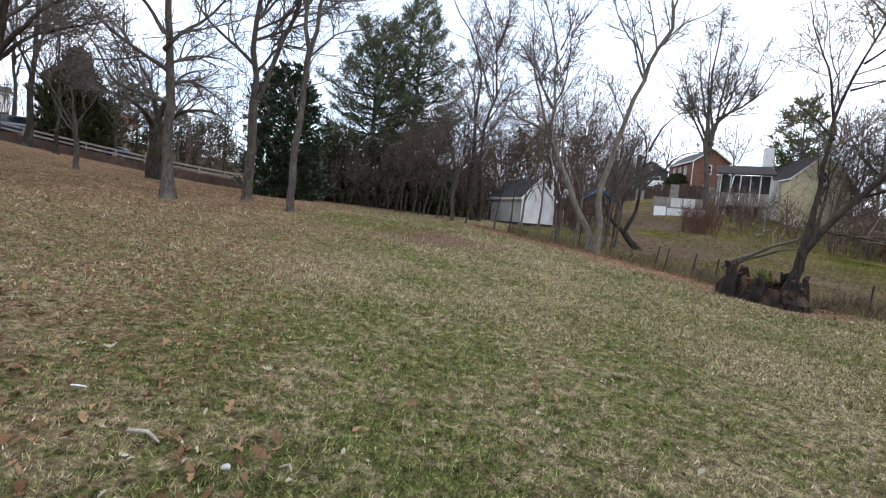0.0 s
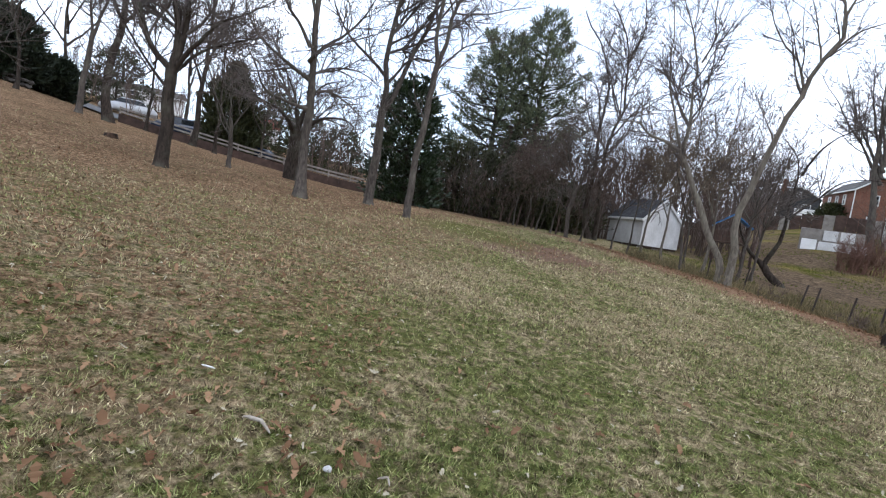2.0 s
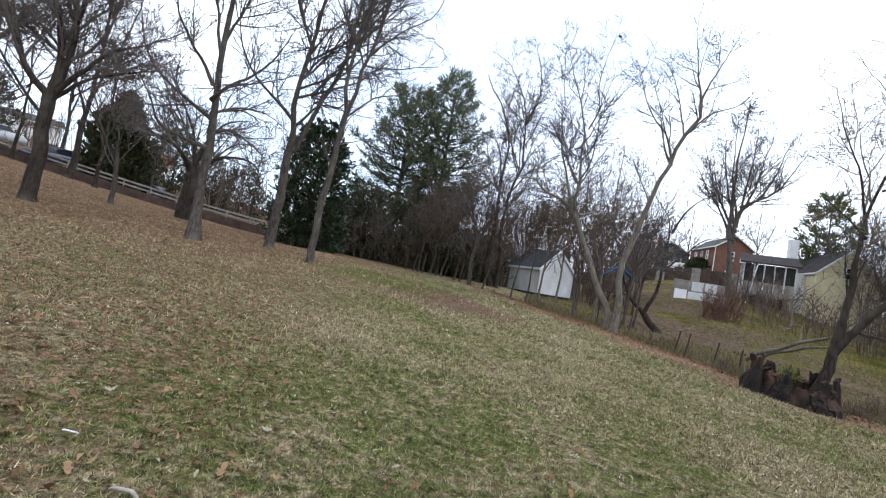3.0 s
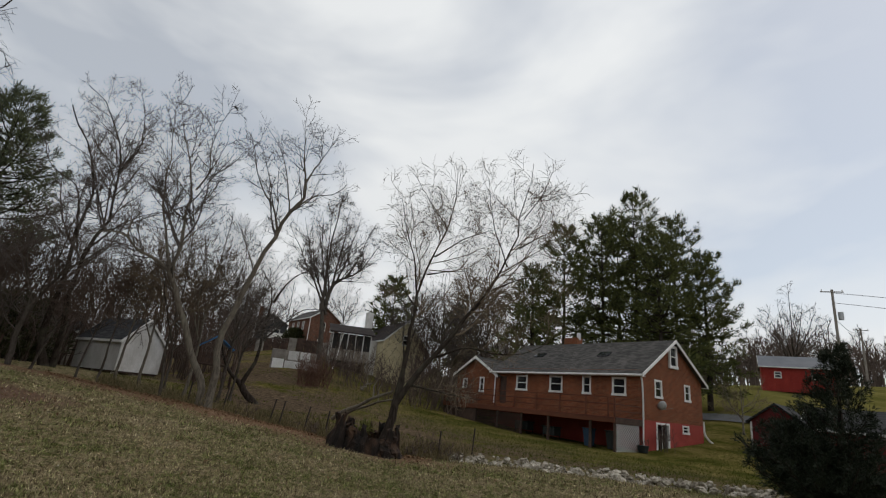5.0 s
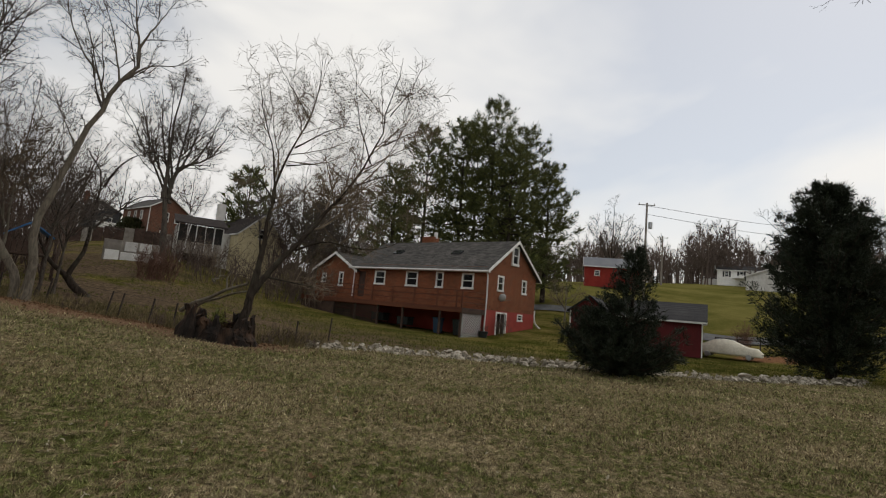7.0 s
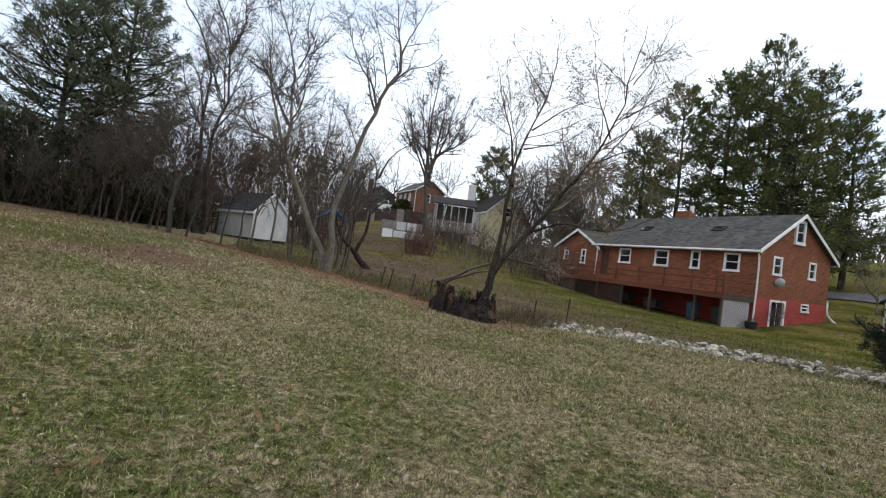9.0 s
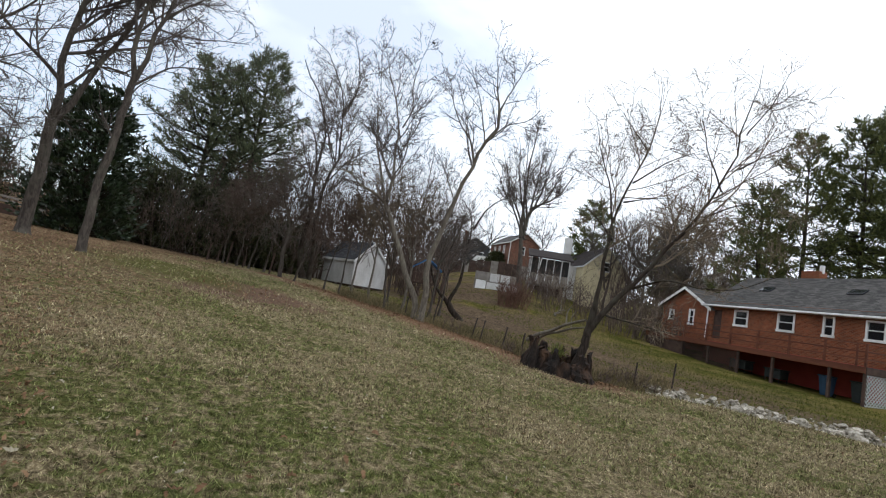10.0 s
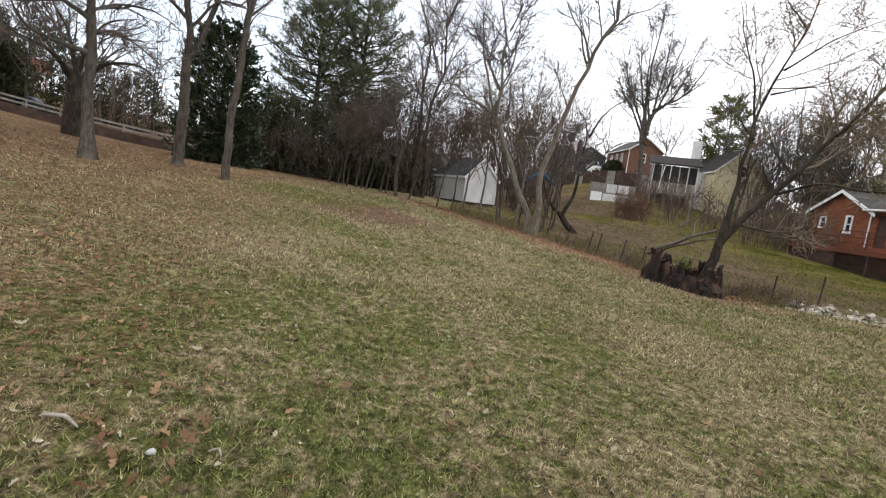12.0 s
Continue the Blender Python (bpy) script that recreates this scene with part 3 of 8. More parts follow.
def bare_tree(name, label, limbs, seed, bark_mat=None, twig_mat=None, gap=1.0, fine=True, up=(0.07, 0.04, 0.02), slim=0.72, flare=1.5, base=None,
              twig_r=0.005, angle=(28, 60), start=0.12, crown_from=0.6, reach=1.0, droop=0.0, group="", category="tree"):
    """A leafless tree from its main stems (points, radius at foot, radius at tip); the first is the trunk.
    gap stretches the spacing of the shoots, reach their length, crown_from is where the trunk begins to branch."""
    rng = np.random.default_rng(seed)
    bark_mat, twig_mat = bark_mat or BARK_GREY, twig_mat or TWIG_GREY
    foot = Vector(limbs[0][0][0]) if base is None else Vector(base)
    tree = thing(name, label, category, foot, group=group)
    lines, radii = [], []
    for n, (pts, r0, r1) in enumerate(limbs):
        p = smooth_line([Vector(q) - foot for q in pts], 15)
        wig = rng.normal(size=p.shape) * np.array([1, 1, 0.4]) * 0.012 * np.linalg.norm(p[-1] - p[0])
        wig[0] = 0
        wig = np.cumsum(wig, 0) * 0.45
        p = p + wig - np.linspace(0, 1, 15)[:, None] * wig[-1]
        r0, r1 = r0 * slim, r1 * slim
        r = r0 + (r1 - r0) * np.linspace(0, 1, 15) ** 0.6
        lines.append(p)
        radii.append(r)
        if n == 0:
            h = np.linspace(0, 1, 15)
            q = np.concatenate([[p[0] - [0, 0, 0.25], p[0] + (p[1] - p[0]) * 0.12, p[0] + (p[1] - p[0]) * 0.4], p[1:]])
            rr = np.concatenate([[r0 * flare * 1.15, r0 * (1 + (flare - 1) * 0.55), r0 * (1 + (flare - 1) * 0.15)], r[1:]])
            me = tube_mesh("trunk", [(q[None], rr[None], 12)])
            v = np.empty(len(me.vertices) * 3, np.float32)
            me.vertices.foreach_get("co", v)
            v = v.reshape(-1, 3, order="C")
            j = np.arange(len(v)) % 12
            lump = 1 + 0.16 * np.sin(j * 2.1 + seed) * np.exp(-np.maximum(v[:, 2], 0) / (r0 * 2.2 + 0.05))
            axis = np.repeat(q, 12, 0)
            v = axis + (v - axis) * lump[:, None]
            me.vertices.foreach_set("co", v.astype(np.float32).ravel())
            part_mesh("trunk", me, bark_mat, tree)
        else:
            part_mesh("limb", tube_mesh("limb", [(p[None], r[None], 8)]), bark_mat, tree)
    P, Rr = np.array(lines), np.array(radii)
    a1, r1 = shoots_along(P[1:], Rr[1:], rng, 0.33 * gap, 0.42 * reach, 0.95 * reach * gap**0.5, angle, up[0], 0.12, 6, start, 0.62, 0.3, twig_r * 1.5) if len(P) > 1 else (P[:0, :7], Rr[:0, :7])
    if crown_from < 1:
        b1, q1 = shoots_along(P[:1], Rr[:1], rng, 0.4 * gap, 0.42 * reach, 0.95 * reach * gap**0.5, angle, up[0], 0.12, 6, crown_from, 0.4, 0.3, twig_r * 1.5)
        a1, r1 = np.concatenate([a1, b1]), np.concatenate([r1, q1])
    a2, r2 = shoots_along(a1, r1, rng, 0.2 * gap, 0.45, 0.36 * gap**0.7, (28, 64), up[1], 0.1, 3, 0.1, 0.65, 0.35, twig_r * 1.2)
    a3, r3 = shoots_along(a2, r2, rng, 0.145 * gap, 0.42, 0.24 * gap**0.7, (28, 68), up[2] - droop, 0.08, 2, 0.08, 0.75, 0.45, twig_r * 0.95)
    strips = [(a3, r3)]
    if fine:
        a4, r4 = shoots_along(a3, r3, rng, 0.17 * gap, 0.3, 0.15 + droop, (30, 65), -droop, 0.05, 1 if not droop else 2, 0.15, 0.85, 0.6, twig_r * 0.75)
        strips.append((a4, r4))
    part_mesh("crown", twig_mesh("crown", [(a1, r1, 5 if gap < 1.5 else 3), (a2, r2, 3)], strips, rng), twig_mat, tree, "bare twigs")
    return tree


def stems(az, d, h, r, rng, count=4, fork=0.35, spread=0.35, lean=0.0):
    """Plain stems of a tree that stands at a bearing: a leader and forks."""
    foot = spot(az, d, -0.05)
    x, y, z = foot
    top = Vector((x + lean * h, y, z + h))
    mid = Vector((x + lean * h * 0.3, y, z + h * 0.45))
    out = [([foot, mid, top], r, r * 0.12)]
    for i in range(count):
        a = 6.28 * (i + rng.uniform(0, 0.6)) / max(count, 1)
        f = rng.uniform(fork, fork + 0.3)
        b = foot.lerp(mid, min(1, f / 0.45)) if f < 0.45 else mid.lerp(top, (f - 0.45) / 0.55)
        s = spread * h * rng.uniform(0.7, 1.1)
        e = b + Vector((math.cos(a) * s, math.sin(a) * s, (h * (1 - f)) * rng.uniform(0.55, 0.9)))
        m = b.lerp(e, 0.5) + Vector((math.cos(a) * s * 0.12, math.sin(a) * s * 0.12, -0.04 * h))
        out.append(([b, m, e], r * (1 - f) * 0.8, r * 0.1))
    return out


def blades(pos, direction, rng, size, width, per, spread):
    """Small pointed leaves round many places: verts and triangles."""
    n = len(pos) * per
    p = np.repeat(pos, per, 0)
    d = np.repeat(direction, per, 0) + rng.normal(size=(n, 3)) * spread
    d /= np.linalg.norm(d, axis=1, keepdims=True) + 1e-9
    s = np.cross(d, rng.normal(size=(n, 3)))
    s /= np.linalg.norm(s, axis=1, keepdims=True) + 1e-9
    L = (size * rng.uniform(0.6, 1.3, n))[:, None]
    w = (width * rng.uniform(0.6, 1.3, n))[:, None]
    p = p + rng.normal(size=(n, 3)) * size * 0.25
    v = np.stack([p - s * w * 0.3, p + d * L * 0.5 + s * w * 0.5, p + d * L, p + d * L * 0.5 - s * w * 0.5], 1).reshape(-1, 3)
    return v, np.arange(n * 4).reshape(-1, 4)


def pine(name, label, foot, h, r, spread, seed, needles, bare=0.15, whorls=18, arms=6, gap=0.34, per=9, size=0.34, width=0.055, profile=(0.7, 1.0, 0.95, 0.75, 0.5, 0.12), group=""):
    """A pine: straight trunk, tiers of boughs with flat sprays, tufts of needles along every spray."""
    rng = np.random.default_rng(seed)
    tree = thing(name, label, "tree", foot, group=group)
    trunk = smooth_line([(0, 0, -0.3), (0.01 * h, 0, h * 0.5), (0, 0.01 * h, h)], 14)
    part_mesh("trunk", tube_mesh("trunk", [(trunk[None], (r * (1 - np.linspace(0, 1, 14) * 0.93))[None], 10)]), BARK_DARK, tree)
    lines = []
    for tier in range(whorls):
        f = bare + (1 - bare) * (tier + 0.5 + rng.uniform(-0.3, 0.3)) / whorls
        reach = np.interp((f - bare) / (1 - bare), np.linspace(0, 1, len(profile)), profile) * spread
        for k in range(arms):
            a = 6.283 * (k + rng.uniform(-0.35, 0.35)) / arms + tier * 1.9
            L = reach * rng.uniform(0.55, 1.2) + 0.2
            rise = math.tan(radians(-6 + 46 * f**1.6 + rng.uniform(-7, 7)))
            out = np.array([math.cos(a), math.sin(a), 0])
            p0 = np.array([0.005 * h, 0.005 * h, f * h])
            lines.append(smooth_line([p0, p0 + out * L * 0.55 + [0, 0, rise * L * 0.45], p0 + out * L + [0, 0, rise * L + 0.14 * L]], 7))
    P = np.array(lines)
    R0 = np.linalg.norm(P[:, -1] - P[:, 0], axis=1)[:, None] * 0.013 * np.linspace(1, 0.25, 7)[None, :] + 0.008
    sprays, sr = shoots_along(P, R0, rng, gap, 0.42, 0.3, (32, 62), 0.04, 0.07, 3, 0.22, 0.5, 0.4, 0.006, flat=1.0)
    part_mesh("limb_work", tube_mesh("limbs", [(P, R0, 5), (sprays, sr, 3)]), BARK_DARK, tree)
    ends = np.concatenate([sprays[:, 1:].reshape(-1, 3), P[:, 4:].reshape(-1, 3)])
    dirs = np.concatenate([np.repeat(sprays[:, -1] - sprays[:, 0], 3, 0), np.repeat(P[:, -1] - P[:, -2], 3, 0)])
    dirs /= np.linalg.norm(dirs, axis=1, keepdims=True) + 1e-9
    dirs[:, 2] += 0.2
    v, f = blades(ends, dirs, rng, size, width, per, 0.6)
    part_mesh("crown", mesh_from("crown", v, [f]), needles, tree, "tufts of evergreen needles")
    return tree


def spiky_cedar(name, label, foot, leaders, seed, leaves, boughs=150, gap=0.16, per=5, size=0.13, width=0.028, profile=(0.75, 1.0, 0.9, 0.68, 0.42, 0.1)):
    """A ragged cedar: one or more leaders (x, y, height, spread) with upswept boughs, each fringed with short sprays."""
    rng = np.random.default_rng(seed)
    tree = thing(name, label, "tree", foot)
    lines = []
    for x, y, h, spread in leaders:
        stem = smooth_line([(0, 0, -0.2), (x * 0.7, y * 0.7, h * 0.3), (x, y, h)], 10)
        part_mesh("trunk", tube_mesh("trunk", [(stem[None], (0.028 * h * np.linspace(1, 0.1, 10))[None], 8)]), BARK_DARK, tree)
        for k in range(boughs):
            f = 0.03 + 0.95 * (k + rng.uniform(0, 1)) / boughs
            i = min(int(f * 9), 8)
            p0 = stem[i] + (stem[i + 1] - stem[i]) * (f * 9 - i)
            p0 = p0 * [1, 1, 0] + [0, 0, max(0.08, f * h)]
            L = (np.interp(f, np.linspace(0, 1, len(profile)), profile) * rng.uniform(0.45, 1.28) + 0.05) * spread
            a, rise = rng.uniform(0, 6.283), math.tan(radians(8 + 34 * f + rng.uniform(-10, 12)))
            out = np.array([math.cos(a), math.sin(a), 0])
            lines.append(smooth_line([p0, p0 + out * L * 0.6 + [0, 0, rise * L * 0.5], p0 + out * L + [0, 0, rise * L + 0.16 * L]], 7))
    P = np.array(lines)
    R0 = np.linalg.norm(P[:, -1] - P[:, 0], axis=1)[:, None] * 0.012 * np.linspace(1, 0.25, 7)[None, :] + 0.004
    sprays, sr = shoots_along(P, R0, rng, gap, 0.3, gap, (25, 60), 0.06, 0.12, 3, 0.15, 0.5, 0.4, 0.003)
    part_mesh("limb_work", tube_mesh("boughs", [(P, R0, 4)]), BARK_DARK, tree)
    ends = np.concatenate([sprays[:, 1:].reshape(-1, 3), P[:, 2:].reshape(-1, 3)])
    dirs = np.concatenate([np.repeat(sprays[:, -1] - sprays[:, 0], 3, 0), np.repeat(P[:, -1] - P[:, -2], 5, 0)])
    dirs /= np.linalg.norm(dirs, axis=1, keepdims=True) + 1e-9
    v, f = blades(ends, dirs, rng, size, width, per, 0.5)
    part_mesh("crown", mesh_from("crown", v, [f]), leaves, tree, "dense dark sprays of scale leaves")
    return tree


def dense_evergreen(name, label, foot, h, wide, seed, leaves, r=0.12, profile=(0.5, 1.0, 0.75, 0.1), count=2500, per=6, size=0.3, width=0.1, up=0.7, category="tree", top_shift=(0, 0), group=""):
    """A dense evergreen: trunk, many ascending boughs and sprays of leaf all over an uneven outline."""
    rng = np.random.default_rng(seed)
    tree = thing(name, label, category, foot, group=group)
    part_mesh("trunk", tube_mesh("trunk", [(smooth_line([(0, 0, -0.2), (top_shift[0] * 0.4, top_shift[1] * 0.4, h * 0.5), (top_shift[0], top_shift[1], h * 0.93)], 8)[None], (r * np.linspace(1, 0.15, 8))[None], 8)]), BARK_DARK, tree)
    f = rng.uniform(0.02, 1, count) ** 1.1
    a = rng.uniform(0, 6.283, count)
    env = np.interp(f, np.linspace(0, 1, len(profile)), profile) * wide
    lump = 1 + 0.2 * np.sin(a * 3 + f * 9 + seed) + 0.18 * np.sin(a * 7 - f * 23) + 0.16 * np.sin(f * 62 + 2 * np.sin(a * 2)) + rng.normal(size=count) * 0.12
    q = env * lump * rng.uniform(0.35, 1.0, count) ** 0.45
    cx, cy = top_shift[0] * f, top_shift[1] * f
    ends = np.stack([cx + np.cos(a) * q, cy + np.sin(a) * q, f * h * (1 + 0.03 * rng.normal(size=count))], 1)
    roots = np.stack([cx, cy, np.maximum(ends[:, 2] - 0.5 * q - 0.1, 0.05)], 1)
    mid = (roots + ends) / 2 - np.array([0, 0, 1]) * (0.08 * q)[:, None]
    show = rng.permutation(count)[: count // 4]
    P = np.stack([roots, mid, ends], 1)[show]
    part_mesh("limb_work", tube_mesh("boughs", [(P, np.full((len(show), 3), 1.0) * [r * 0.16, r * 0.1, 0.004], 4)]), BARK_DARK, tree)
    d = ends - roots
    d /= np.linalg.norm(d, axis=1, keepdims=True) + 1e-9
    d[:, 2] += up
    v, fc = blades(ends, d, rng, size, width, per, 0.6)
    part_mesh("crown", mesh_from("crown", v, [fc]), leaves, tree)
    return tree


def brush(name, label, places, heights, seed, twig, per=9, r=0.012, spread=0.5, kids=(7, 6), category="shrub", kind=""):
    """A leafless shrub: many thin stems from one foot, each with twigs."""
    rng = np.random.default_rng(seed)
    foot = Vector(places[0])
    ob = thing(name, label, category, foot, kind=kind)
    lines = []
    for p, h in zip(places, heights):
        for _ in range(per):
            a, s = rng.uniform(0, 6.283), spread * h * rng.uniform(0.2, 1.0)
            b = np.array(Vector(p) - foot) + rng.normal(size=3) * [0.25, 0.25, 0] - [0, 0, 0.1]
            e = b + [math.cos(a) * s, math.sin(a) * s, h * rng.uniform(0.6, 1.05)]
            lines.append(smooth_line([b, (b + e) / 2 + rng.normal(size=3) * 0.06 * h + [0, 0, 0.08 * h], e], 6))
    P = np.array(lines)
    R0 = np.full((len(P), 6), r) * np.linspace(1, 0.3, 6)
    a1, r1 = grow(P, R0, rng, kids[0], 0.2, 1, (20, 55), 0.4, 0.05, 0.15, 3, 0.6, 0.4, 0.006)
    a2, r2 = grow(a1, r1, rng, kids[1], 0.2, 1, (20, 60), 0.45, 0.03, 0.07, 2, 0.7, 0.4, 0.004, 0.12)
    part_mesh("stem_work", tube_mesh("stem_work", [(P, R0, 5)]), twig, ob)
    part_mesh("crown", twig_mesh("crown", [(a1, r1, 3)], [(a2, r2)], rng), twig, ob)
    return ob


def poly_at(d, *pairs):
    """Points at (bearing, elevation[, further away]) seen from the lawn."""
    return [seen(p[0], p[1], d + (p[2] if len(p) > 2 else 0)) for p in pairs]


def rooted(az, d):
    return spot(az, d, -0.05)


R = random.Random(4)
# wooded slope
bare_tree("maple_tree", "tall leafless tree with several upright stems on the leafy slope",
          [([rooted(-42.1, 17.3)] + poly_at(17.3, (-42.0, 5.8), (-42.1, 9.9)), 0.27, 0.22),
           (poly_at(17.3, (-42.1, 9.5), (-43.8, 10.9), (-45.1, 14.1, 0.5), (-46, 17, 1), (-46.5, 26, 1)), 0.14, 0.02),
           (poly_at(17.3, (-42.1, 9.7), (-42.1, 14), (-43.1, 18), (-43.4, 30)), 0.17, 0.02),
           (poly_at(17.3, (-42.0, 9.7), (-41.2, 13.8), (-40.9, 18), (-40.2, 31)), 0.16, 0.02),
           (poly_at(17.3, (-42.0, 9.6), (-40.1, 12.5, -0.5), (-38.2, 14.9, -1), (-35.4, 16.7, -1), (-32.6, 19.1, -1)), 0.13, 0.015),
           (poly_at(17.3, (-42.0, 9.0), (-39.2, 11.9, 0.5), (-35.6, 13.9, 1), (-33, 15.1, 1)), 0.11, 0.015),
           (poly_at(17.3, (-42.0, 7.5), (-44, 9.5, 1), (-46.5, 13, 2), (-48.5, 19, 2)), 0.08, 0.015)], 11, BARK_DARK, gap=0.9)
bare_tree("slope_tree", "slender leafless tree forking low on the leafy slope",
          [([rooted(-57.2, 21.8)] + poly_at(21.8, (-57.3, 5.5), (-57.2, 8.4)), 0.24, 0.16),
           (poly_at(21.8, (-57.2, 8.2), (-57.8, 13), (-59, 22), (-60, 32)), 0.13, 0.02),
           (poly_at(21.8, (-57.2, 8.2), (-55.8, 13), (-55.2, 20), (-54, 32)), 0.14, 0.02),
           (poly_at(21.8, (-57.2, 6.5), (-54, 8.5), (-51, 9.5)), 0.06, 0.012)], 12)
bare_tree("slope_tree", "slim leafless tree standing higher on the slope",
          [([rooted(-49.1, 33)] + poly_at(33, (-49, 7.5), (-48.6, 11)), 0.24, 0.16),
           (poly_at(33, (-48.6, 10.5), (-49.5, 15), (-50.5, 24)), 0.12, 0.02),
           (poly_at(33, (-48.6, 10.5), (-47.6, 15), (-47, 25)), 0.12, 0.02)], 13)
bare_tree("slope_tree", "thick dark leafless trunk higher on the slope",
          [([rooted(-46.8, 33)] + poly_at(33, (-46.9, 10), (-46.4, 16), (-46, 30)), 0.36, 0.08),
           (poly_at(33, (-46.7, 12), (-44, 17), (-42, 24)), 0.14, 0.02),
           (poly_at(33, (-46.7, 13), (-49, 18), (-50, 27)), 0.14, 0.02)], 14, BARK_DARK)
bare_tree("sapling", "small leafless ornamental tree on the slope",
          [([rooted(-36.1, 23)] + poly_at(23, (-36.2, 4), (-36.4, 6)), 0.16, 0.1),
           (poly_at(23, (-36.4, 5.5), (-36.6, 9), (-37, 14)), 0.07, 0.01),
           (poly_at(23, (-36.4, 5), (-38, 8), (-39.5, 12)), 0.06, 0.01),
           (poly_at(23, (-36.4, 5), (-34.8, 8), (-33, 11)), 0.06, 0.01)], 15)
bare_tree("slope_tree", "dark leafless tree near the roadside rail",
          [([rooted(-39.7, 36)] + poly_at(36, (-39.6, 8), (-39.2, 13), (-39, 24)), 0.3, 0.05),
           (poly_at(36, (-39.5, 9), (-41, 13), (-42, 19)), 0.13, 0.02), (poly_at(36, (-39.4, 10), (-38, 14), (-36.5, 22)), 0.13, 0.02)], 16, BARK_DARK)
bare_tree("old_tree", "low broad leafless tree with a thick dark trunk and arching limbs",
          [([rooted(-29.9, 27)] + poly_at(27, (-29.8, 4.4), (-29.8, 6.2)), 0.5, 0.42),
           (poly_at(27, (-29.8, 5.6), (-32, 8.2, -1), (-33.7, 8.7, -1), (-36.5, 11, -1)), 0.22, 0.02),
           (poly_at(27, (-29.6, 5.8), (-27.4, 7.9), (-24.5, 8.1), (-22.9, 6.3)), 0.2, 0.02),
           (poly_at(27, (-29.8, 6.0), (-29.2, 9), (-27.6, 11.5), (-25.2, 12.4)), 0.22, 0.02),
           (poly_at(27, (-29.8, 6.0), (-30.6, 10), (-32.6, 13.4)), 0.2, 0.02),
           (poly_at(27, (-29.8, 6.0), (-28.3, 7.5, 2), (-26.4, 9.6, 3), (-23.6, 10.2, 3)), 0.16, 0.02)], 17, BARK_DARK, gap=1.2)
bare_tree("oak_tree", "tall straight leafless tree with spreading side branches",
          [([rooted(-28.6, 16.8)] + poly_at(16.8, (-28.7, 4.8), (-29.2, 12.1), (-29.6, 16), (-29.4, 21), (-29.6, 36)), 0.25, 0.04),
           (poly_at(16.8, (-29, 8.6), (-31.3, 9), (-33.5, 9.8), (-34.8, 12.1), (-36, 14)), 0.11, 0.015),
           (poly_at(16.8, (-29.1, 10.3), (-26.6, 10.8, 1), (-23.9, 9.4, 1), (-21.9, 7.7, 1.5)), 0.1, 0.012),
           (poly_at(16.8, (-29.2, 11.6), (-31.6, 12.8, -0.5), (-34, 14.3, -1), (-35.7, 16.3, -1), (-37, 20, -1)), 0.11, 0.015),
           (poly_at(16.8, (-29.4, 13.4), (-27.6, 15.6, -1), (-25.8, 16.8, -1), (-24.1, 18.7, -1), (-22.6, 22.5, -1)), 0.11, 0.015),
           (poly_at(16.8, (-29.2, 12), (-26.8, 13.2, 1), (-24, 13.4, 1.5), (-21.8, 12.4, 2)), 0.09, 0.012),
           (poly_at(16.8, (-29.5, 14.8), (-31.3, 17.2), (-33, 19.2), (-34.5, 25)), 0.1, 0.015),
           (poly_at(16.8, (-29.4, 18), (-31, 23), (-32.5, 31)), 0.08, 0.015),
           (poly_at(16.8, (-29.4, 18.5), (-27.5, 24), (-26.3, 33)), 0.08, 0.015)], 18, BARK_GREY, gap=0.95)
bare_tree("tulip_tree", "tall leafless tree with a grey trunk forking into two stems",
          [([rooted(-21.2, 19.8)] + poly_at(19.8, (-21.2, 5), (-21.1, 10)), 0.27, 0.21),
           (poly_at(19.8, (-21.1, 9.7), (-21.3, 15), (-20.6, 21), (-20.5, 40)), 0.18, 0.03),
           (poly_at(19.8, (-21.1, 9.7), (-19.2, 14.5), (-17.5, 20), (-16.2, 38)), 0.16, 0.03),
           (poly_at(19.8, (-21.3, 13.6), (-23.4, 15.2), (-25.8, 16.8), (-27.6, 19.2), (-28.8, 25)), 0.1, 0.015),
           (poly_at(19.8, (-20.9, 13), (-18.5, 15.8), (-16.4, 16)), 0.09, 0.04),
           (poly_at(19.8, (-20.6, 21), (-23, 25), (-25, 32), (-26, 42)), 0.08, 0.015), (poly_at(19.8, (-17.6, 20), (-15, 24, 1), (-12.5, 27, 1), (-10, 33, 1)), 0.08, 0.015),
           (poly_at(19.8, (-20.6, 24), (-18.8, 30), (-18.5, 42)), 0.08, 0.015)], 19, BARK_GREY, gap=1.35, reach=0.9)
bare_tree("tulip_tree", "tall slender leafless tree with a grey trunk forking high",
          [([rooted(-16.8, 17.2)] + poly_at(17.2, (-16.7, 5), (-16.4, 11), (-15.7, 16)), 0.19, 0.13),
           (poly_at(17.2, (-15.7, 15.7), (-16.2, 20), (-15.5, 26), (-16, 42)), 0.11, 0.02),
           (poly_at(17.2, (-15.7, 15.7), (-14.6, 20), (-13, 28), (-11, 42)), 0.11, 0.02),
           (poly_at(17.2, (-15.9, 15), (-12.5, 18), (-9.5, 19), (-6.5, 21)), 0.06, 0.012),
           (poly_at(17.2, (-16.2, 12), (-14, 13, 1), (-11.5, 14, 1)), 0.05, 0.01),
           (poly_at(17.2, (-15.6, 22), (-18, 26), (-20, 34)), 0.06, 0.01), (poly_at(17.2, (-14.2, 22), (-11.5, 25), (-8.5, 27), (-6, 33)), 0.06, 0.01)], 20, BARK_GREY, gap=1.35, reach=0.85)
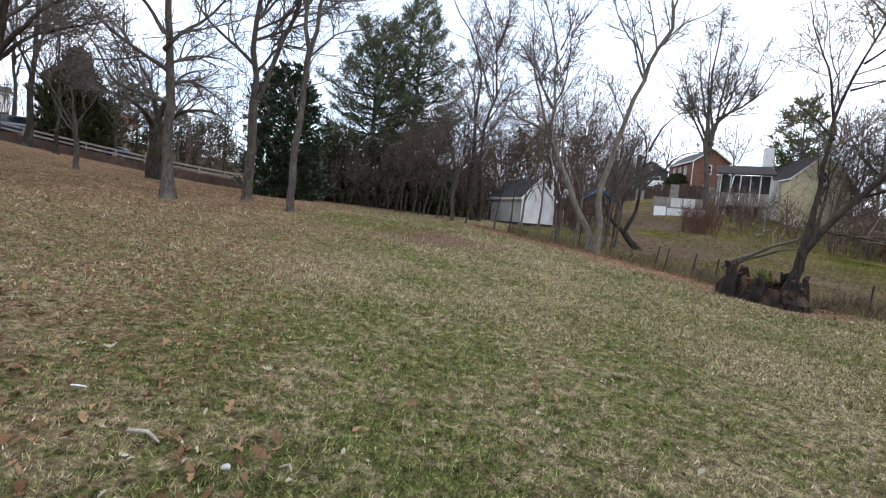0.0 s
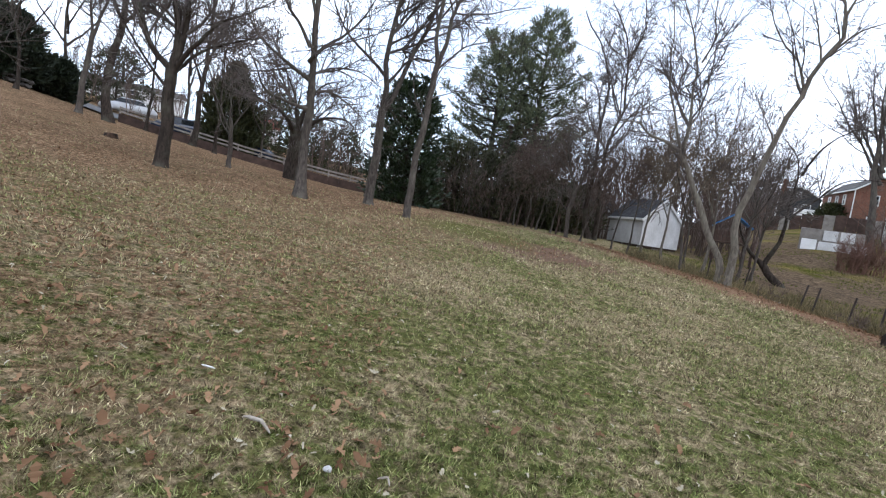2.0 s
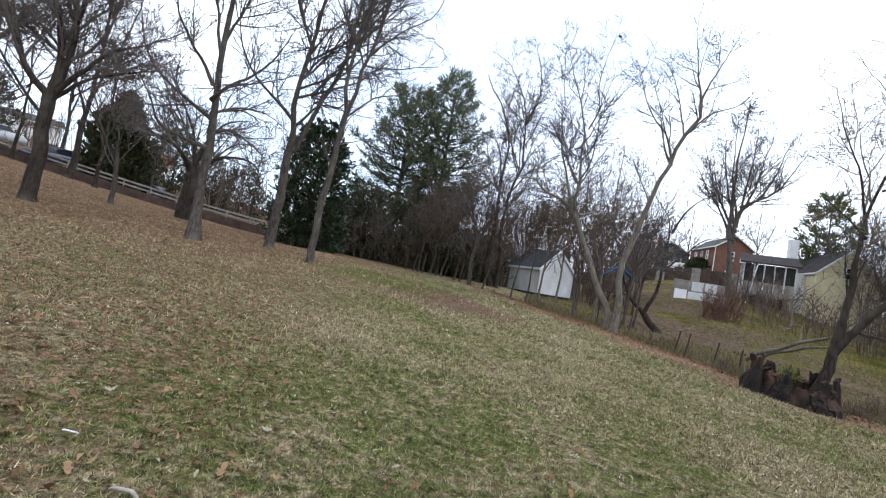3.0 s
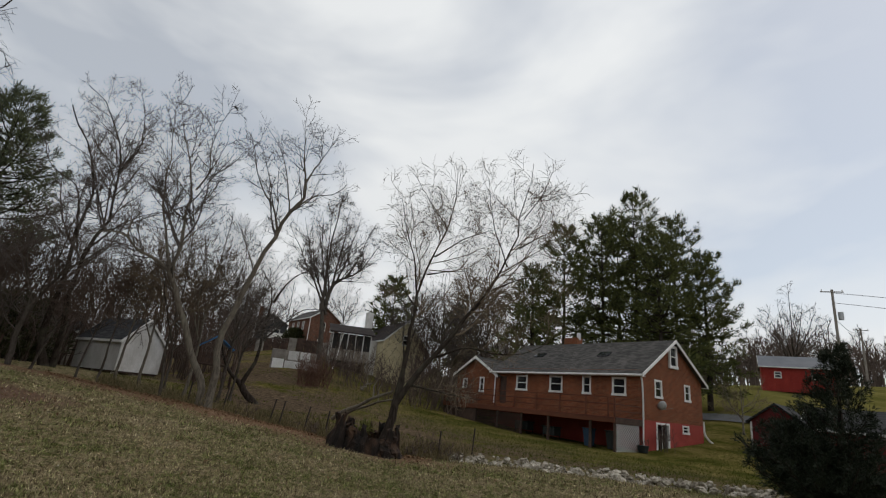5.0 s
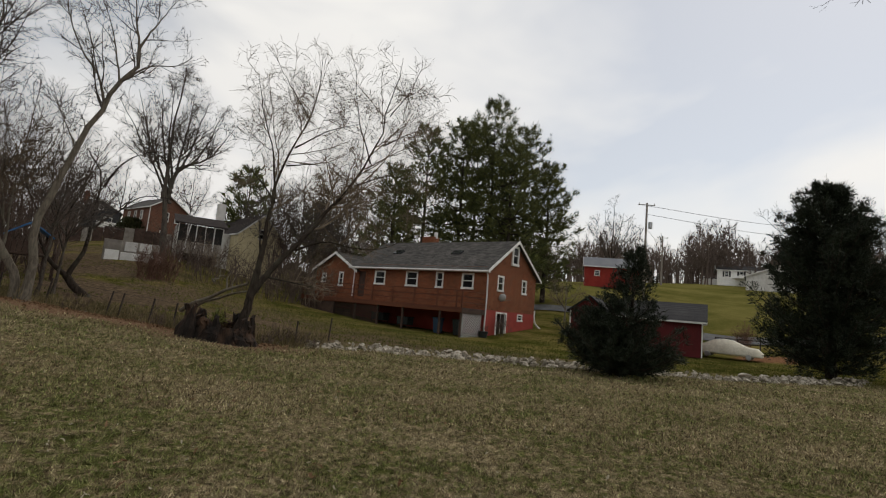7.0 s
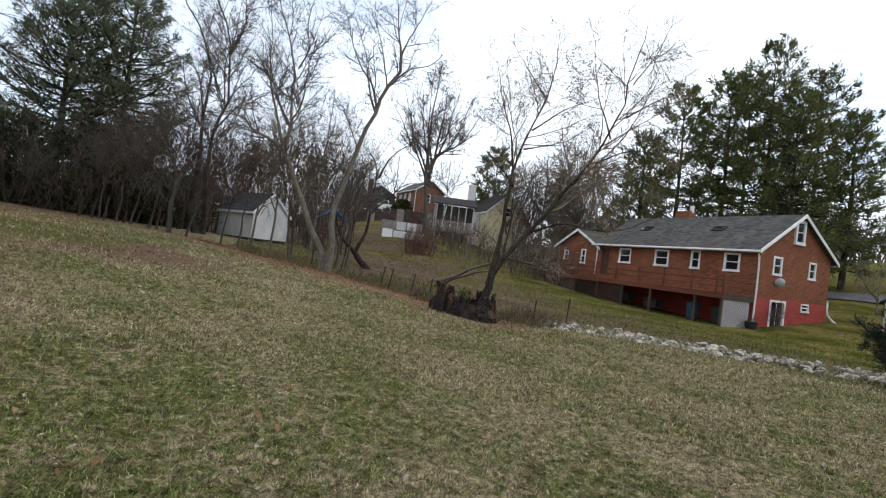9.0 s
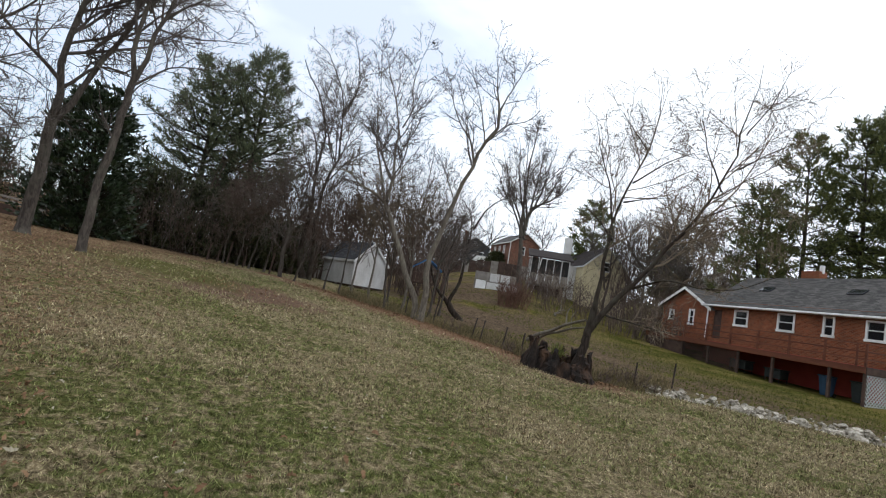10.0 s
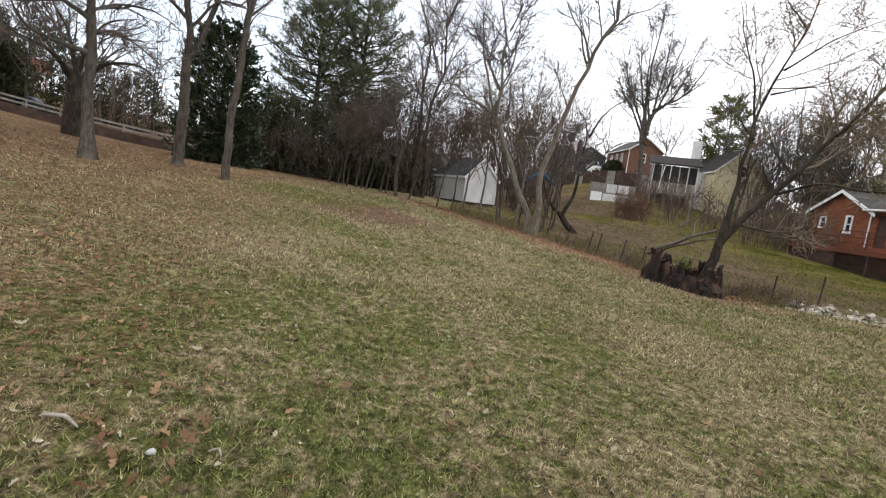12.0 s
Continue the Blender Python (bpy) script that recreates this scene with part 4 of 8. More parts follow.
bare_tree("oak_tree", "dark leafless oak with clinging brown leaves on the slope",
          [([rooted(-68, 16)] + poly_at(16, (-66.8, 6), (-65, 14), (-62.5, 24)), 0.26, 0.1),
           (poly_at(16, (-65.5, 12), (-68, 20), (-70, 34)), 0.14, 0.02), (poly_at(16, (-64.5, 15), (-60, 19), (-56, 26)), 0.1, 0.015)], 21, BARK_DARK)
for k, (az, d, h) in enumerate(((-53.5, 38, 9), (-43.8, 40, 11), (-33.0, 39, 8), (-37.6, 33, 9))):
    bare_tree("slope_tree", "leafless tree among others on the upper slope", stems(az, d, h, 0.16, random.Random(50 + k), 5, 0.25, 0.24), 500 + k, BARK_DARK, TWIG_BROWN if k % 2 else TWIG_GREY, gap=1.7, fine=False, twig_r=0.008)
oak_leaves = thing("oak_sprig", "sprig of clinging orange-brown oak leaves over the slope", "branch", seen(-61.5, 8.5, 13))
rl = np.random.default_rng(77)
twig_line = smooth_line([(-1.6, 0.3, 0.5), (0, 0, 0), (1.1, 0.2, -0.35)], 8)
part_mesh("twig", tube_mesh("twig", [(twig_line[None], np.linspace(0.025, 0.006, 8)[None], 5)]), TWIG_BROWN, oak_leaves)
lv, lf = blades(np.zeros((1, 3)), np.array([[0.3, 0, -0.8]]), rl, 0.16, 0.09, 1, 0.2)
leaf_me = mesh_from("leaf", lv, [lf])
leaf_me.materials.append(foliage_mat("orange_oak_leaves", (0.16, 0.06, 0.025), (0.36, 0.17, 0.08)))
for k in range(90):
    leaf = new("leaf", leaf_me)
    leaf.parent = oak_leaves
    leaf.matrix_basis = Matrix.Translation(twig_line[rl.integers(0, 8)] + rl.normal(size=3) * 0.2) @ Euler(rl.uniform(-1, 1, 3) * (0.8, 0.8, 3)).to_matrix().to_4x4() @ Matrix.Scale(rl.uniform(0.6, 1.2), 4)
# thicket trees along the fence
bare_tree("fence_tree", "small leafless tree with a pale trunk at the thicket's edge",
          [([rooted(1.4, 27)] + poly_at(27, (1.3, 2), (1.5, 4.5)), 0.17, 0.13),
           (poly_at(27, (1.5, 4.3), (0.4, 8), (-0.2, 14)), 0.09, 0.015), (poly_at(27, (1.5, 4.3), (3.4, 8), (5.5, 11), (7, 15)), 0.1, 0.015),
           (poly_at(27, (1.4, 3.2), (-0.8, 5.5), (-2.2, 7.5)), 0.05, 0.01), (poly_at(27, (1.4, 3), (2.4, 9), (2.6, 16)), 0.07, 0.01)], 22)
bare_tree("twin_trunk_tree", "tall leafless tree with twin dark trunks in the thicket",
          [([rooted(3.9, 30)] + poly_at(30, (3.0, 3.7), (3.2, 6.8), (3.0, 11.7), (3.4, 16), (1.8, 19.3), (-0.5, 22.6)), 0.26, 0.03),
           ([rooted(4.4, 30)] + poly_at(30, (4, 6.3), (4.1, 9.5), (5, 12.7), (4.9, 16.4), (4.1, 20.5), (2.3, 23.6), (0.2, 24.8)), 0.24, 0.02),
           (poly_at(30, (4.7, 17.9), (5.9, 20.9), (6.3, 22.5), (8.4, 23.5)), 0.09, 0.015), (poly_at(30, (6, 21.2), (5.2, 24.3), (4.3, 26.6)), 0.06, 0.012),
           (poly_at(30, (3, 10.8), (2.5, 14), (1.9, 15.7), (-0.1, 16.7), (-1.6, 19.1)), 0.1, 0.015), (poly_at(30, (4, 10.1), (6.9, 13.8), (8.6, 15), (9.9, 15.4)), 0.1, 0.015)], 23, BARK_DARK, start=0.3)
bare_tree("hackberry_tree", "tall leafless tree with a pale leaning trunk by the brook",
          [([rooted(17.6, 20.5)] + poly_at(20.5, (17.8, -1.3), (17.6, 4.7), (18.4, 7.4), (19.3, 11.2), (20.7, 14.8), (21.7, 18.1), (22.8, 20.2), (22.8, 21.8)), 0.21, 0.085),
           (poly_at(20.5, (22.8, 21.8), (22.1, 25), (21.4, 28.4)), 0.07, 0.01), (poly_at(20.5, (22.8, 21.8), (23.9, 24.3), (25.6, 27.4)), 0.07, 0.01),
           (poly_at(20.5, (22.2, 18.7), (23.9, 20.4), (26.6, 21.4), (27.7, 22.6)), 0.07, 0.012), (poly_at(20.5, (20.9, 15.5), (20.1, 18.1), (18.5, 20), (17, 22.7), (16.1, 25)), 0.08, 0.012),
           (poly_at(20.5, (21.7, 18.1), (21.2, 20.4), (20, 23.5), (18.8, 25.7)), 0.06, 0.01), (poly_at(20.5, (19.3, 11.2), (18.1, 13.5), (17, 15.8)), 0.05, 0.01)], 24, BARK_PALE, crown_from=0.6, start=0.1, reach=0.95)
bare_tree("hackberry_tree", "leafless tree with pale trunk and wide curving limbs",
          [([rooted(16.9, 20.8)] + poly_at(20.8, (17, -1.8), (15, 1.8), (13.6, 5.2), (12.5, 7.5), (11.3, 9.8)), 0.2, 0.13),
           (poly_at(20.8, (11.3, 9.8), (9.5, 10.7), (8.1, 11.2), (7, 12.2), (5.7, 12.3), (3.7, 11.5)), 0.12, 0.02), (poly_at(20.8, (7, 12.2), (6.8, 14.4), (5.7, 16.6)), 0.05, 0.01),
           (poly_at(20.8, (11.4, 10), (11.9, 12.6), (11.7, 16), (11.8, 18.3), (10.8, 20.7), (9.7, 22.9), (8.2, 26.4)), 0.12, 0.012), (poly_at(20.8, (11.8, 18.3), (12.6, 20.7), (12.3, 22.8), (12.5, 25.2), (13.2, 27.2)), 0.06, 0.01),
           (poly_at(20.8, (11.3, 10), (10.5, 12.4), (9.5, 15.5), (8.9, 19.1), (8.4, 22.6), (7.8, 25.8)), 0.09, 0.012), (poly_at(20.8, (11.9, 12.6), (13.3, 15.1), (14.5, 17.1)), 0.05, 0.01)], 25, BARK_PALE, TWIG_GREY, crown_from=0.7, start=0.1, reach=0.95)
bare_tree("walnut_tree", "dark leafless tree with a low V-shaped fork in the neighbour's yard",
          [([rooted(22.1, 25)] + poly_at(25, (20.9, -1.1), (20.4, -0.4)), 0.25, 0.2), (poly_at(25, (20.4, -0.5), (19, 0.8), (18.1, 2.4), (17.5, 4.7)), 0.17, 0.03),
           (poly_at(25, (20.4, -0.5), (21.4, 2), (21.6, 5.5), (21.9, 8.6), (21.5, 10.1), (20.5, 11.1)), 0.16, 0.03), (poly_at(25, (22, 8.3), (23, 10.6), (24.9, 12.3), (26.4, 12.8)), 0.09, 0.012),
           (poly_at(25, (21.7, 4.2), (23.7, 6.5), (25, 7.9), (27.4, 8.3), (29, 7.9)), 0.08, 0.012)], 26, BARK_DARK, crown_from=1, gap=1.4, reach=0.6, start=0.3)
for k, (az, d, h, lean) in enumerate(((13.4, 22.4, 7.0, -0.05), (15.3, 23.0, 8.0, 0.03), (18.4, 22.6, 6.5, 0.06), (11.4, 25.0, 7.0, 0.02), (19.6, 24.5, 5.0, 0.1), (9.3, 26.0, 6.5, 0.08))):
    bare_tree("thicket_tree", "slender leafless tree crowding the brook bank", stems(az, d, h, 0.1, random.Random(80 + k), 5, 0.25, 0.2, lean), 520 + k, BARK_PALE if k % 2 else BARK_GREY, TWIG_GREY if k % 3 else TWIG_TAN, gap=1.25, crown_from=0.35)
rb = random.Random(9)
bare_tree("round_crowned_tree", "broad leafless tree with a rounded crown beside a brick house",
          [([rooted(27.9, 48)] + poly_at(48, (27.8, 8), (27.6, 12), (27.4, 21)), 0.45, 0.04)]
          + [(poly_at(48, (27.8, 8 + k * 0.5), (27.6 + s * 0.5, 13), (27.6 + s, 20.5 - abs(s) * 0.55)), 0.2, 0.02) for k, s in enumerate((-5.6, -4.0, -2.2, -0.9, 1.0, 2.4, 4.0, 5.6))], 27, gap=1.5, twig_r=0.0085)
# the old willow that leans out of its rotten stump
bare_tree("willow_tree", "half-fallen leafless willow leaning out of a rotten hollow stump",
          [(poly_at(15.2, (35.4, -5.6), (36.1, -3), (36.4, -1.1), (36.8, 1.9)), 0.23, 0.14),
           (poly_at(15.2, (36.8, 1.5), (37.3, 5.6), (37.7, 9.7), (38.3, 13.9), (39.9, 18.6), (40.7, 22.7), (40.8, 26)), 0.11, 0.01), (poly_at(15.2, (37.7, 9.4), (36, 11.3), (34.1, 13.1)), 0.06, 0.01),
           (poly_at(15.2, (36.3, -1.2), (38, 1.3), (40.4, 4.5), (42.8, 8, 0.4), (45.8, 11.8, 0.7), (47.7, 15.3, 1), (49, 17.8, 1), (49.5, 21.9, 1), (50.2, 27.1, 1)), 0.15, 0.01),
           (poly_at(16.2, (49, 17.5), (50.9, 18.7), (53.2, 19.8), (55.2, 20.5)), 0.05, 0.01), (poly_at(15.2, (39, 15.7), (42.9, 18.3), (46, 19.5)), 0.05, 0.01),
           (poly_at(15.9, (46.4, 12.7), (50, 14.2), (53.1, 13.9)), 0.05, 0.01), (poly_at(15.2, (38.3, 13.6), (40.4, 14.1), (43.2, 14.5)), 0.045, 0.01),
           (poly_at(15.2, (40.4, 4.5), (43.6, 5.8, -0.4), (47, 5.4, -0.5), (50.2, 5.8, -0.5), (53.6, 7.5, -0.5)), 0.06, 0.01), (poly_at(15.2, (38, 1.2), (41.5, 0.7, -0.4), (45.7, 0.4, -0.4)), 0.05, 0.01),
           (poly_at(15.2, (37.7, 9.8), (36.7, 14.9), (34.9, 20), (34.1, 22.8)), 0.06, 0.01), (poly_at(16.2, (49.4, 20.8), (51.4, 23.6), (52.6, 26.3)), 0.04, 0.008),
           (poly_at(16.2, (47.7, 15.3), (45.7, 20.1), (44.8, 25.1)), 0.05, 0.008), (poly_at(15.2, (40.1, 19.2), (37.8, 21.9), (36.4, 23.5)), 0.04, 0.008)], 28, BARK_DARK, TWIG_TAN,
          gap=0.9, up=(0.09, 0.03, 0.0), slim=0.7, angle=(30, 75), base=seen(35.4, -5.9, 15.2), twig_r=0.0042, flare=1.1, start=0.25, crown_from=1, reach=0.95, droop=0.16)
# evergreens
for lab, az, d, top, wide, sd in (("tall white pine with layered blue-green boughs", -4.0, 38, 21.6, 3.7, 31), ("white pine with wide level boughs beside its neighbour", -8.6, 39, 18.6, 4.7, 32)):
    foot = rooted(az, d)
    pine("white_pine", lab, foot, EYE + d * math.tan(radians(top)) - foot.z, 0.3, wide, sd, NEEDLES_BLUE, bare=0.26, whorls=20, arms=6, gap=0.3, per=8, size=0.36, width=0.05)
dense_evergreen("magnolia_tree", "dense dark evergreen magnolia with glossy leaves", rooted(-17.6, 30), 7.2, 2.0, 33, MAGNOLIA, 0.16, (0.9, 1.0, 0.95, 0.8, 0.35), 1900, 7, 0.26, 0.13, 0.3)
dense_evergreen("cedar_tree", "tall olive-green cedar near the roadside", rooted(-36.3, 42), 6.6, 2.0, 34, CEDAR_OLIVE, 0.16, (0.7, 1.0, 0.9, 0.6, 0.1), 2200, 6, 0.4, 0.14, 0.8)
dense_evergreen("evergreen_shrub", "rounded dark evergreen at the top of the slope", rooted(-54.4, 44), 4.4, 2.1, 35, CEDAR, 0.12, (0.8, 1.0, 0.8, 0.35), 1500, 6, 0.4, 0.15, 0.5)
dense_evergreen("evergreen_shrub", "dark evergreen shrub lower on the hilltop", rooted(-51, 46), 2.6, 1.4, 36, CEDAR, 0.1, (0.9, 1.0, 0.8, 0.4), 900, 6, 0.35, 0.14, 0.5)
spiky_cedar("red_cedar", "dark ragged cedar with a spreading skirt on the lawn", spot(77.3, 16.5, -0.02),
            [(0.1, -0.4, 3.9, 1.35), (-0.2, 0.7, 1.9, 1.3), (0.1, 0.1, 1.3, 1.9)], 37, CEDAR, 105, 0.13, 10, 0.13, 0.019, (1.0, 0.92, 0.68, 0.46, 0.26, 0.04))
spiky_cedar("red_cedar", "tall pointed dark cedar on the lawn", spot(95.7, 29, -0.02), [(0.0, 0.05, 8.9, 2.7)], 38, CEDAR, 400, 0.24, 10, 0.22, 0.034, (0.8, 1.0, 0.86, 0.62, 0.36, 0.06))
for k, (az, d, top, wide) in enumerate(((62.3, 55, 23.6, 4.2), (58.8, 54, 21.2, 4.2), (66.2, 57, 20.6, 4.4), (54.6, 53, 20.2, 3.8), (69.0, 58, 16.8, 3.4), (60.5, 60, 21, 5), (51.2, 50, 15.2, 3.2), (64.6, 52, 18.5, 4.2))):
    foot = rooted(az, d)
    pine("white_pine", "tall dark green pine in the clump behind the brick house", foot, EYE + d * math.tan(radians(top)) - foot.z, 0.3, wide, 40 + k, NEEDLES, bare=0.1, whorls=16, arms=6, gap=0.5, per=8, size=0.5, width=0.09, profile=(0.75, 1.0, 1.0, 0.95, 0.8, 0.55, 0.15), group="pine clump")



# ---------- brick house ----------
def window_part(parent, name, y0, y1, z0, z1, x, face, frame_mat=None, glass=None, cols=1, fw=0.12):
    """A sash window in a wall. face: 'x' faces minus x, 'y' faces minus y; x is the wall's outer plane."""
    frame_mat, glass = frame_mat or WHITE_PAINT, glass or GLASS

    def put(bm, a0, a1, b0, b1, o0, o1):
        if face == "x":
            add_box(bm, (x + o0, a0, b0), (x + o1, a1, b1), 0.008)
        else:
            add_box(bm, (a0, x + o0, b0), (a1, x + o1, b1), 0.008)
    bm = bmesh.new()
    put(bm, y0, y0 + fw, z0, z1, -0.04, 0.09)
    put(bm, y1 - fw, y1, z0, z1, -0.04, 0.09)
    put(bm, y0 + fw, y1 - fw, z1 - fw, z1, -0.04, 0.09)
    win = part(name, bm, frame_mat, parent, "white-painted window frame")
    bm = bmesh.new()
    put(bm, y0 - 0.03, y1 + 0.03, z0 - 0.05, z0 + fw * 0.8, -0.07, 0.09)
    part("sill", bm, frame_mat, win)
    bm = bmesh.new()
    zm = (z0 + z1) / 2
    put(bm, y0 + fw, y1 - fw, zm - 0.03, zm + 0.03, -0.01, 0.06)
    for k in range(1, cols):
        ym = y0 + fw + (y1 - y0 - 2 * fw) * k / cols
        put(bm, ym - 0.015, ym + 0.015, z0 + fw * 0.8, z1 - fw, 0.0, 0.05)
    part("sash", bm, frame_mat, win)
    for b0, b1, o in ((z0 + fw * 0.8, zm - 0.03, 0.03), (zm + 0.03, z1 - fw, 0.05)):
        bm = bmesh.new()
        put(bm, y0 + fw, y1 - fw, b0, b1, o, o + 0.012)
        part("pane", bm, glass, win)
    return win


def wall_with_holes(axis, a0, a1, z0, z1, o0, o1, holes):
    """A wall slab with rectangular openings that go through it."""
    bm = bmesh.new()
    xs = sorted({a0, a1, *[h[0] for h in holes], *[h[1] for h in holes]})
    for xa, xb in zip(xs, xs[1:]):
        cuts = sorted((h[2], h[3]) for h in holes if h[0] <= xa + 1e-6 and h[1] >= xb - 1e-6)
        z = z0
        for c0, c1 in cuts + [(z1, z1)]:
            if c0 > z + 1e-6:
                if axis == "x":
                    add_box(bm, (o0, xa, z), (o1, xb, c0))
                else:
                    add_box(bm, (xa, o0, z), (xb, o1, c0))
            z = max(z, c1)
    bmesh.ops.remove_doubles(bm, verts=bm.verts, dist=1e-5)
    return bm


def brick_house():
    # own axes: x runs away from the lawn along the gable wall, y along the front, z up; the near corner is the origin
    house = thing("house", "red brick house with painted basement, grey roof and raised deck", "house", (30.05, 15.56, -0.3), -4.82)
    LEN, WID, EAVE, PEAK, PAINT = 12.8, 7.3, 5.0, 7.38, 2.1
    front = [(1.05, 2.08, 3.45, 4.55), (3.7, 4.4, 3.42, 4.58), (6.12, 7.32, 3.42, 4.55), (9.5, 10.68, 3.42, 4.52), (11.75, 12.55, 2.35, 4.4)]
    part("wall", wall_with_holes("x", 0, LEN, PAINT, EAVE + 0.02, 0, 0.3, front), BRICK, house)
    part("basement_wall", wall_with_holes("x", 0, LEN, -0.6, PAINT, 0.003, 0.3, []), RED_PAINT, house, "red-painted basement wall")
    side = [(1.42, 2.28, 3.5, 4.6), (5.0, 5.75, 3.55, 4.62)]
    part("wall", wall_with_holes("y", 0.3, WID, PAINT, EAVE, 0, 0.3, side), BRICK, house)
    part("basement_wall", wall_with_holes("y", 0.3, WID, -0.6, PAINT, 0.003, 0.3, [(1.5, 3.0, -0.02, 2.02), (4.6, 5.4, 1.5, 2.0)]), RED_PAINT, house, "red-painted basement wall")
    bm = prism([(0.0, EAVE), (WID, EAVE), (WID / 2, PEAK - 0.1)], (0.0, 0.3))
    part("gable", bm, BRICK, house)
    part("wall", box((0, LEN, -0.6), (WID, LEN + 0.3, EAVE)), BRICK, house)
    part("gable", prism([(0.0, EAVE), (WID, EAVE), (WID / 2, PEAK - 0.1)], (LEN, LEN + 0.3)), BRICK, house)
    part("wall", box((WID - 0.3, 0.3, -0.6), (WID, LEN, EAVE)), BRICK, house)
    part("room_floor", box((0.3, 0.3, 2.2), (WID - 0.3, LEN, 2.32)), DARK_WOOD, house)
    # roof
    over, th = 0.35, 0.14
    slope = (PEAK - EAVE) / (WID / 2)
    for s in (1, -1):
        c = WID / 2
        e = c + over
        out = [(c, PEAK), (c + s * e, PEAK - slope * e), (c + s * e, PEAK - slope * e - th), (c, PEAK - th)]
        part("roof", prism(out, (-0.3, LEN + 0.6)), SHINGLE, house)
        y0, y1 = -0.34, -0.3
        bm = prism([(c, PEAK + 0.02), (c + s * e, PEAK - slope * e + 0.02), (c + s * e, PEAK - slope * e - 0.2), (c, PEAK - 0.2)], (y0, y1))
        part("bargeboard", bm, WHITE_PAINT, house)
        ez = PEAK - slope * e
        x = c + s * e
        bm = box((min(x, x + s * 0.11), -0.3, ez - 0.15), (max(x, x + s * 0.11), LEN + 0.6, ez - 0.03), 0.02)
        part("gutter", bm, WHITE_PAINT, house)
        part("soffit", box((min(x, x - s * over), -0.3, ez - 0.17), (max(x, x - s * over), LEN + 0.6, ez - 0.152)), WHITE_PAINT, house)
    part("chimney", box((WID / 2 + 0.2, 8.0, PEAK - 0.8), (WID / 2 + 0.9, 9.3, PEAK + 0.55), 0.02), BRICK, house)
    rod("flue", (WID / 2 + 0.55, 8.1, PEAK + 0.4), (WID / 2 + 0.55, 8.1, PEAK + 0.95), 0.16, WHITE_PAINT, house)
    for y in (3.6, 9.6):
        bm = box((1.9, y, 0), (2.5, y + 0.9, 0.12), 0.02)
        m = Matrix.Translation((0.1, 0, EAVE + 0.03)) @ Matrix.Rotation(-math.atan(slope), 4, "Y")
        bmesh.ops.transform(bm, matrix=m, verts=bm.verts)
        part("skylight", bm, GLASS, house)
    for (a, b, c, d) in front[:4]:
        window_part(house, "window", a, b, c, d, 0.0, "x")
    part("door", box((0.1, 11.75, 2.35), (0.15, 12.55, 4.4), 0.01), DARK_WOOD, house, "dark rear door")
    for (a, b, c, d) in side:
        window_part(house, "window", a, b, c, d, 0.0, "y")
    window_part(house, "attic_window", 3.15, 4.15, 5.55, 7.0, -0.07, "y", fw=0.17)
    window_part(house, "basement_window", 4.6, 5.4, 1.5, 2.0, 0.0, "y", fw=0.1)
    bm = bmesh.new()
    for lo, hi in (((1.5, -0.05, -0.02), (1.63, 0.12, 2.02)), ((2.87, -0.05, -0.02), (3.0, 0.12, 2.02)), ((1.63, -0.05, 1.9), (2.87, 0.12, 2.02))):
        add_box(bm, lo, hi, 0.01)
    frame_part = part("door_frame", bm, WHITE_PAINT, house)
    for k in range(2):
        part("door_panel", box((1.66 + 0.61 * k, 0.05 + 0.03 * k, 0.03), (2.26 + 0.61 * k, 0.08 + 0.03 * k, 1.88), 0.01), GLASS, frame_part, "glazed sliding door panel")
        part("stile", box((1.64 + 0.61 * k, 0.04 + 0.03 * k, 0.0), (1.72 + 0.61 * k, 0.09 + 0.03 * k, 1.9), 0.005), WHITE_PAINT, frame_part)
    # downspout
    pts = [(-0.3, -0.1, EAVE - 0.25), (-0.12, -0.12, EAVE - 0.6), (-0.06, -0.1, EAVE - 0.9), (-0.06, -0.1, 0.1)]
    p = smooth_line(pts, 12)
    part_mesh("downspout", tube_mesh("downspout", [(p[None], np.full((1, 12), 0.055), 8)]), WHITE_PAINT, house)
    pts = [(WID + 0.1, 0.0, 2.4), (WID + 0.15, -0.05, 1.5), (WID + 0.5, -0.3, 1.05), (WID + 1.3, -0.6, 0.9)]
    p = smooth_line(pts, 12)
    part_mesh("downspout", tube_mesh("downspout", [(p[None], np.full((1, 12), 0.07), 8)]), WHITE_PAINT, house)
    # dish
    bm = bmesh.new()
    bmesh.ops.create_uvsphere(bm, u_segments=16, v_segments=10, radius=0.5)
    bmesh.ops.delete(bm, geom=[v for v in bm.verts if v.co.z > -0.38], context="VERTS")
    bmesh.ops.translate(bm, verts=bm.verts, vec=(0, 0, 0.42))
    bmesh.ops.solidify(bm, geom=bm.faces[:], thickness=0.02)
    bmesh.ops.transform(bm, matrix=Matrix.Translation((1.75, -0.3, 3.05)) @ Matrix.Rotation(radians(-35), 4, "Z") @ Matrix.Rotation(radians(-72), 4, "X"), verts=bm.verts)
    dish = part("satellite_dish", bm, mottled("grey_dish_paint", [(0.3, 0.3, 0.3), (0.42, 0.42, 0.41)], 3.0, 0.5, 25, 0.1), house, "grey satellite dish", smooth=True)
    rod("arm", (1.75, 0.02, 2.9), (1.75, -0.28, 2.95), 0.025, GREY_WOOD, dish)
    rod("feed_arm", (1.75, -0.3, 2.8), (2.2, -0.75, 2.95), 0.015, GREY_WOOD, dish)
    # wing
    W0, W1, WE, WP = 12.81, 18.0, 4.6, 6.0
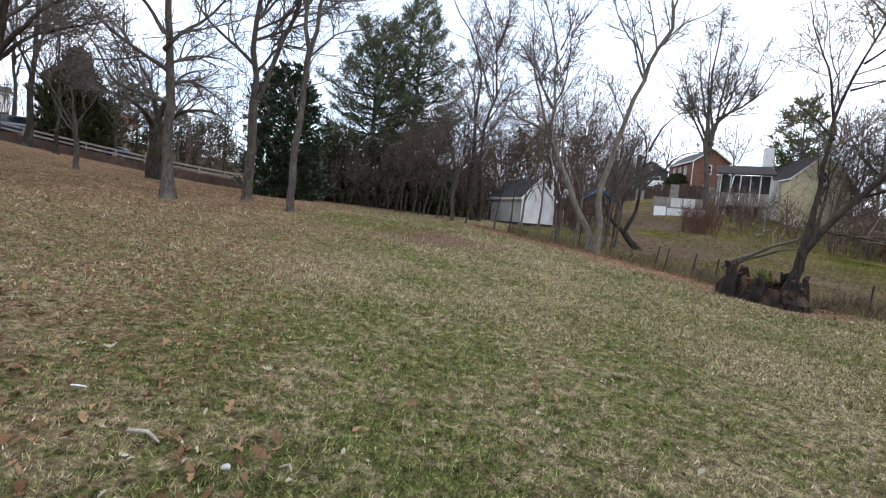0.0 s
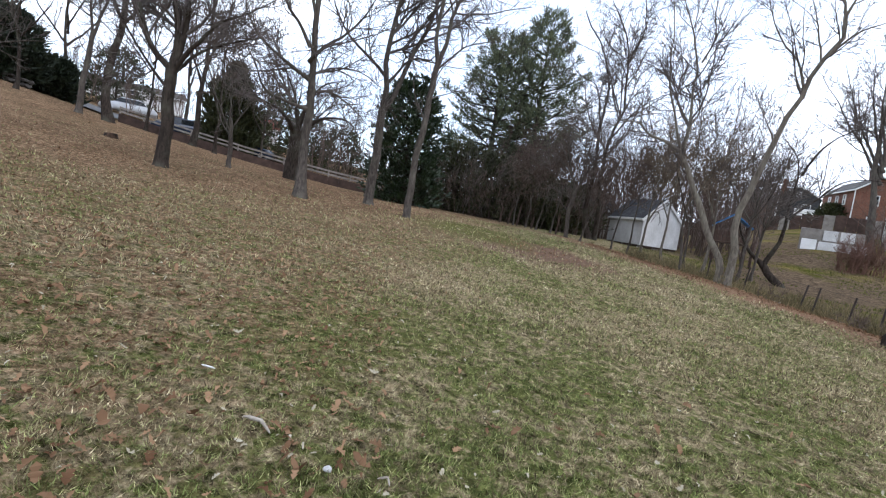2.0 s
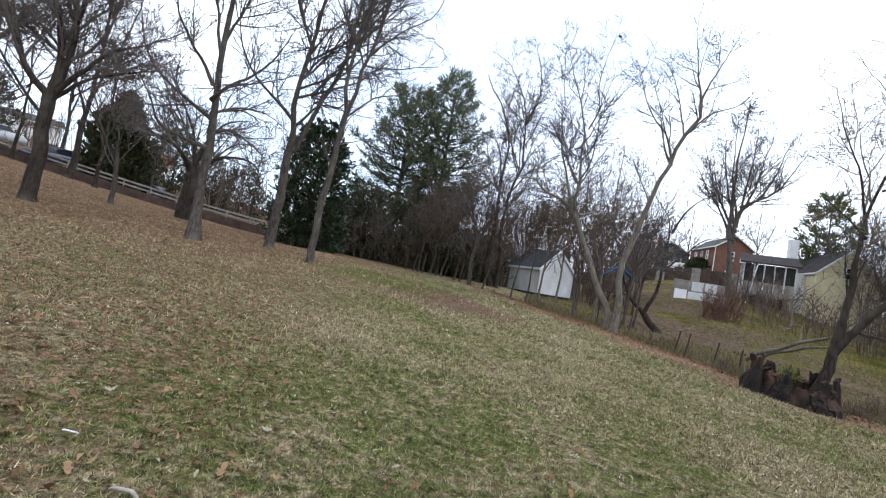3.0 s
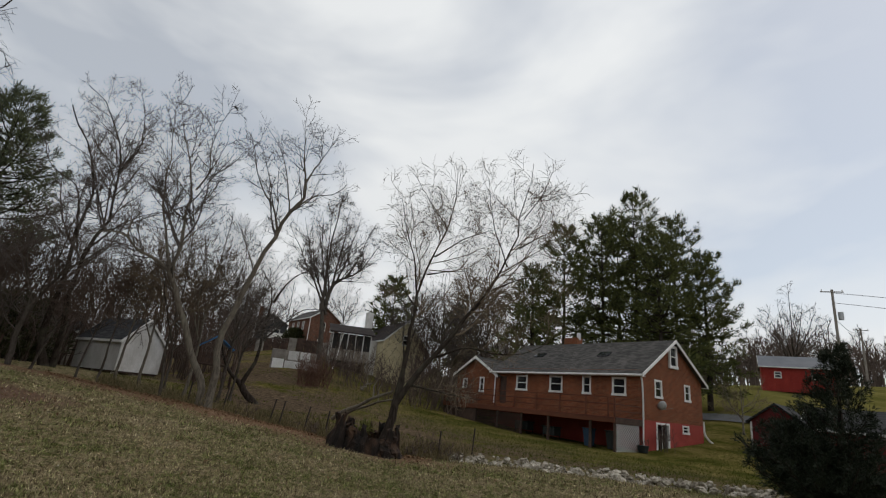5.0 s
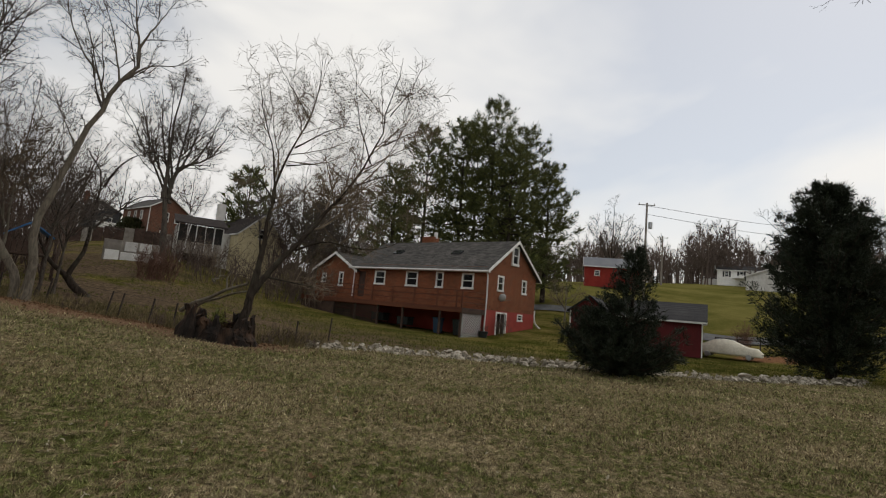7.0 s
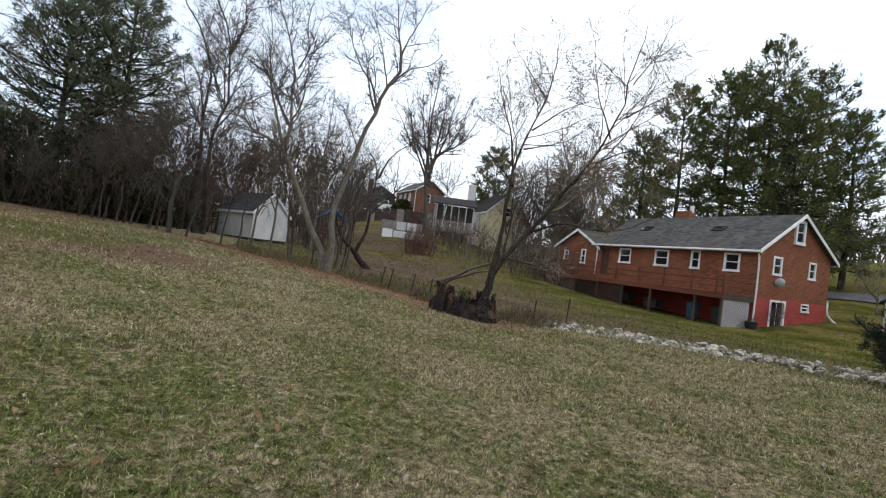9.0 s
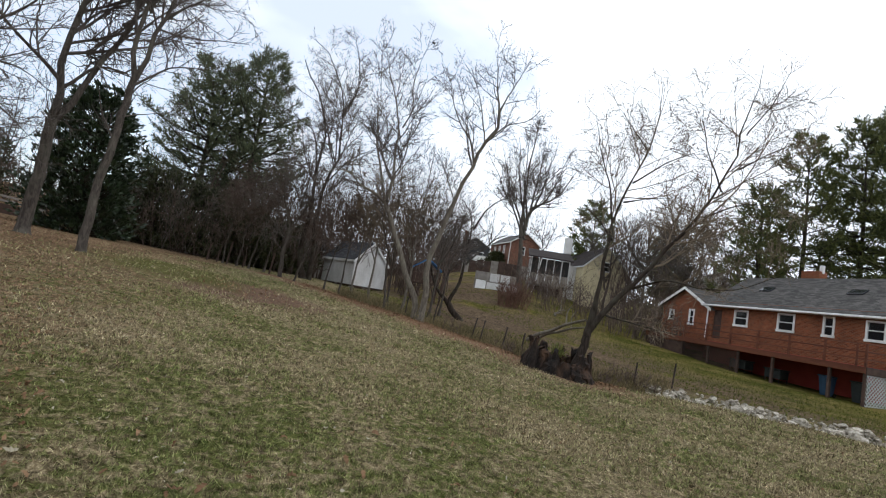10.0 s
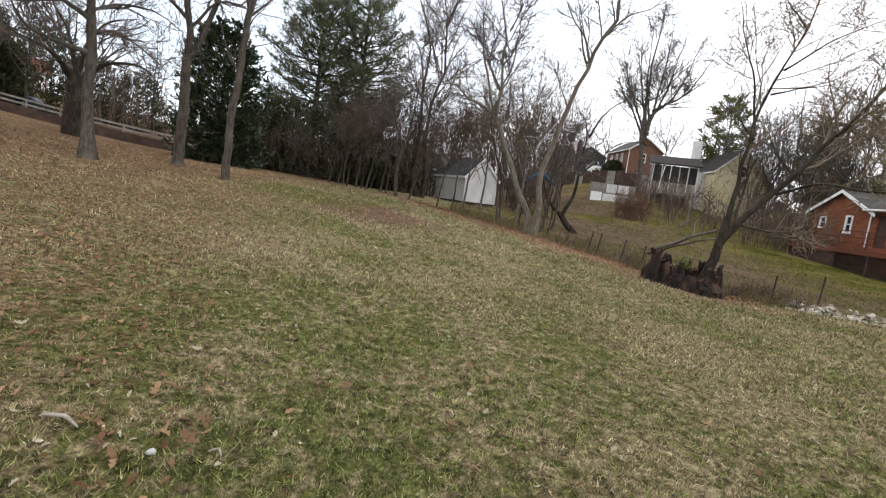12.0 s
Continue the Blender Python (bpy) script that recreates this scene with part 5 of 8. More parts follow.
    part("wall", wall_with_holes("x", W0 + 0.3, W1, 1.4, WE, 0, 0.3, [(14.4, 15.0, 3.1, 4.3), (16.6, 17.2, 3.3, 4.15)]), BRICK, house)
    part("gable", prism([(W0 + 0.3, WE), (W1, WE), ((W0 + W1) / 2, WP - 0.1)], (0, 0.3), "x"), BRICK, house)
    part("wall", box((0.3, W1 - 0.3, 0), (5, W1, WE)), BRICK, house)
    c, half = (W0 + W1) / 2, (W1 - W0) / 2 + 0.3
    sl = (WP - WE) / ((W1 - W0) / 2)
    for s in (1, -1):
        part("roof", prism([(c, WP), (c + s * half, WP - sl * half), (c + s * half, WP - sl * half - 0.12), (c, WP - 0.12)], (-0.3, 6.0), "x"), SHINGLE, house)
        part("bargeboard", prism([(c, WP + 0.02), (c + s * half, WP - sl * half + 0.02), (c + s * half, WP - sl * half - 0.2), (c, WP - 0.2)], (-0.34, -0.3), "x"), WHITE_PAINT, house)
    window_part(house, "window", 14.4, 15.0, 3.1, 4.3, 0.0, "x")
    window_part(house, "window", 16.6, 17.2, 3.3, 4.15, 0.0, "x")
    rod("downspout", (-0.08, W0 + 0.2, WE - 0.2), (-0.08, W0 + 0.2, 2.3), 0.05, WHITE_PAINT, house)
    # deck: boards, rim, posts, railing, lattice
    DO, Z = -2.7, 2.05
    L0, L1 = 0.0, 16.2
    part("deck_floor", box((DO, L0, Z - 0.06), (-0.002, L1, Z)), DECK, house)
    part("deck_rim", box((DO - 0.05, L0, Z - 0.3), (DO, L1, Z + 0.02), 0.006), DECK, house)
    part("deck_rim", box((DO, L0 - 0.05, Z - 0.36), (-0.02, L0, Z + 0.02), 0.006), DARK_WOOD, house)
    for y in np.linspace(L0 + 0.05, L1 - 0.1, 9):
        part("rail_post", box((DO - 0.02, y - 0.05, Z - 0.2), (DO + 0.07, y + 0.05, Z + 1.1), 0.01), DECK, house)
    for z, t in ((1.08, 0.05), (0.7, 0.07), (0.34, 0.07)):
        part("rail", box((DO + 0.0, L0, Z + z), (DO + 0.05 if t > 0.06 else DO + 0.12, L1, Z + z + t), 0.005), DECK, house)
        part("rail", box((DO, L0 - 0.02, Z + z), (-0.05, L0 + 0.03, Z + z + t), 0.005), DECK, house)
    for y in (0.06, 1.75, 5.0, 7.4, 9.8, 12.2, 14.6, 16.1):
        part("deck_post", box((DO + 0.0, y - 0.07, -0.6), (DO + 0.14, y + 0.07, Z - 0.3), 0.01), DARK_WOOD, house)
    part("brace", box((DO - 0.03, 0.4, Z + 0.02), (DO + 0.0, 0.5, Z + 1.1), 0.005), DECK, house)

    def lattice(y0, y1, z0, z1, x0, mat, along):
        bm = bmesh.new()
        w, step = 0.045, 0.2
        n = int(((y1 - y0) + (z1 - z0)) / step) + 1
        for sgn in (1, -1):
            for i in range(n):
                c0 = i * step
                a0 = max(0, c0 - (z1 - z0))
                a1 = min(y1 - y0, c0)
                if a1 - a0 < 0.03:
                    continue
                b0, b1 = c0 - a0, c0 - a1
                if sgn < 0:
                    b0, b1 = (z1 - z0) - b0, (z1 - z0) - b1
                o = x0 if sgn > 0 else x0 + 0.013
                vs = []
                for q in (-w / 2, w / 2):
                    for (a, b) in ((a0, b0), (a1, b1)):
                        vs.append(((o, y0 + a, z0 + b + q), (o + 0.012, y0 + a, z0 + b + q)))
                f = [[bm.verts.new(p) for p in pair] for pair in vs]
                (p00, p01), (p10, p11), (p20, p21), (p30, p31) = f
                bm.faces.new((p00, p10, p30, p20))
                bm.faces.new((p01, p21, p31, p11))
                bm.faces.new((p20, p30, p31, p21))
                bm.faces.new((p00, p01, p11, p10))
        bmesh.ops.recalc_face_normals(bm, faces=bm.faces)
        if along == "x":
            bmesh.ops.transform(bm, matrix=Matrix(((0, 1, 0, 0), (1, 0, 0, 0), (0, 0, 1, 0), (0, 0, 0, 1))), verts=bm.verts)
        return part("lattice", bm, mat, house, "white lattice panel" if mat is WHITE_PAINT else "dark lattice panel")
    lattice(DO + 0.05, -0.35, -0.3, Z - 0.35, L0 - 0.02, WHITE_PAINT, "x")
    lattice(9.87, 12.13, -0.1, Z - 0.36, DO + 0.02, DARK_WOOD, "y")
    lattice(7.47, 9.73, -0.1, Z - 0.36, DO + 0.02, DARK_WOOD, "y")
    part("skirt_panel", box((DO + 0.02, 12.27, 0.2), (DO + 0.05, 16.1, Z - 0.36)), DARK_WOOD, house)
    return house


brick_house()


# ---------- other buildings ----------
def siding(a0, a1, z0, z1, o, axis, course=0.13, gable=None):
    """Lapped boards: a stepped slab, cut to a gable where a peak (height) is given."""
    bm = bmesh.new()
    mid = (a0 + a1) / 2
    top = gable if gable else z1

    def span(h):
        if not gable or h <= z1:
            return a0, a1
        k = max(0.004, (top - h) / (top - z1))
        return mid - (mid - a0) * k, mid + (a1 - mid) * k
    levels, z = [], z0
    while z < top - 0.02:
        e = min(z + course, top)
        levels += [(o - 0.02, z), (o, e)]
        z = e
    rows = []
    for off, h in levels + [(o + 0.1, top)] + ([(o + 0.1, z1)] if gable else []) + [(o + 0.1, z0)]:
        l, r = span(h)
        rows.append([bm.verts.new((l, off, h) if axis == "y" else (off, l, h)), bm.verts.new((r, off, h) if axis == "y" else (off, r, h))])
    for p, q in zip(rows, rows[1:] + rows[:1]):
        bm.faces.new((p[0], p[1], q[1], q[0]))
    for side in (0, 1):
        bm.faces.new([r[side] for r in rows])
    bmesh.ops.triangulate(bm, faces=[f for f in bm.faces if len(f.verts) > 4])
    bmesh.ops.recalc_face_normals(bm, faces=bm.faces)
    return bm


def building(name, label, at, turn, W, D, eave, peak, wall, roof, ridge="y", front=(), left=(), trim=None, boards=True, over=0.3, category="house", base=0.0, course=0.13, win_mat=None, dark_frame=None):
    """A gabled building. The front lies along x and faces minus y; ridge 'y' puts a gable on the front. Windows: (a0, a1, z0, z1)."""
    ob = thing(name, label, category, at, turn)
    trim = trim or WHITE_PAINT
    t = 0.2
    if boards:
        part("wall", siding(0, W, base, eave, 0, "y", course, peak - 0.08 if ridge == "y" else None), wall, ob)
        part("wall", siding(0, D, base, eave, 0, "x", course, peak - 0.08 if ridge == "x" else None), wall, ob)
    else:
        part("wall", box((0, 0, base), (W, t, eave)), wall, ob)
        part("wall", box((0, t, base), (t, D, eave)), wall, ob)
        if ridge == "y":
            part("gable", prism([(0, eave), (W, eave), (W / 2, peak - 0.08)], (0, t)), wall, ob)
        else:
            part("gable", prism([(0, eave), (D, eave), (D / 2, peak - 0.08)], (0, t), "x"), wall, ob)
    part("wall", box((W - t, t, base), (W, D, eave)), wall, ob)
    part("wall", box((t, D - t, base), (W - t, D, eave)), wall, ob)
    if ridge == "y":
        part("gable", prism([(0, eave), (W, eave), (W / 2, peak - 0.08)], (D - t, D)), wall, ob)
        half, c, run = W / 2, W / 2, (-over, D + over)
    else:
        part("gable", prism([(0, eave), (D, eave), (D / 2, peak - 0.08)], (W - t, W), "x"), wall, ob)
        half, c, run = D / 2, D / 2, (-over, W + over)
    k = (peak - eave) / half
    e = half + over
    ax = "y" if ridge == "y" else "x"
    for s in (1, -1):
        part("roof", prism([(c, peak), (c + s * e, peak - k * e), (c + s * e, peak - k * e - 0.1), (c, peak - 0.1)], run, ax), roof, ob)
        part("bargeboard", prism([(c, peak + 0.015), (c + s * (e + 0.01), peak - k * e), (c + s * (e + 0.01), peak - k * e - 0.17), (c, peak - 0.16)], (run[0] - 0.03, run[0]), ax), trim, ob)
        x = c + s * e
        lo, hi = min(x, x + s * 0.06), max(x, x + s * 0.06)
        z = peak - k * e
        part("fascia", box((lo, run[0], z - 0.14), (hi, run[1], z - 0.01)) if ridge == "y" else box((run[0], lo, z - 0.14), (run[1], hi, z - 0.01)), trim, ob)
    for a in front:
        window_part(ob, "window", *a, -0.09, "y", frame_mat=dark_frame or trim, fw=0.08, glass=win_mat)
    for a in left:
        window_part(ob, "window", *a, -0.09, "x", frame_mat=dark_frame or trim, fw=0.08, glass=win_mat)
    return ob


WHITE_SIDING = mottled("weathered_white_siding", [(0.46, 0.445, 0.42), (0.66, 0.65, 0.635)], 1.6, 0.75, 20, 0.2, 0.005, stretch=(1, 1, 0.5))
YELLOW_STUCCO = mottled("pale_yellow_stone", [(0.5, 0.42, 0.25), (0.64, 0.56, 0.37)], 1.4, 0.9, 8, 0.4, 0.01)
BLACK_SIDING = mottled("black_siding", [(0.02, 0.02, 0.0216), (0.04, 0.04, 0.0416)], 1.5, 0.7, 20, 0.2)
RED_SIDING = mottled("barn_red_siding", [(0.24, 0.02, 0.016), (0.336, 0.036, 0.024)], 1.2, 0.8, 16, 0.3, stretch=(1, 1, 0.3))
DARK_RED = mottled("dark_red_siding", [(0.08, 0.008, 0.0096), (0.128, 0.016, 0.016)], 1.2, 0.8, 16, 0.3, stretch=(1, 1, 0.3))
METAL_ROOF = mottled("grey_blue_metal_roof", [(0.08, 0.092, 0.112), (0.128, 0.14, 0.16)], 0.6, 0.5, 12, 0.1)
SCREEN = mottled("dark_insect_screen", [(0.016, 0.0144, 0.0136), (0.032, 0.0288, 0.0264)], 1.0, 0.9, 40, 0.1)
RED_ROOF = mottled("red_roof", [(0.208, 0.04, 0.032), (0.272, 0.064, 0.048)], 0.8, 0.8, 12, 0.2)
BROWN_ROOF = mottled("dark_brown_roof", [(0.028, 0.0224, 0.0216), (0.052, 0.044, 0.0416)], 1.0, 0.95, 20, 0.3, spec=0.1)
ASPHALT = mottled("worn_asphalt", [(0.06, 0.06, 0.062), (0.13, 0.13, 0.13)], 0.8, 0.9, 60, 0.4)
METAL = mottled("galvanised_metal", [(0.35, 0.36, 0.37), (0.5, 0.51, 0.52)], 3, 0.45, 30, 0.1, metal=0.8)
BLACK_METAL = mottled("rusty_dark_metal", [(0.02, 0.017, 0.015), (0.06, 0.04, 0.03)], 6, 0.7, 30, 0.2)
CANVAS = mottled("cream_canvas_cover", [(0.52, 0.48, 0.38), (0.68, 0.65, 0.56)], 1.2, 0.8, 8, 0.5, 0.03)
BLUE_TARP = mottled("blue_tarpaulin", [(0.02, 0.13, 0.34), (0.05, 0.22, 0.5)], 2, 0.5, 12, 0.4, 0.02)
BLUE_PLASTIC = mottled("blue_plastic", [(0.015, 0.04, 0.075), (0.028, 0.06, 0.1)], 2, 0.5, 20, 0.1)
DARK_PLASTIC = mottled("dark_plastic", [(0.018, 0.022, 0.022), (0.035, 0.04, 0.04)], 2, 0.5, 20, 0.1)
CAR_PAINT = mottled("dark_blue_car_paint", [(0.012, 0.018, 0.035), (0.02, 0.03, 0.055)], 1, 0.25, 40, 0, spec=0.6)
SILVER_PAINT = mottled("silver_car_paint", [(0.4, 0.41, 0.43), (0.5, 0.51, 0.52)], 1, 0.3, 40, 0, spec=0.6)
RUBBER = mottled("tyre_rubber", [(0.012, 0.012, 0.012), (0.025, 0.025, 0.025)], 4, 0.85, 40, 0.2)


def ground_at(az, d, dz=0.0):
    x, y = heading(az, d)
    return (x, y, gz(x, y) + dz)


# garden shed
sx, sy, sz = ground_at(9.1, 32.3)
shed = building("garden_shed", "small white clapboard shed with dark shingle roof, raised on blocks", (sx, sy, sz - 0.1), 24, 2.55, 3.8, 1.98, 3.22, WHITE_SIDING, SHINGLE_DARK, "y", base=0.27, over=0.1, category="shed")
for a in (0.15, 1.2, 2.3):
    for b in (0.2, 1.9, 3.6):
        part("block", box((a - 0.1, b - 0.15, -0.2), (a + 0.15, b + 0.15, 0.27), 0.01), STONE, shed)
part("floor_beam", box((0.05, 0.02, 0.17), (2.5, 3.75, 0.268)), DARK_WOOD, shed)
building("garden_shed", "weathered grey wooden shed half hidden in the thicket", ground_at(2.2, 40, -0.1), 20, 3.0, 3.0, 2.5, 3.6, GREY_WOOD, SHINGLE_DARK, "x", base=0.0, category="shed")

# two-storey brick house up the back slope
# its brick is duller: distance haze mixed into the colour
HAZY_BRICK = brick_mat("hazy_dull_brick", (0.19, 0.078, 0.05), (0.11, 0.045, 0.03), (0.2, 0.14, 0.105))
far_brick = building("brick_house", "two-storey red brick house with grey roof on the rise", (33.2, 67.2, 6.2), -4, 4.7, 8.4, 5.5, 7.1, HAZY_BRICK, SHINGLE, "y",
                     front=[(1.7, 2.4, 3.7, 4.9), (1.5, 2.2, 1.2, 2.4), (3.2, 3.9, 3.7, 4.9)], left=[(2.0, 2.6, 3.7, 4.9), (3.9, 4.5, 3.7, 4.9), (5.9, 6.5, 3.7, 4.9)], boards=False, over=0.25)
rod("downspout", (-0.07, -0.07, 0.0), (-0.07, -0.07, 5.3), 0.06, WHITE_PAINT, far_brick)
part("chimney", box((3.0, 4.2, 6.0), (3.7, 4.8, 8.6), 0.02), DARK_WOOD, far_brick)
# dark house with white porch
kx, ky, kz = ground_at(20.6, 97)
dark_house = building("dark_house", "black-sided house with white-trimmed gable and porch", (kx, ky, 8.1), -22, 5.6, 8, 4.6, 6.2, BLACK_SIDING, SHINGLE_DARK, "y",
                      front=[(3.4, 4.6, 1.4, 3.4), (2.5, 3.2, 4.5, 5.3)], course=0.3)
part("porch_roof", prism([(-2.6, 4.0), (0.4, 4.0), (-1.1, 5.2)], (-1.6, 0.0)), WHITE_PAINT, dark_house)
for a in (-2.4, -1.1, 0.2):
    part("porch_column", box((a - 0.12, -1.5, 0.4), (a + 0.12, -1.26, 4.0), 0.02), WHITE_PAINT, dark_house)
part("porch_floor", box((-2.7, -1.7, 0.1), (0.5, 0, 0.5)), WHITE_PAINT, dark_house)
part("porch_wall", box((-4.4, 0.4, 0), (0, 6, 3.6)), GREY_WOOD, dark_house)
part("porch_wing_roof", prism([(0.0, 3.6), (6.4, 3.6), (3.2, 5.4)], (-4.6, 0.0), "x"), SHINGLE_DARK, dark_house)
part("chimney", box((0.4, 3, 4), (1.1, 3.7, 7.6), 0.02), BRICK, dark_house)
wf = thing("white_fence", "white vinyl privacy fence beside the dark house", "fence", (*heading(22.1, 92), 8.75), -22)
for k in range(4):
    part("fence_panel", box((k * 0.85, 0, 0), (k * 0.85 + 0.8, 0.06, 1.55), 0.01), WHITE_PAINT, wf)
    part("fence_post", box((k * 0.85 + 0.795, -0.03, -3.0), (k * 0.85 + 0.855, 0.09, 1.65), 0.01), WHITE_PAINT, wf)
# yellow gabled house with a screened porch
yx, yy, yz = ground_at(34.7, 57)
yellow = building("yellow_house", "pale yellow stone house with a steep dark roof", (yx, yy, 2.4), -12, 5.2, 9.0, 5.4, 7.8, YELLOW_STUCCO, BROWN_ROOF, "y", front=[(2.2, 3.0, 5.0, 6.1)], boards=False, over=0.15)
part("chimney", box((-0.4, 5.2, 3), (0.35, 6.0, 8.9), 0.02), WHITE_SIDING, yellow, "white chimney")
part("dormer_wall", box((-1.6, 2.0, 1.0), (-0.01, 8.0, 5.2)), WHITE_SIDING, yellow)
px, py, pz = ground_at(28.9, 51)
porch = thing("screened_porch", "raised screened porch on tall posts with dark screens", "porch", (px, py, 2.0), -26)
PW, PD, F0, F1 = 3.9, 3.2, 2.9, 5.2
part("deck_rim", box((-0.1, -0.1, F0 - 0.35), (PW, PD, F0), 0.01), GREY_WOOD, porch)
part("balustrade", box((0, -0.05, F0), (PW, 0.0, F0 + 0.75)), GREY_WOOD, porch)
part("balustrade", box((-0.05, 0.0, F0), (0.0, PD, F0 + 0.75)), GREY_WOOD, porch)
for a in np.linspace(0, PW - 0.1, 6):
    part("post", box((a, -0.08, F0), (a + 0.1, 0.02, F1), 0.01), WHITE_SIDING, porch)
for b in (1.2, 2.4, PD - 0.1):
    part("post", box((-0.08, b, F0), (0.02, b + 0.1, F1), 0.01), WHITE_SIDING, porch)
for a in (0.0, PW / 2, PW - 0.15):
    part("support_post", box((a, 0.0, -0.6), (a + 0.15, 0.15, F0 - 0.35), 0.01), GREY_WOOD, porch)
part("screen", box((0.02, 0.04, F0 + 0.75), (PW, 0.05, F1)), SCREEN, porch)
part("screen", box((0.03, 0.06, F0 + 0.75), (0.04, PD, F1)), SCREEN, porch)
part("back_wall", box((0, PD, -0.5), (PW, PD + 0.2, F1)), DARK_WOOD, porch)
part("roof", prism([(-0.3, F1), (PD + 0.3, F1 + 1.15), (PD + 0.3, F1 + 1.27), (-0.3, F1 + 0.14)], (-0.3, PW + 0.3), "x"), BROWN_ROOF, porch)
rod("stair_rail", (1.0, -0.3, F1 - 0.1), (0.2, -0.6, -0.4), 0.05, WHITE_PAINT, porch)
wx, wy, wz = ground_at(46.0, 78)
building("white_house", "white clapboard house with dark roof behind the trees", (wx, wy, 5.2), -40, 5.0, 9, 4.7, 6.3, WHITE_SIDING, SHINGLE_DARK, "y", front=[(2.0, 2.9, 2.6, 3.9)], course=0.25)
building("white_house", "small white house glimpsed behind bare trees", ground_at(42.6, 76), -40, 4, 6, 5.0, 6.8, WHITE_SIDING, SHINGLE_DARK, "y", course=0.25)
# white skirted deck in the yard
dx, dy, dz = ground_at(22.9, 43)
yard = thing("patio_screen", "low white patio wall with pale window-like panels", "patio wall", (dx, dy, dz - 0.1), -16)
part("wall", box((0, 0, 0), (1.1, 0.15, 1.6), 0.02), GREY_WOOD, yard)
part("wall", box((0.12, -0.03, 0.0), (1.0, 0.0, 0.85), 0.01), WHITE_PAINT, yard)
part("wall", box((1.1, 0.0, 0), (3.8, 0.15, 0.75), 0.02), WHITE_SIDING, yard)
for k in range(2):
    part("panel", box((1.3 + k * 0.95, 0.02, 0.85), (2.1 + k * 0.95, 0.08, 1.55), 0.02), WHITE_SIDING, yard)
part("backing", box((1.1, 0.1, 0.75), (3.6, 0.14, 1.6)), GREY_WOOD, yard)
fx, fy, fz = ground_at(23.6, 62)
yf = thing("board_fence", "dark wooden board fence across the back yards", "fence", (fx, fy, 0), -22)
for k in range(30):
    gx, gy = fx + (k - 15) * 0.9 * math.cos(radians(-22)), fy + (k - 15) * 0.9 * math.sin(radians(-22))
    z = gz(gx, gy)
    part("fence_board", box(((k - 15) * 0.9, 0, z - 0.2), ((k - 15) * 0.9 + 0.88, 0.05, z + 1.5 + 0.05 * (k % 3)), 0.01), DARK_WOOD if k % 4 else GREY_WOOD, yf)

# garage with cross gable, barn, farmhouse
g0 = Vector(ground_at(76.4, 40.3))
g1 = Vector(ground_at(85.3, 39.8))
ang = math.degrees(math.atan2(g1.y - g0.y, g1.x - g0.x))
garage = building("garage", "dark red garage with grey shingle roof and white trim", (g0.x, g0.y, -0.18), ang, (g1 - g0).length, 5, 2.65, 3.9, DARK_RED, SHINGLE_DARK, "x", category="garage", course=0.2)
part("cross_wall", siding(-2.9, 0.02, 0, 2.65, -0.6, "y", 0.2, 3.75), DARK_RED, garage)
part("cross_wall", box((-2.9, -0.5, 0), (-2.8, 5, 2.65)), DARK_RED, garage)
part("cross_wall", box((-0.08, -0.5, 0), (0.02, 0, 2.65)), DARK_RED, garage)
for s in (1, -1):
    c, e = -1.44, 1.7
    part("cross_roof", prism([(c, 3.85), (c + s * e, 2.6), (c + s * e, 2.48), (c, 3.73)], (-0.9, 4)), SHINGLE_DARK, garage)
part("corner_trim", box((-2.93, -0.65, 0), (-2.83, -0.6, 2.6)), WHITE_PAINT, garage)
part("corner_trim", box(((g1 - g0).length - 0.06, -0.06, 0), ((g1 - g0).length + 0.02, -0.02, 2.6)), WHITE_PAINT, garage)
b0 = Vector(ground_at(73.5, 80))
building("barn", "red barn with grey metal roof and two small white windows", (b0.x, b0.y, 7.3), -72, 8.0, 6, 3.3, 4.9, RED_SIDING, METAL_ROOF, "x", front=[(1.4, 2.2, 1.7, 2.5), (5.4, 6.2, 1.7, 2.5)], category="barn", course=0.22)
h0 = Vector(ground_at(86.5, 130))
farm = building("farmhouse", "white two-storey farmhouse with dark shutters and grey roof", (h0.x, h0.y, 12.1), -83, 10, 7, 4.6, 5.9, WHITE_PAINT, SHINGLE_DARK, "x",
                front=[(1.5, 2.3, 2.9, 4.2), (4.4, 5.2, 2.9, 4.2), (7.6, 8.4, 2.9, 4.2), (6.2, 7.2, 0.8, 2.2)], course=0.3)
for a in (1.5, 4.4, 7.6):
    for o in (-0.42, 0.84):
        part("shutter", box((a + o, -0.07, 2.9), (a + o + 0.36, -0.03, 4.2)), BLACK_SIDING, farm)
part("porch_roof", prism([(3.0, 2.5), (6.0, 2.5), (4.5, 3.3)], (-2.0, -0.03)), WHITE_PAINT, farm)
for a in (3.1, 5.8):
    part("porch_column", box((a, -1.9, -0.5), (a + 0.2, -1.7, 2.5)), WHITE_PAINT, farm)
part("side_wing", box((-2.8, 0.5, -0.6), (0, 5, 2.4), 0.02), WHITE_SIDING, farm)
part("wing_roof", box((-3.0, 0.3, 2.41), (-0.01, 5.2, 2.56), 0.02), SHINGLE_DARK, farm)
a0 = Vector(ground_at(89.0, 112))
building("farm_annex", "white gabled outbuilding beside the farmhouse", (a0.x, a0.y, 9.4), -90, 11.5, 9, 4.1, 6.3, WHITE_SIDING, SHINGLE_DARK, "y", front=[(6.2, 7.2, 0.9, 2.3), (9.0, 9.9, 0.9, 2.3), (5.4, 6.1, 4.2, 5.1)], course=0.3)
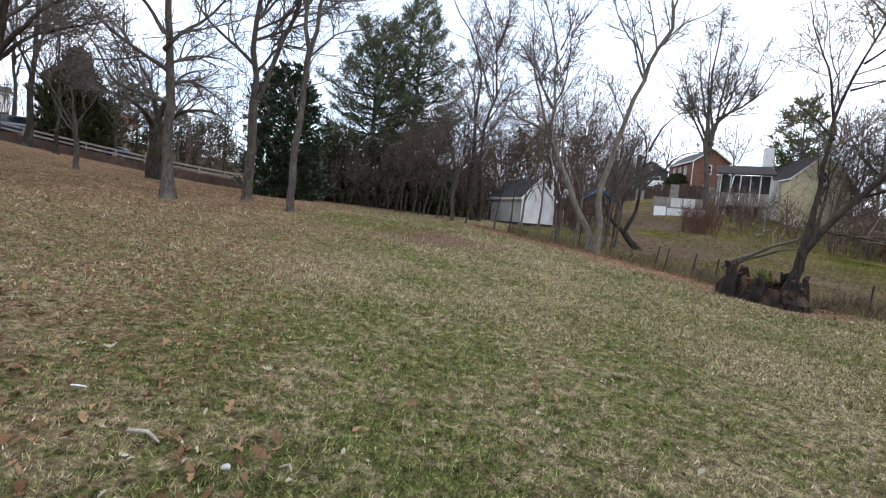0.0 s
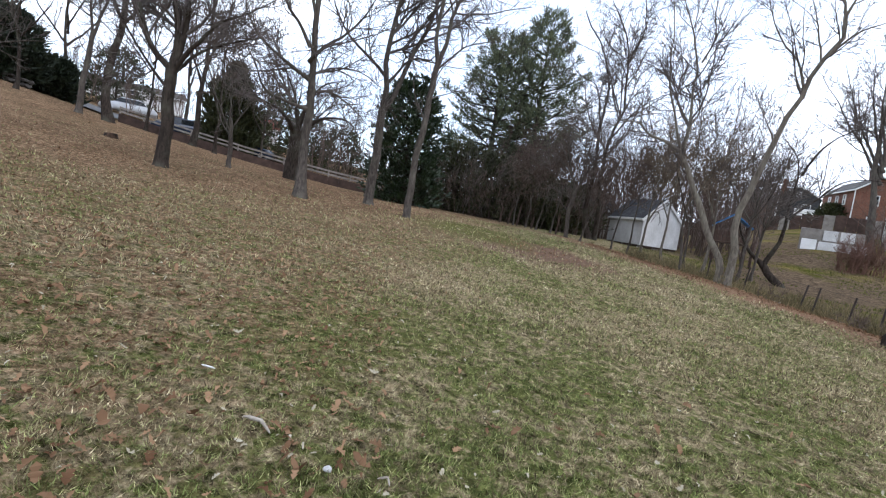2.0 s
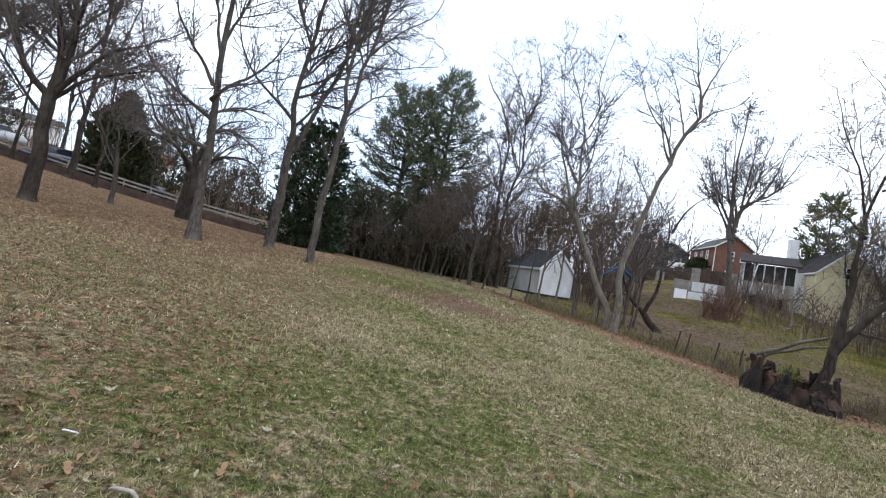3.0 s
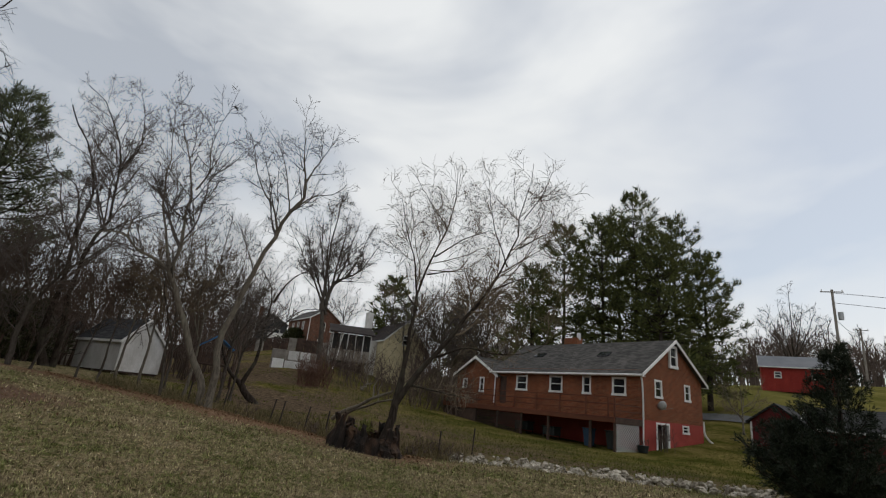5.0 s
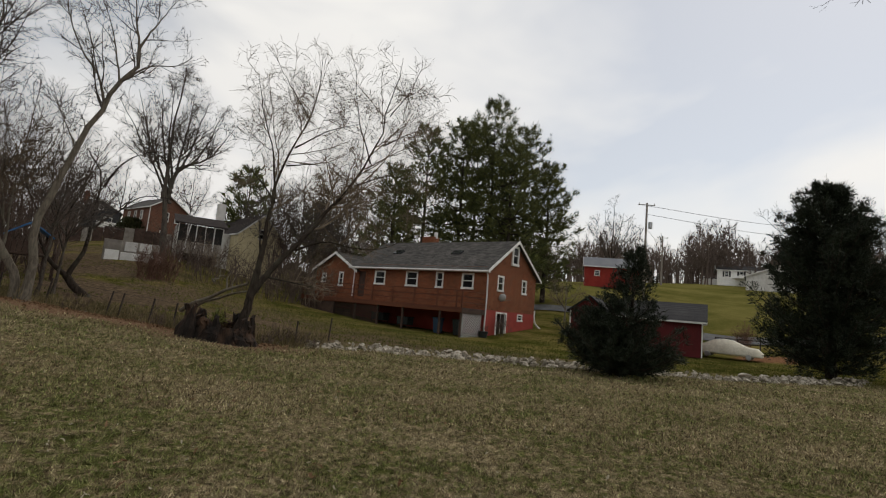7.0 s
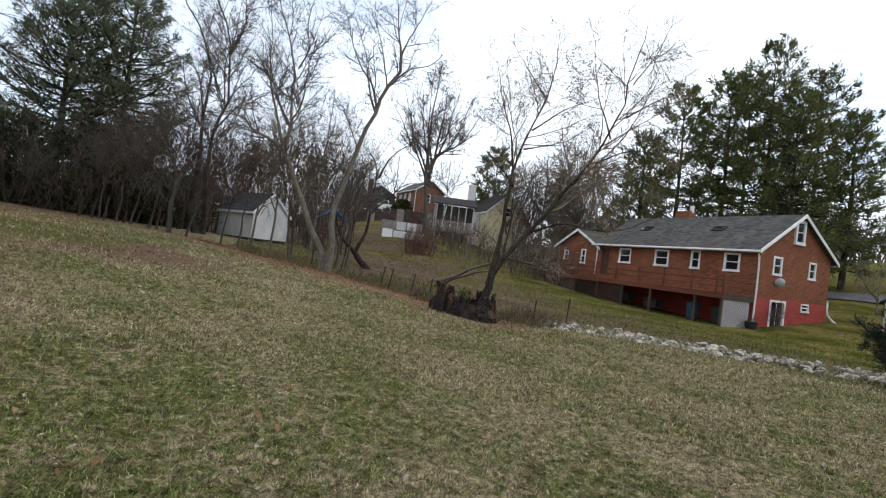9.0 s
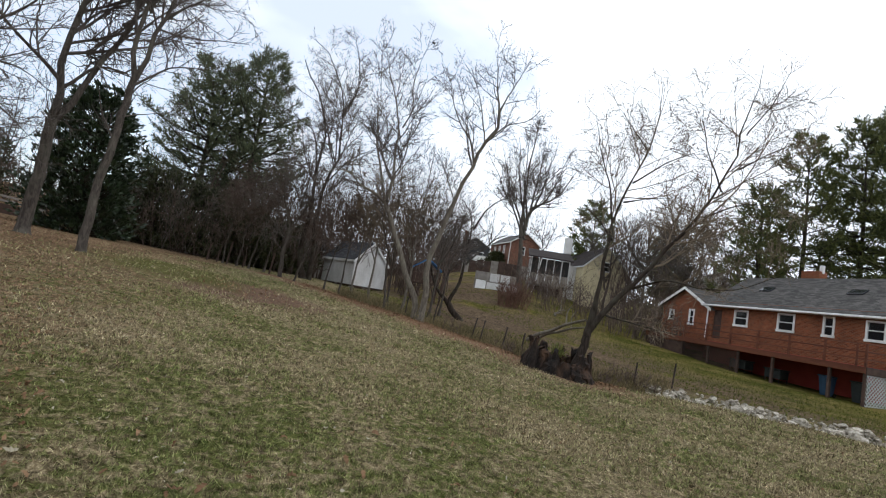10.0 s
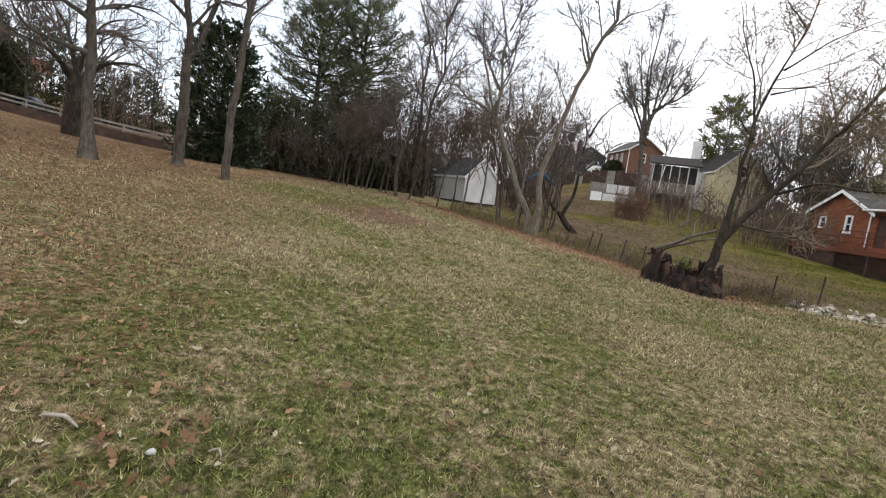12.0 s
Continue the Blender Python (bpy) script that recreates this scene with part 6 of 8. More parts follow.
# houses on the left hill
l0 = Vector(ground_at(-66.5, 48))
building("hilltop_house", "white house with long porch windows and grey roof on the hill", (l0.x, l0.y, 7.3), 50, 7.4, 6, 2.9, 4.2, WHITE_PAINT, SHINGLE, "x",
                       front=[(0.8 + 1.5 * k, 2.0 + 1.5 * k, 1.2, 2.5) for k in range(4)], course=0.25)
r0 = Vector(ground_at(-34.4, 92))
building("red_roofed_house", "small white house with a bright red roof", (r0.x, r0.y, r0.z - 0.2), 30, 4.2, 6, 2.6, 4.4, WHITE_PAINT, RED_ROOF, "x", front=[(1, 1.8, 1, 2.2), (2.6, 3.4, 1, 2.2)], course=0.3)
s0 = Vector(ground_at(-49, 84))
building("ranch_house", "low pale house across the road behind the trees", (s0.x, s0.y, s0.z - 0.6), 45, 12, 7, 2.4, 3.6, WHITE_SIDING, SHINGLE, "x", front=[(1, 2.4, 1, 2.2), (5, 6.4, 1, 2.2), (9, 10.4, 1, 2.2)], course=0.3)


# roads laid on the ground
def strip(name, label, pts, width, material, lift=0.03, crown=0.0, category="road"):
    p = smooth_line([(*heading(*q), 0) for q in pts], 60)
    tan = np.gradient(p, axis=0)
    n = np.stack([-tan[:, 1], tan[:, 0]], 1)
    n /= np.linalg.norm(n, axis=1, keepdims=True)
    rows = []
    for s in np.linspace(-0.5, 0.5, 5):
        xy = p[:, :2] + n * s * width
        rows.append(np.stack([xy[:, 0], xy[:, 1], ground_z(xy[:, 0], xy[:, 1]) + lift + crown * (0.25 - s * s)], 1))
    v = np.concatenate(rows)
    k = np.arange(59)
    quads = np.concatenate([np.stack([r * 60 + k, r * 60 + k + 1, (r + 1) * 60 + k + 1, (r + 1) * 60 + k], 1) for r in range(4)])
    ob = part_mesh(name, mesh_from(name, v, [quads], True), material)
    return tagged(ob, label, category, kind="structure")


strip("road", "narrow grey lane on the far slope", ((52, 56), (62, 54), (69, 54), (74, 55), (80, 56), (88, 55), (97, 58), (112, 66)), 3.6, ASPHALT, 0.1)
strip("road", "two-lane road behind the white rail", ((-64, 62), (-52, 52), (-44, 46.5), (-38, 44.5), (-30, 44), (-22, 45), (-14, 50), (-6, 60)), 6.0, ASPHALT, 0.12)

# retaining wall with white rail along the left road
rail = thing("roadside_rail", "pale two-rail roadside fence above a dark retaining wall", "fence")
pts = smooth_line([(*heading(*q), 0) for q in ((-46, 42), (-40, 40), (-32, 38.5), (-25, 38), (-20, 38.5))], 24)
line = [(p[0], p[1], gz(p[0], p[1])) for p in pts]
for i, (p, q) in enumerate(zip(line, line[1:])):
    for z0, z1, th, nm, mat in ((-0.4, 0.55, 0.14, "wall_block", DARK_WOOD), (0.66, 0.78, 0.04, "rail", GREY_WOOD), (0.92, 1.04, 0.04, "rail", GREY_WOOD)):
        bm = bmesh.new()
        d = Vector((q[0] - p[0], q[1] - p[1], 0)).normalized()
        n = Vector((-d.y, d.x, 0)) * th
        v = [bm.verts.new((a[0] + s * n.x, a[1] + s * n.y, a[2] + z)) for z in (z0, z1) for a in (p, q) for s in (-1, 1)]
        for f in ((0, 1, 3, 2), (4, 6, 7, 5), (0, 2, 6, 4), (1, 5, 7, 3), (0, 4, 5, 1), (2, 3, 7, 6)):
            bm.faces.new([v[j] for j in f])
        bmesh.ops.recalc_face_normals(bm, faces=bm.faces)
        part(nm, bm, mat, rail)
    if i % 2 == 0:
        rod("rail_post", (p[0], p[1], p[2] + 0.4), (p[0], p[1], p[2] + 1.05), 0.05, GREY_WOOD, rail)


# ---------- background woods ----------
rw = random.Random(21)
far_kinds = []
for k in range(4):
    rngk = random.Random(60 + k)
    tpl = bare_tree("background_tree", "leafless tree in the woods behind the houses", stems(-4 + k, 64 + k, 11 + k, 0.22, rngk, 5, 0.25, 0.24), 70 + k, BARK_DARK, TWIG_BROWN if k % 2 else TWIG_GREY,
                    gap=2.9, fine=False, twig_r=0.014, group="background woods", slim=0.8)
    far_kinds.append(tpl)
for n in range(42):
    if n < 22:
        az, d = -72 + n * 5.4 + rw.uniform(-1.5, 1.5), rw.uniform(52, 88)
    elif n < 34:
        az, d = 8 + (n - 22) * 3.8 + rw.uniform(-1, 1), rw.uniform(66, 105)
    else:
        az, d = 103 + (n - 34) * 27 + rw.uniform(-6, 6), rw.uniform(45, 90)
    if 20 < az < 25 and d < 95:
        d = 104
    if 47 < az < 70 and d < 62:
        d = 66
    foot = spot(az, d, -0.1)
    s = rw.uniform(0.75, 1.15)
    src = far_kinds[n % 4]
    c = copy_thing(src, Matrix.Translation(foot) @ Matrix.Rotation(rw.uniform(0, 6.28), 4, "Z"))
    c.scale = (s * rw.uniform(0.9, 1.15), s * rw.uniform(0.9, 1.15), s)

# brown underwood that closes the view between the trees
def underwood(label, spans, seed, twig):
    rng = np.random.default_rng(seed)
    lines, rads = [], []
    for a0, a1, d0, d1, h0, h1, count in spans:
        for _ in range(count):
            x, y = heading(rng.uniform(a0, a1), rng.uniform(d0, d1))
            h = rng.uniform(h0, h1)
            b = np.array([x, y, gz(x, y) - 0.2])
            lines.append(smooth_line([b, b + [rng.normal() * 0.3, rng.normal() * 0.3, h * 0.5], b + [rng.normal() * 0.9, rng.normal() * 0.9, h]], 7))
            rads.append(np.linspace(0.05, 0.012, 7))
    P, Q = np.array(lines), np.array(rads)
    s1, q1 = grow(P, Q, rng, 10, 0.15, 1, (20, 55), 0.4, 0.05, 0.14, 3, 0.5, 0.4, 0.009)
    s2, q2 = grow(s1, q1, rng, 6, 0.1, 1, (20, 50), 0.5, 0.05, 0.06, 2, 0.7, 0.4, 0.0065, 0.3)
    tagged(part_mesh("underwood", twig_mesh("underwood", [(P, Q, 4), (s1, q1, 3)], [(s2, q2)], rng), twig), label, "woods", kind="stuff")


underwood("brown leafless underwood behind the shed", ((-7, 20, 35.5, 46, 4.5, 8.5, 230), (-28, -2, 44, 58, 3.5, 7, 90)), 51, TWIG_BROWN)
underwood("leafless scrub among the back gardens", ((28, 46, 41, 48, 2.2, 4.2, 100), (38, 50, 52, 66, 5, 9, 110), (12, 21, 70, 90, 5, 9, 40), (1, 5, 33, 38, 2.5, 5, 25), (14, 19, 33, 38, 2.5, 5, 25)), 52, TWIG_BROWN)
underwood("leafless scrub across the road", ((-64, -18, 53, 66, 3, 7, 170),), 53, TWIG_BROWN)

# rounded trees and the wooded ridge on the right
bare_tree("round_crowned_tree", "leafless tree with a fan of upright limbs behind the barn",
          [([rooted(76.3, 92)] + poly_at(92, (76.2, 7), (76.3, 13.3)), 0.35, 0.03)]
          + [(poly_at(92, (76.2, 5.5 + 0.3 * k), (76.2 + s * 0.5, 9), (76.3 + s, 12.9 - abs(s) * 0.7)), 0.18, 0.03) for k, s in enumerate((-2.9, -2, -1, 1, 2, 3))], 81, BARK_DARK, gap=2.6, twig_r=0.014)
bare_tree("round_crowned_tree", "broad leafless tree with a domed crown by the farmhouse",
          [([rooted(94.8, 100)] + poly_at(100, (94.8, 8), (94.8, 14.6)), 0.5, 0.03)]
          + [(poly_at(100, (94.8, 6 + 0.3 * k), (94.8 + s * 0.6, 10), (94.8 + s, 14.2 - abs(s) * 0.5)), 0.22, 0.03) for k, s in enumerate((-4.6, -3.2, -1.6, 1.6, 3.2, 4.6))], 82, BARK_DARK, gap=2.8, twig_r=0.015)
rng = np.random.default_rng(5)
ridge_lines, ridge_r = [], []
for k in range(1150):
    az, d = rng.uniform(60, 128), rng.uniform(128, 190)
    x, y = heading(az, d)
    z = gz(x, y)
    h = rng.uniform(9, 14) * (1 + 0.15 * math.sin(az * 0.6))
    b = np.array([x, y, z - 0.3])
    ridge_lines.append(smooth_line([b, b + [rng.normal() * 0.4, rng.normal() * 0.4, h * 0.5], b + [rng.normal() * 1.2, rng.normal() * 1.2, h]], 8))
    ridge_r.append(np.linspace(0.17, 0.03, 8))
P, Q = np.array(ridge_lines), np.array(ridge_r)
s1, q1 = grow(P, Q, rng, 13, 0.2, 1, (20, 55), 0.42, 0.08, 0.1, 2, 0.5, 0.4, 0.045)
s2, q2 = grow(s1, q1, rng, 7, 0.1, 1, (20, 60), 0.6, 0.05, 0.12, 2, 0.7, 0.5, 0.026)
# the haze over the ridge is put into a lighter twig colour
tagged(part_mesh("distant_woods", twig_mesh("distant_woods", [(P, Q, 4)], [(s1, q1), (s2, q2)], rng), mottled("hazy_brown_twigs", [(0.1, 0.074, 0.062), (0.18, 0.135, 0.112)], 0.2, bump=0)), "leafless woods along the far ridge", "woods", kind="stuff")

# ---------- thicket along the fence ----------
for k in range(25):
    az = -15 + k * 0.74 + rw.uniform(-0.4, 0.4)
    d = rw.uniform(31, 36)
    h = rw.uniform(2.6, 4.6) if k % 3 else rw.uniform(4.5, 6.0)
    brush("thicket_shrub", "dense leafless brown thicket shrub", [spot(az, d), spot(az + 1.2, d + 2.0)], [h, h * 0.9], 100 + k, TWIG_BROWN if k % 3 else TWIG_GREY, per=6, spread=0.45, kids=(7, 5))
for az, d, h, w in ((-31.5, 52, 6.5, 2.4), (-28.6, 56, 5.5, 2.6), (-46.5, 60, 5.5, 3.0), (-56.0, 58, 6.0, 3.0), (-25.0, 58, 5.0, 2.8), (-11.5, 36, 4.6, 2.4), (-7.5, 35, 4.2, 2.3), (-3.2, 34, 3.6, 2.0), (0.8, 35, 3.2, 1.8), (-13.5, 38, 4.0, 2.2)):
    dense_evergreen("evergreen_shrub", "dark olive evergreen among the bare trees", spot(az, d), h, w, int(200 + az), CEDAR_OLIVE, 0.1, (1.0, 1.0, 0.8, 0.4), 1000, 5, 0.36, 0.1, 0.5, category="shrub")
for k, (az, d, h, lean) in enumerate(((-4.6, 30, 5, 0.1), (-3.2, 29.5, 6, 0.16), (-2.0, 29, 5.5, 0.2), (-0.4, 28.5, 6, 0.22), (2.9, 27.5, 5, 0.3), (6.2, 26, 4.5, 0.2), (8.1, 24.8, 6, 0.06), (13.6, 24, 5, -0.04))):
    bare_tree("sapling", "thin leaning sapling at the edge of the thicket", stems(az, d, h, 0.085, random.Random(k), 3, 0.3, 0.22, lean), 300 + k, BARK_GREY, TWIG_BROWN, crown_from=0.3)
for k, (az, d, h) in enumerate(((-6.2, 29.8, 0.9), (-5.2, 29.6, 0.8), (-4.2, 29.3, 1.2), (-2.6, 29, 0.7), (0.2, 27.6, 1.1))):
    p = spot(az, d, -0.2)
    post = thing("fence_post", "old dark wooden fence post", "post", p)
    rod("shaft", (0, 0, 0), (0.12, 0, h + 0.2), 0.045, DARK_WOOD, post)
# brush beside the porch and behind the willow
for k, (az, d, h) in enumerate(((26.4, 36, 2.0), (27.4, 36.5, 2.2), (30.5, 40, 3.0), (32, 41, 3.6), (33.6, 41, 3.4), (35.5, 40, 3.6), (37.5, 40, 3.0), (39.8, 42, 3.2), (41.5, 43, 3.4), (43.5, 50, 4.5), (46.5, 52, 4.5), (29, 46, 3), (40.5, 49, 5))):
    brush("garden_shrub", "reddish-brown leafless rounded garden shrub" if k < 2 else "tangled leafless shrub on the back slope", [spot(az, d), spot(az + 1.2, d + 0.5)], [h, h * 0.85], 400 + k, TWIG_RED if k < 2 else TWIG_BROWN if k % 3 else TWIG_TAN, per=34 if k < 2 else 8, spread=0.4, r=0.014, kids=(6, 5))
dense_evergreen("evergreen_shrub", "rounded green shrub in front of the brick house", ground_at(25.3, 78), 2.5, 1.9, 411, CEDAR_OLIVE, 0.1, (0.8, 1.0, 0.9, 0.5), 900, 6, 0.4, 0.2, 0.4, category="shrub")
for k, (az, d, h, w) in enumerate(((35.2, 66, 12.5, 3.6), (43.0, 70, 11, 3.4))):
    pine("background_pine", "dark evergreen behind the houses", rooted(az, d), h, 0.25, w, 420 + k, NEEDLES, bare=0.1, whorls=13, arms=5, gap=0.6, per=7, size=0.6, width=0.13)
for k, (az, d) in enumerate(((42.5, 54), (44.5, 58), (47.2, 60), (49.5, 56), (39.5, 60), (37.2, 58), (41.0, 52), (46.0, 53))):
    bare_tree("back_yard_tree", "leafless many-stemmed tree behind the brick house", stems(az, d, rw.uniform(12, 15), 0.24, random.Random(k + 5), 6, 0.2, 0.26), 430 + k, BARK_GREY, TWIG_GREY, gap=2.0, fine=False, twig_r=0.011)
brush("round_bush", "reddish leafless round bush by the lane", [spot(89.0, 50)], [2.4], 440, TWIG_RED, per=40, spread=0.5)
bare_tree("sapling", "small pale leafless tree beside the lane", stems(71.6, 47, 4.0, 0.13, random.Random(3), 5, 0.25, 0.4), 441, BARK_PALE, TWIG_TAN)
bare_tree("overhanging_tree", "leafless tree whose drooping twigs hang over the lawn",
          [([rooted(124, 11)] + poly_at(11, (123, 20), (121, 40)), 0.22, 0.14), (poly_at(11, (121, 39), (110, 37.5), (99, 36), (89, 38.5)), 0.07, 0.01),
           (poly_at(11, (121, 39), (112, 45), (100, 43), (91, 40.5)), 0.06, 0.01), (poly_at(11, (121, 38), (128, 50), (136, 60)), 0.08, 0.012)], 442, BARK_GREY, TWIG_GREY, up=(0.0, -0.05, -0.05))

# ---------- rotten stump, log, fence, stones ----------
def rotten_stump():
    """A hollow stump: a low burst ring and thick jagged slabs of rotten wood that stand round it."""
    ob = thing("rotten_stump", "big hollow rotten tree stump with jagged red-brown wood", "stump", spot(33.9, 15.0, -0.05), -34)
    rs = np.random.default_rng(7)
    n, rows = 60, 7
    ang = np.linspace(0, 2 * np.pi, n, endpoint=False)
    top = 0.34 + 0.14 * np.abs(np.sin(ang * 4 + 1)) + rs.uniform(-0.08, 0.08, n)
    out_v, inn_v = [], []
    for r in range(rows):
        f = r / (rows - 1)
        rad = (0.86 - 0.1 * f + 0.3 * (1 - f) ** 3) * (1 + 0.1 * np.sin(ang * 7 + 2) + 0.07 * np.sin(ang * 13) + rs.normal(size=n) * 0.03)
        z = top * f - 0.15 * (1 - f)
        out_v.append(np.stack([np.cos(ang) * rad, np.sin(ang) * rad * 0.8, z], 1))
        inn_v.append(np.stack([np.cos(ang) * rad * 0.7, np.sin(ang) * rad * 0.56, np.maximum(z - 0.02, -0.15)], 1))
    v = np.concatenate(out_v + inn_v[::-1])
    k = np.arange(n)
    quads = np.concatenate([np.stack([r * n + k, r * n + (k + 1) % n, (r + 1) * n + (k + 1) % n, (r + 1) * n + k], 1) for r in range(2 * rows - 1)])
    part_mesh("shell", mesh_from("shell", v, [quads], False), ROTTEN, ob)
    # slabs: turn round the ring, height, width; a gap is left where the hollow opens to the lawn
    for j in range(30):
        a = 6.283 * (j + rs.uniform(-0.3, 0.3)) / 30
        west, mouth = math.cos(a - 3.3), math.cos(a - 4.95)
        if mouth > 0.93:
            continue
        h = 0.72 + 0.3 * max(0, west) + 0.1 * max(0, -west) + rs.uniform(-0.28, 0.2)
        w, th = rs.uniform(0.13, 0.24), rs.uniform(0.06, 0.12)
        ring = rs.uniform(0.55, 0.76)
        bm = bmesh.new()
        rings = []
        for f in (0, 0.2, 0.45, 0.7, 0.88, 1.0):
            wide, sway = w * (1.5 - 1.1 * f**1.3), rs.normal(size=2) * 0.035
            rings.append([bm.verts.new((math.cos(q) * th * (1.7 - f) * rs.uniform(0.7, 1.3) + sway[0] + 0.22 * (1 - f) ** 2, math.sin(q) * wide * rs.uniform(0.65, 1.3) + sway[1], h * f * rs.uniform(0.94, 1.05))) for q in np.linspace(0, 5.5, 9)])
        for r0, r1 in zip(rings, rings[1:]):
            for q in range(9):
                bm.faces.new((r0[q], r0[(q + 1) % 9], r1[(q + 1) % 9], r1[q]))
        bm.faces.new(rings[-1])
        bmesh.ops.transform(bm, matrix=Matrix.Translation((math.cos(a) * ring, math.sin(a) * ring * 0.8, -0.12)) @ Matrix.Rotation(a, 4, "Z") @ Matrix.Rotation(rs.uniform(-0.18, 0.12), 4, "Y") @ Matrix.Rotation(rs.uniform(-0.15, 0.15), 4, "X"), verts=bm.verts)
        part("shard", bm, ROTTEN, ob)
    return ob


rotten_stump()
fern = thing("fern_tuft", "yellow-green tuft of grass growing on the stump", "plant", spot(33.6, 15.3, 0.55))
rngf = np.random.default_rng(8)
fv, ff = blades(np.zeros((1, 3)), np.array([[0, 0, 1.0]]), rngf, 0.27, 0.03, 160, 0.8)
part_mesh("leaf_tuft", mesh_from("leaf_tuft", fv, [ff]), foliage_mat("yellow_green_leaves", (0.07, 0.085, 0.02), (0.26, 0.25, 0.07)), fern)
for a, b, r in (((29.8, -3.0, 17.6), (36, 0.4, 15.8), 0.07), ((31.2, -2.4, 17.8), (36.2, -0.4, 15.8), 0.05), ((32.5, 0.2, 17), (33.6, 1.0, 17.2), 0.04)):
    log = thing("fallen_log", "pale barkless fallen limb leaning on the willow", "log", seen(*a))
    p = smooth_line([(0, 0, 0), tuple((seen(*b) - seen(*a)) * 0.5 + Vector((0, 0, 0.06))), tuple(seen(*b) - seen(*a))], 8)
    part_mesh("stem", tube_mesh("stem", [(p[None] + np.random.default_rng(3).normal(size=(1, 8, 3)) * 0.03, np.linspace(r, r * 0.5, 8)[None], 8), (np.array([[p[5], p[5] + [0.1, 0.2, 0.35], p[5] + [0.3, 0.3, 0.6]]]), np.array([[r * 0.4, r * 0.3, r * 0.1]]), 6)]), BARK_PALE, log)

posts = ((15.8, 21.5, 0.03), (17.8, 20.6, 0.06), (19.0, 20.4, 0.1), (23.6, 19.6, 0.14), (24.6, 19.3, 0.12), (27.2, 18.6, 0.12), (29.4, 18.0, 0.08), (41.6, 17.6, 0.05), (45.2, 18.2, 0.06))
for az, d, lean in posts:
    post = thing("wire_fence_post", "rusty steel fence post leaning over the brook", "post", spot(az, d, -0.3))
    rod("shaft", (0, 0, 0), (lean * 1.5, 0, 1.25), 0.028, BLACK_METAL, post, 6)
for lift in (0.35, 0.7, 0.95):
    wire = thing("fence_wire", "thin rusty fence wire strung between posts", "wire")
    p = np.array([[*spot(az, d, lift)] for az, d, _ in posts[:7]])
    for a, b in zip(p, p[1:]):
        rod("strand", a, b, 0.004, BLACK_METAL, wire, 4)

# rank dry grass and weeds along the fence
rngw = np.random.default_rng(14)
wt = rngw.random(1700)
wl_ = smooth_line([(*heading(*q), 0) for q in ((8, 25), (15, 21.8), (24, 19.6), (28, 18.6), (33, 17.4), (38, 17.0), (45, 18.0))], 200)
wp = wl_[(wt * 199).astype(int)][:, :2] * (1 + rngw.normal(size=(1700, 1)) * 0.028 + 0.012)
wz = ground_z(wp[:, 0], wp[:, 1])
wv, wf = blades(np.column_stack([wp, wz]), np.tile([0, 0, 1.0], (1700, 1)), rngw, 0.34, 0.016, 9, 0.5)
tagged(part_mesh("rank_grass", mesh_from("rank_grass", wv, [wf]), foliage_mat("rank_grass_blades", (0.06, 0.058, 0.024), (0.26, 0.2, 0.11), rough=0.9, spec=0.1)), "rank dry grass and weeds along the brook", "grass", kind="stuff")
for k, (az, d, h) in enumerate(((28.2, 17.6, 0.8), (40.6, 17.4, 0.8), (42.2, 17.6, 0.9), (38.6, 16.6, 0.7), (21, 20, 0.7), (31, 17.5, 0.7))):
    brush("weed_clump", "dead brown weed stalks beside the brook", [spot(az, d)], [h], 460 + k, TWIG_BROWN, per=10, spread=0.4, r=0.006, kids=(5, 4), category="weeds")

# stones along the brook
def stone_mesh(seed):
    rs = random.Random(seed)
    bm = bmesh.new()
    for _ in range(15):
        v = Vector((rs.gauss(0, 1), rs.gauss(0, 1), rs.gauss(0, 1))).normalized() * 0.55
        bm.verts.new((v.x * rs.uniform(0.85, 1.15), v.y * rs.uniform(0.8, 1.1), v.z * 0.78))
    hull = bmesh.ops.convex_hull(bm, input=bm.verts)
    bmesh.ops.delete(bm, geom=[g for g in hull["geom_interior"] if isinstance(g, bmesh.types.BMVert)], context="VERTS")
    bmesh.ops.recalc_face_normals(bm, faces=bm.faces)
    me = bpy.data.meshes.new("stone")
    bm.to_mesh(me)
    bm.free()
    me.materials.append(STONE)
    return me


stone_kinds = [stone_mesh(k) for k in range(8)]
wall = thing("stone_bank", "loose pile of pale field stones lining the brook", "stones")
rs = random.Random(31)
line = smooth_line([(*heading(*q), 0) for q in ((43, 17.6), (52, 17.8), (60, 18.1), (70, 18.6), (78, 19.4), (86, 21.5), (94, 26), (98, 28.5))], 200)
for k in range(300):
    p = line[min(199, int(199 * (rs.random() ** 1.15)))]
    off = rs.gauss(0.0, 0.38)
    r = math.hypot(p[0], p[1])
    x, y = p[0] * (1 + off / r) + rs.uniform(-0.2, 0.2), p[1] * (1 + off / r) + rs.uniform(-0.2, 0.2)
    s = rs.uniform(0.12, 0.27) if k % 5 else rs.uniform(0.26, 0.36)
    ob = new("stone", stone_kinds[k % 8])
    ob.parent = wall
    ob.matrix_basis = Matrix.Translation((x, y, gz(x, y) + s * 0.2 + max(0, 0.22 - abs(off) * 0.5) * rs.random())) @ Euler((rs.uniform(-0.5, 0.5), rs.uniform(-0.5, 0.5), rs.uniform(0, 6))).to_matrix().to_4x4() @ Matrix.Diagonal((s * rs.uniform(0.8, 1.4), s, s * rs.uniform(0.7, 1), 1))
rubble_v, rubble_f, top = [], [], 0
rg = np.random.default_rng(32)
base_v = np.array([v.co[:] for v in stone_kinds[2].vertices])
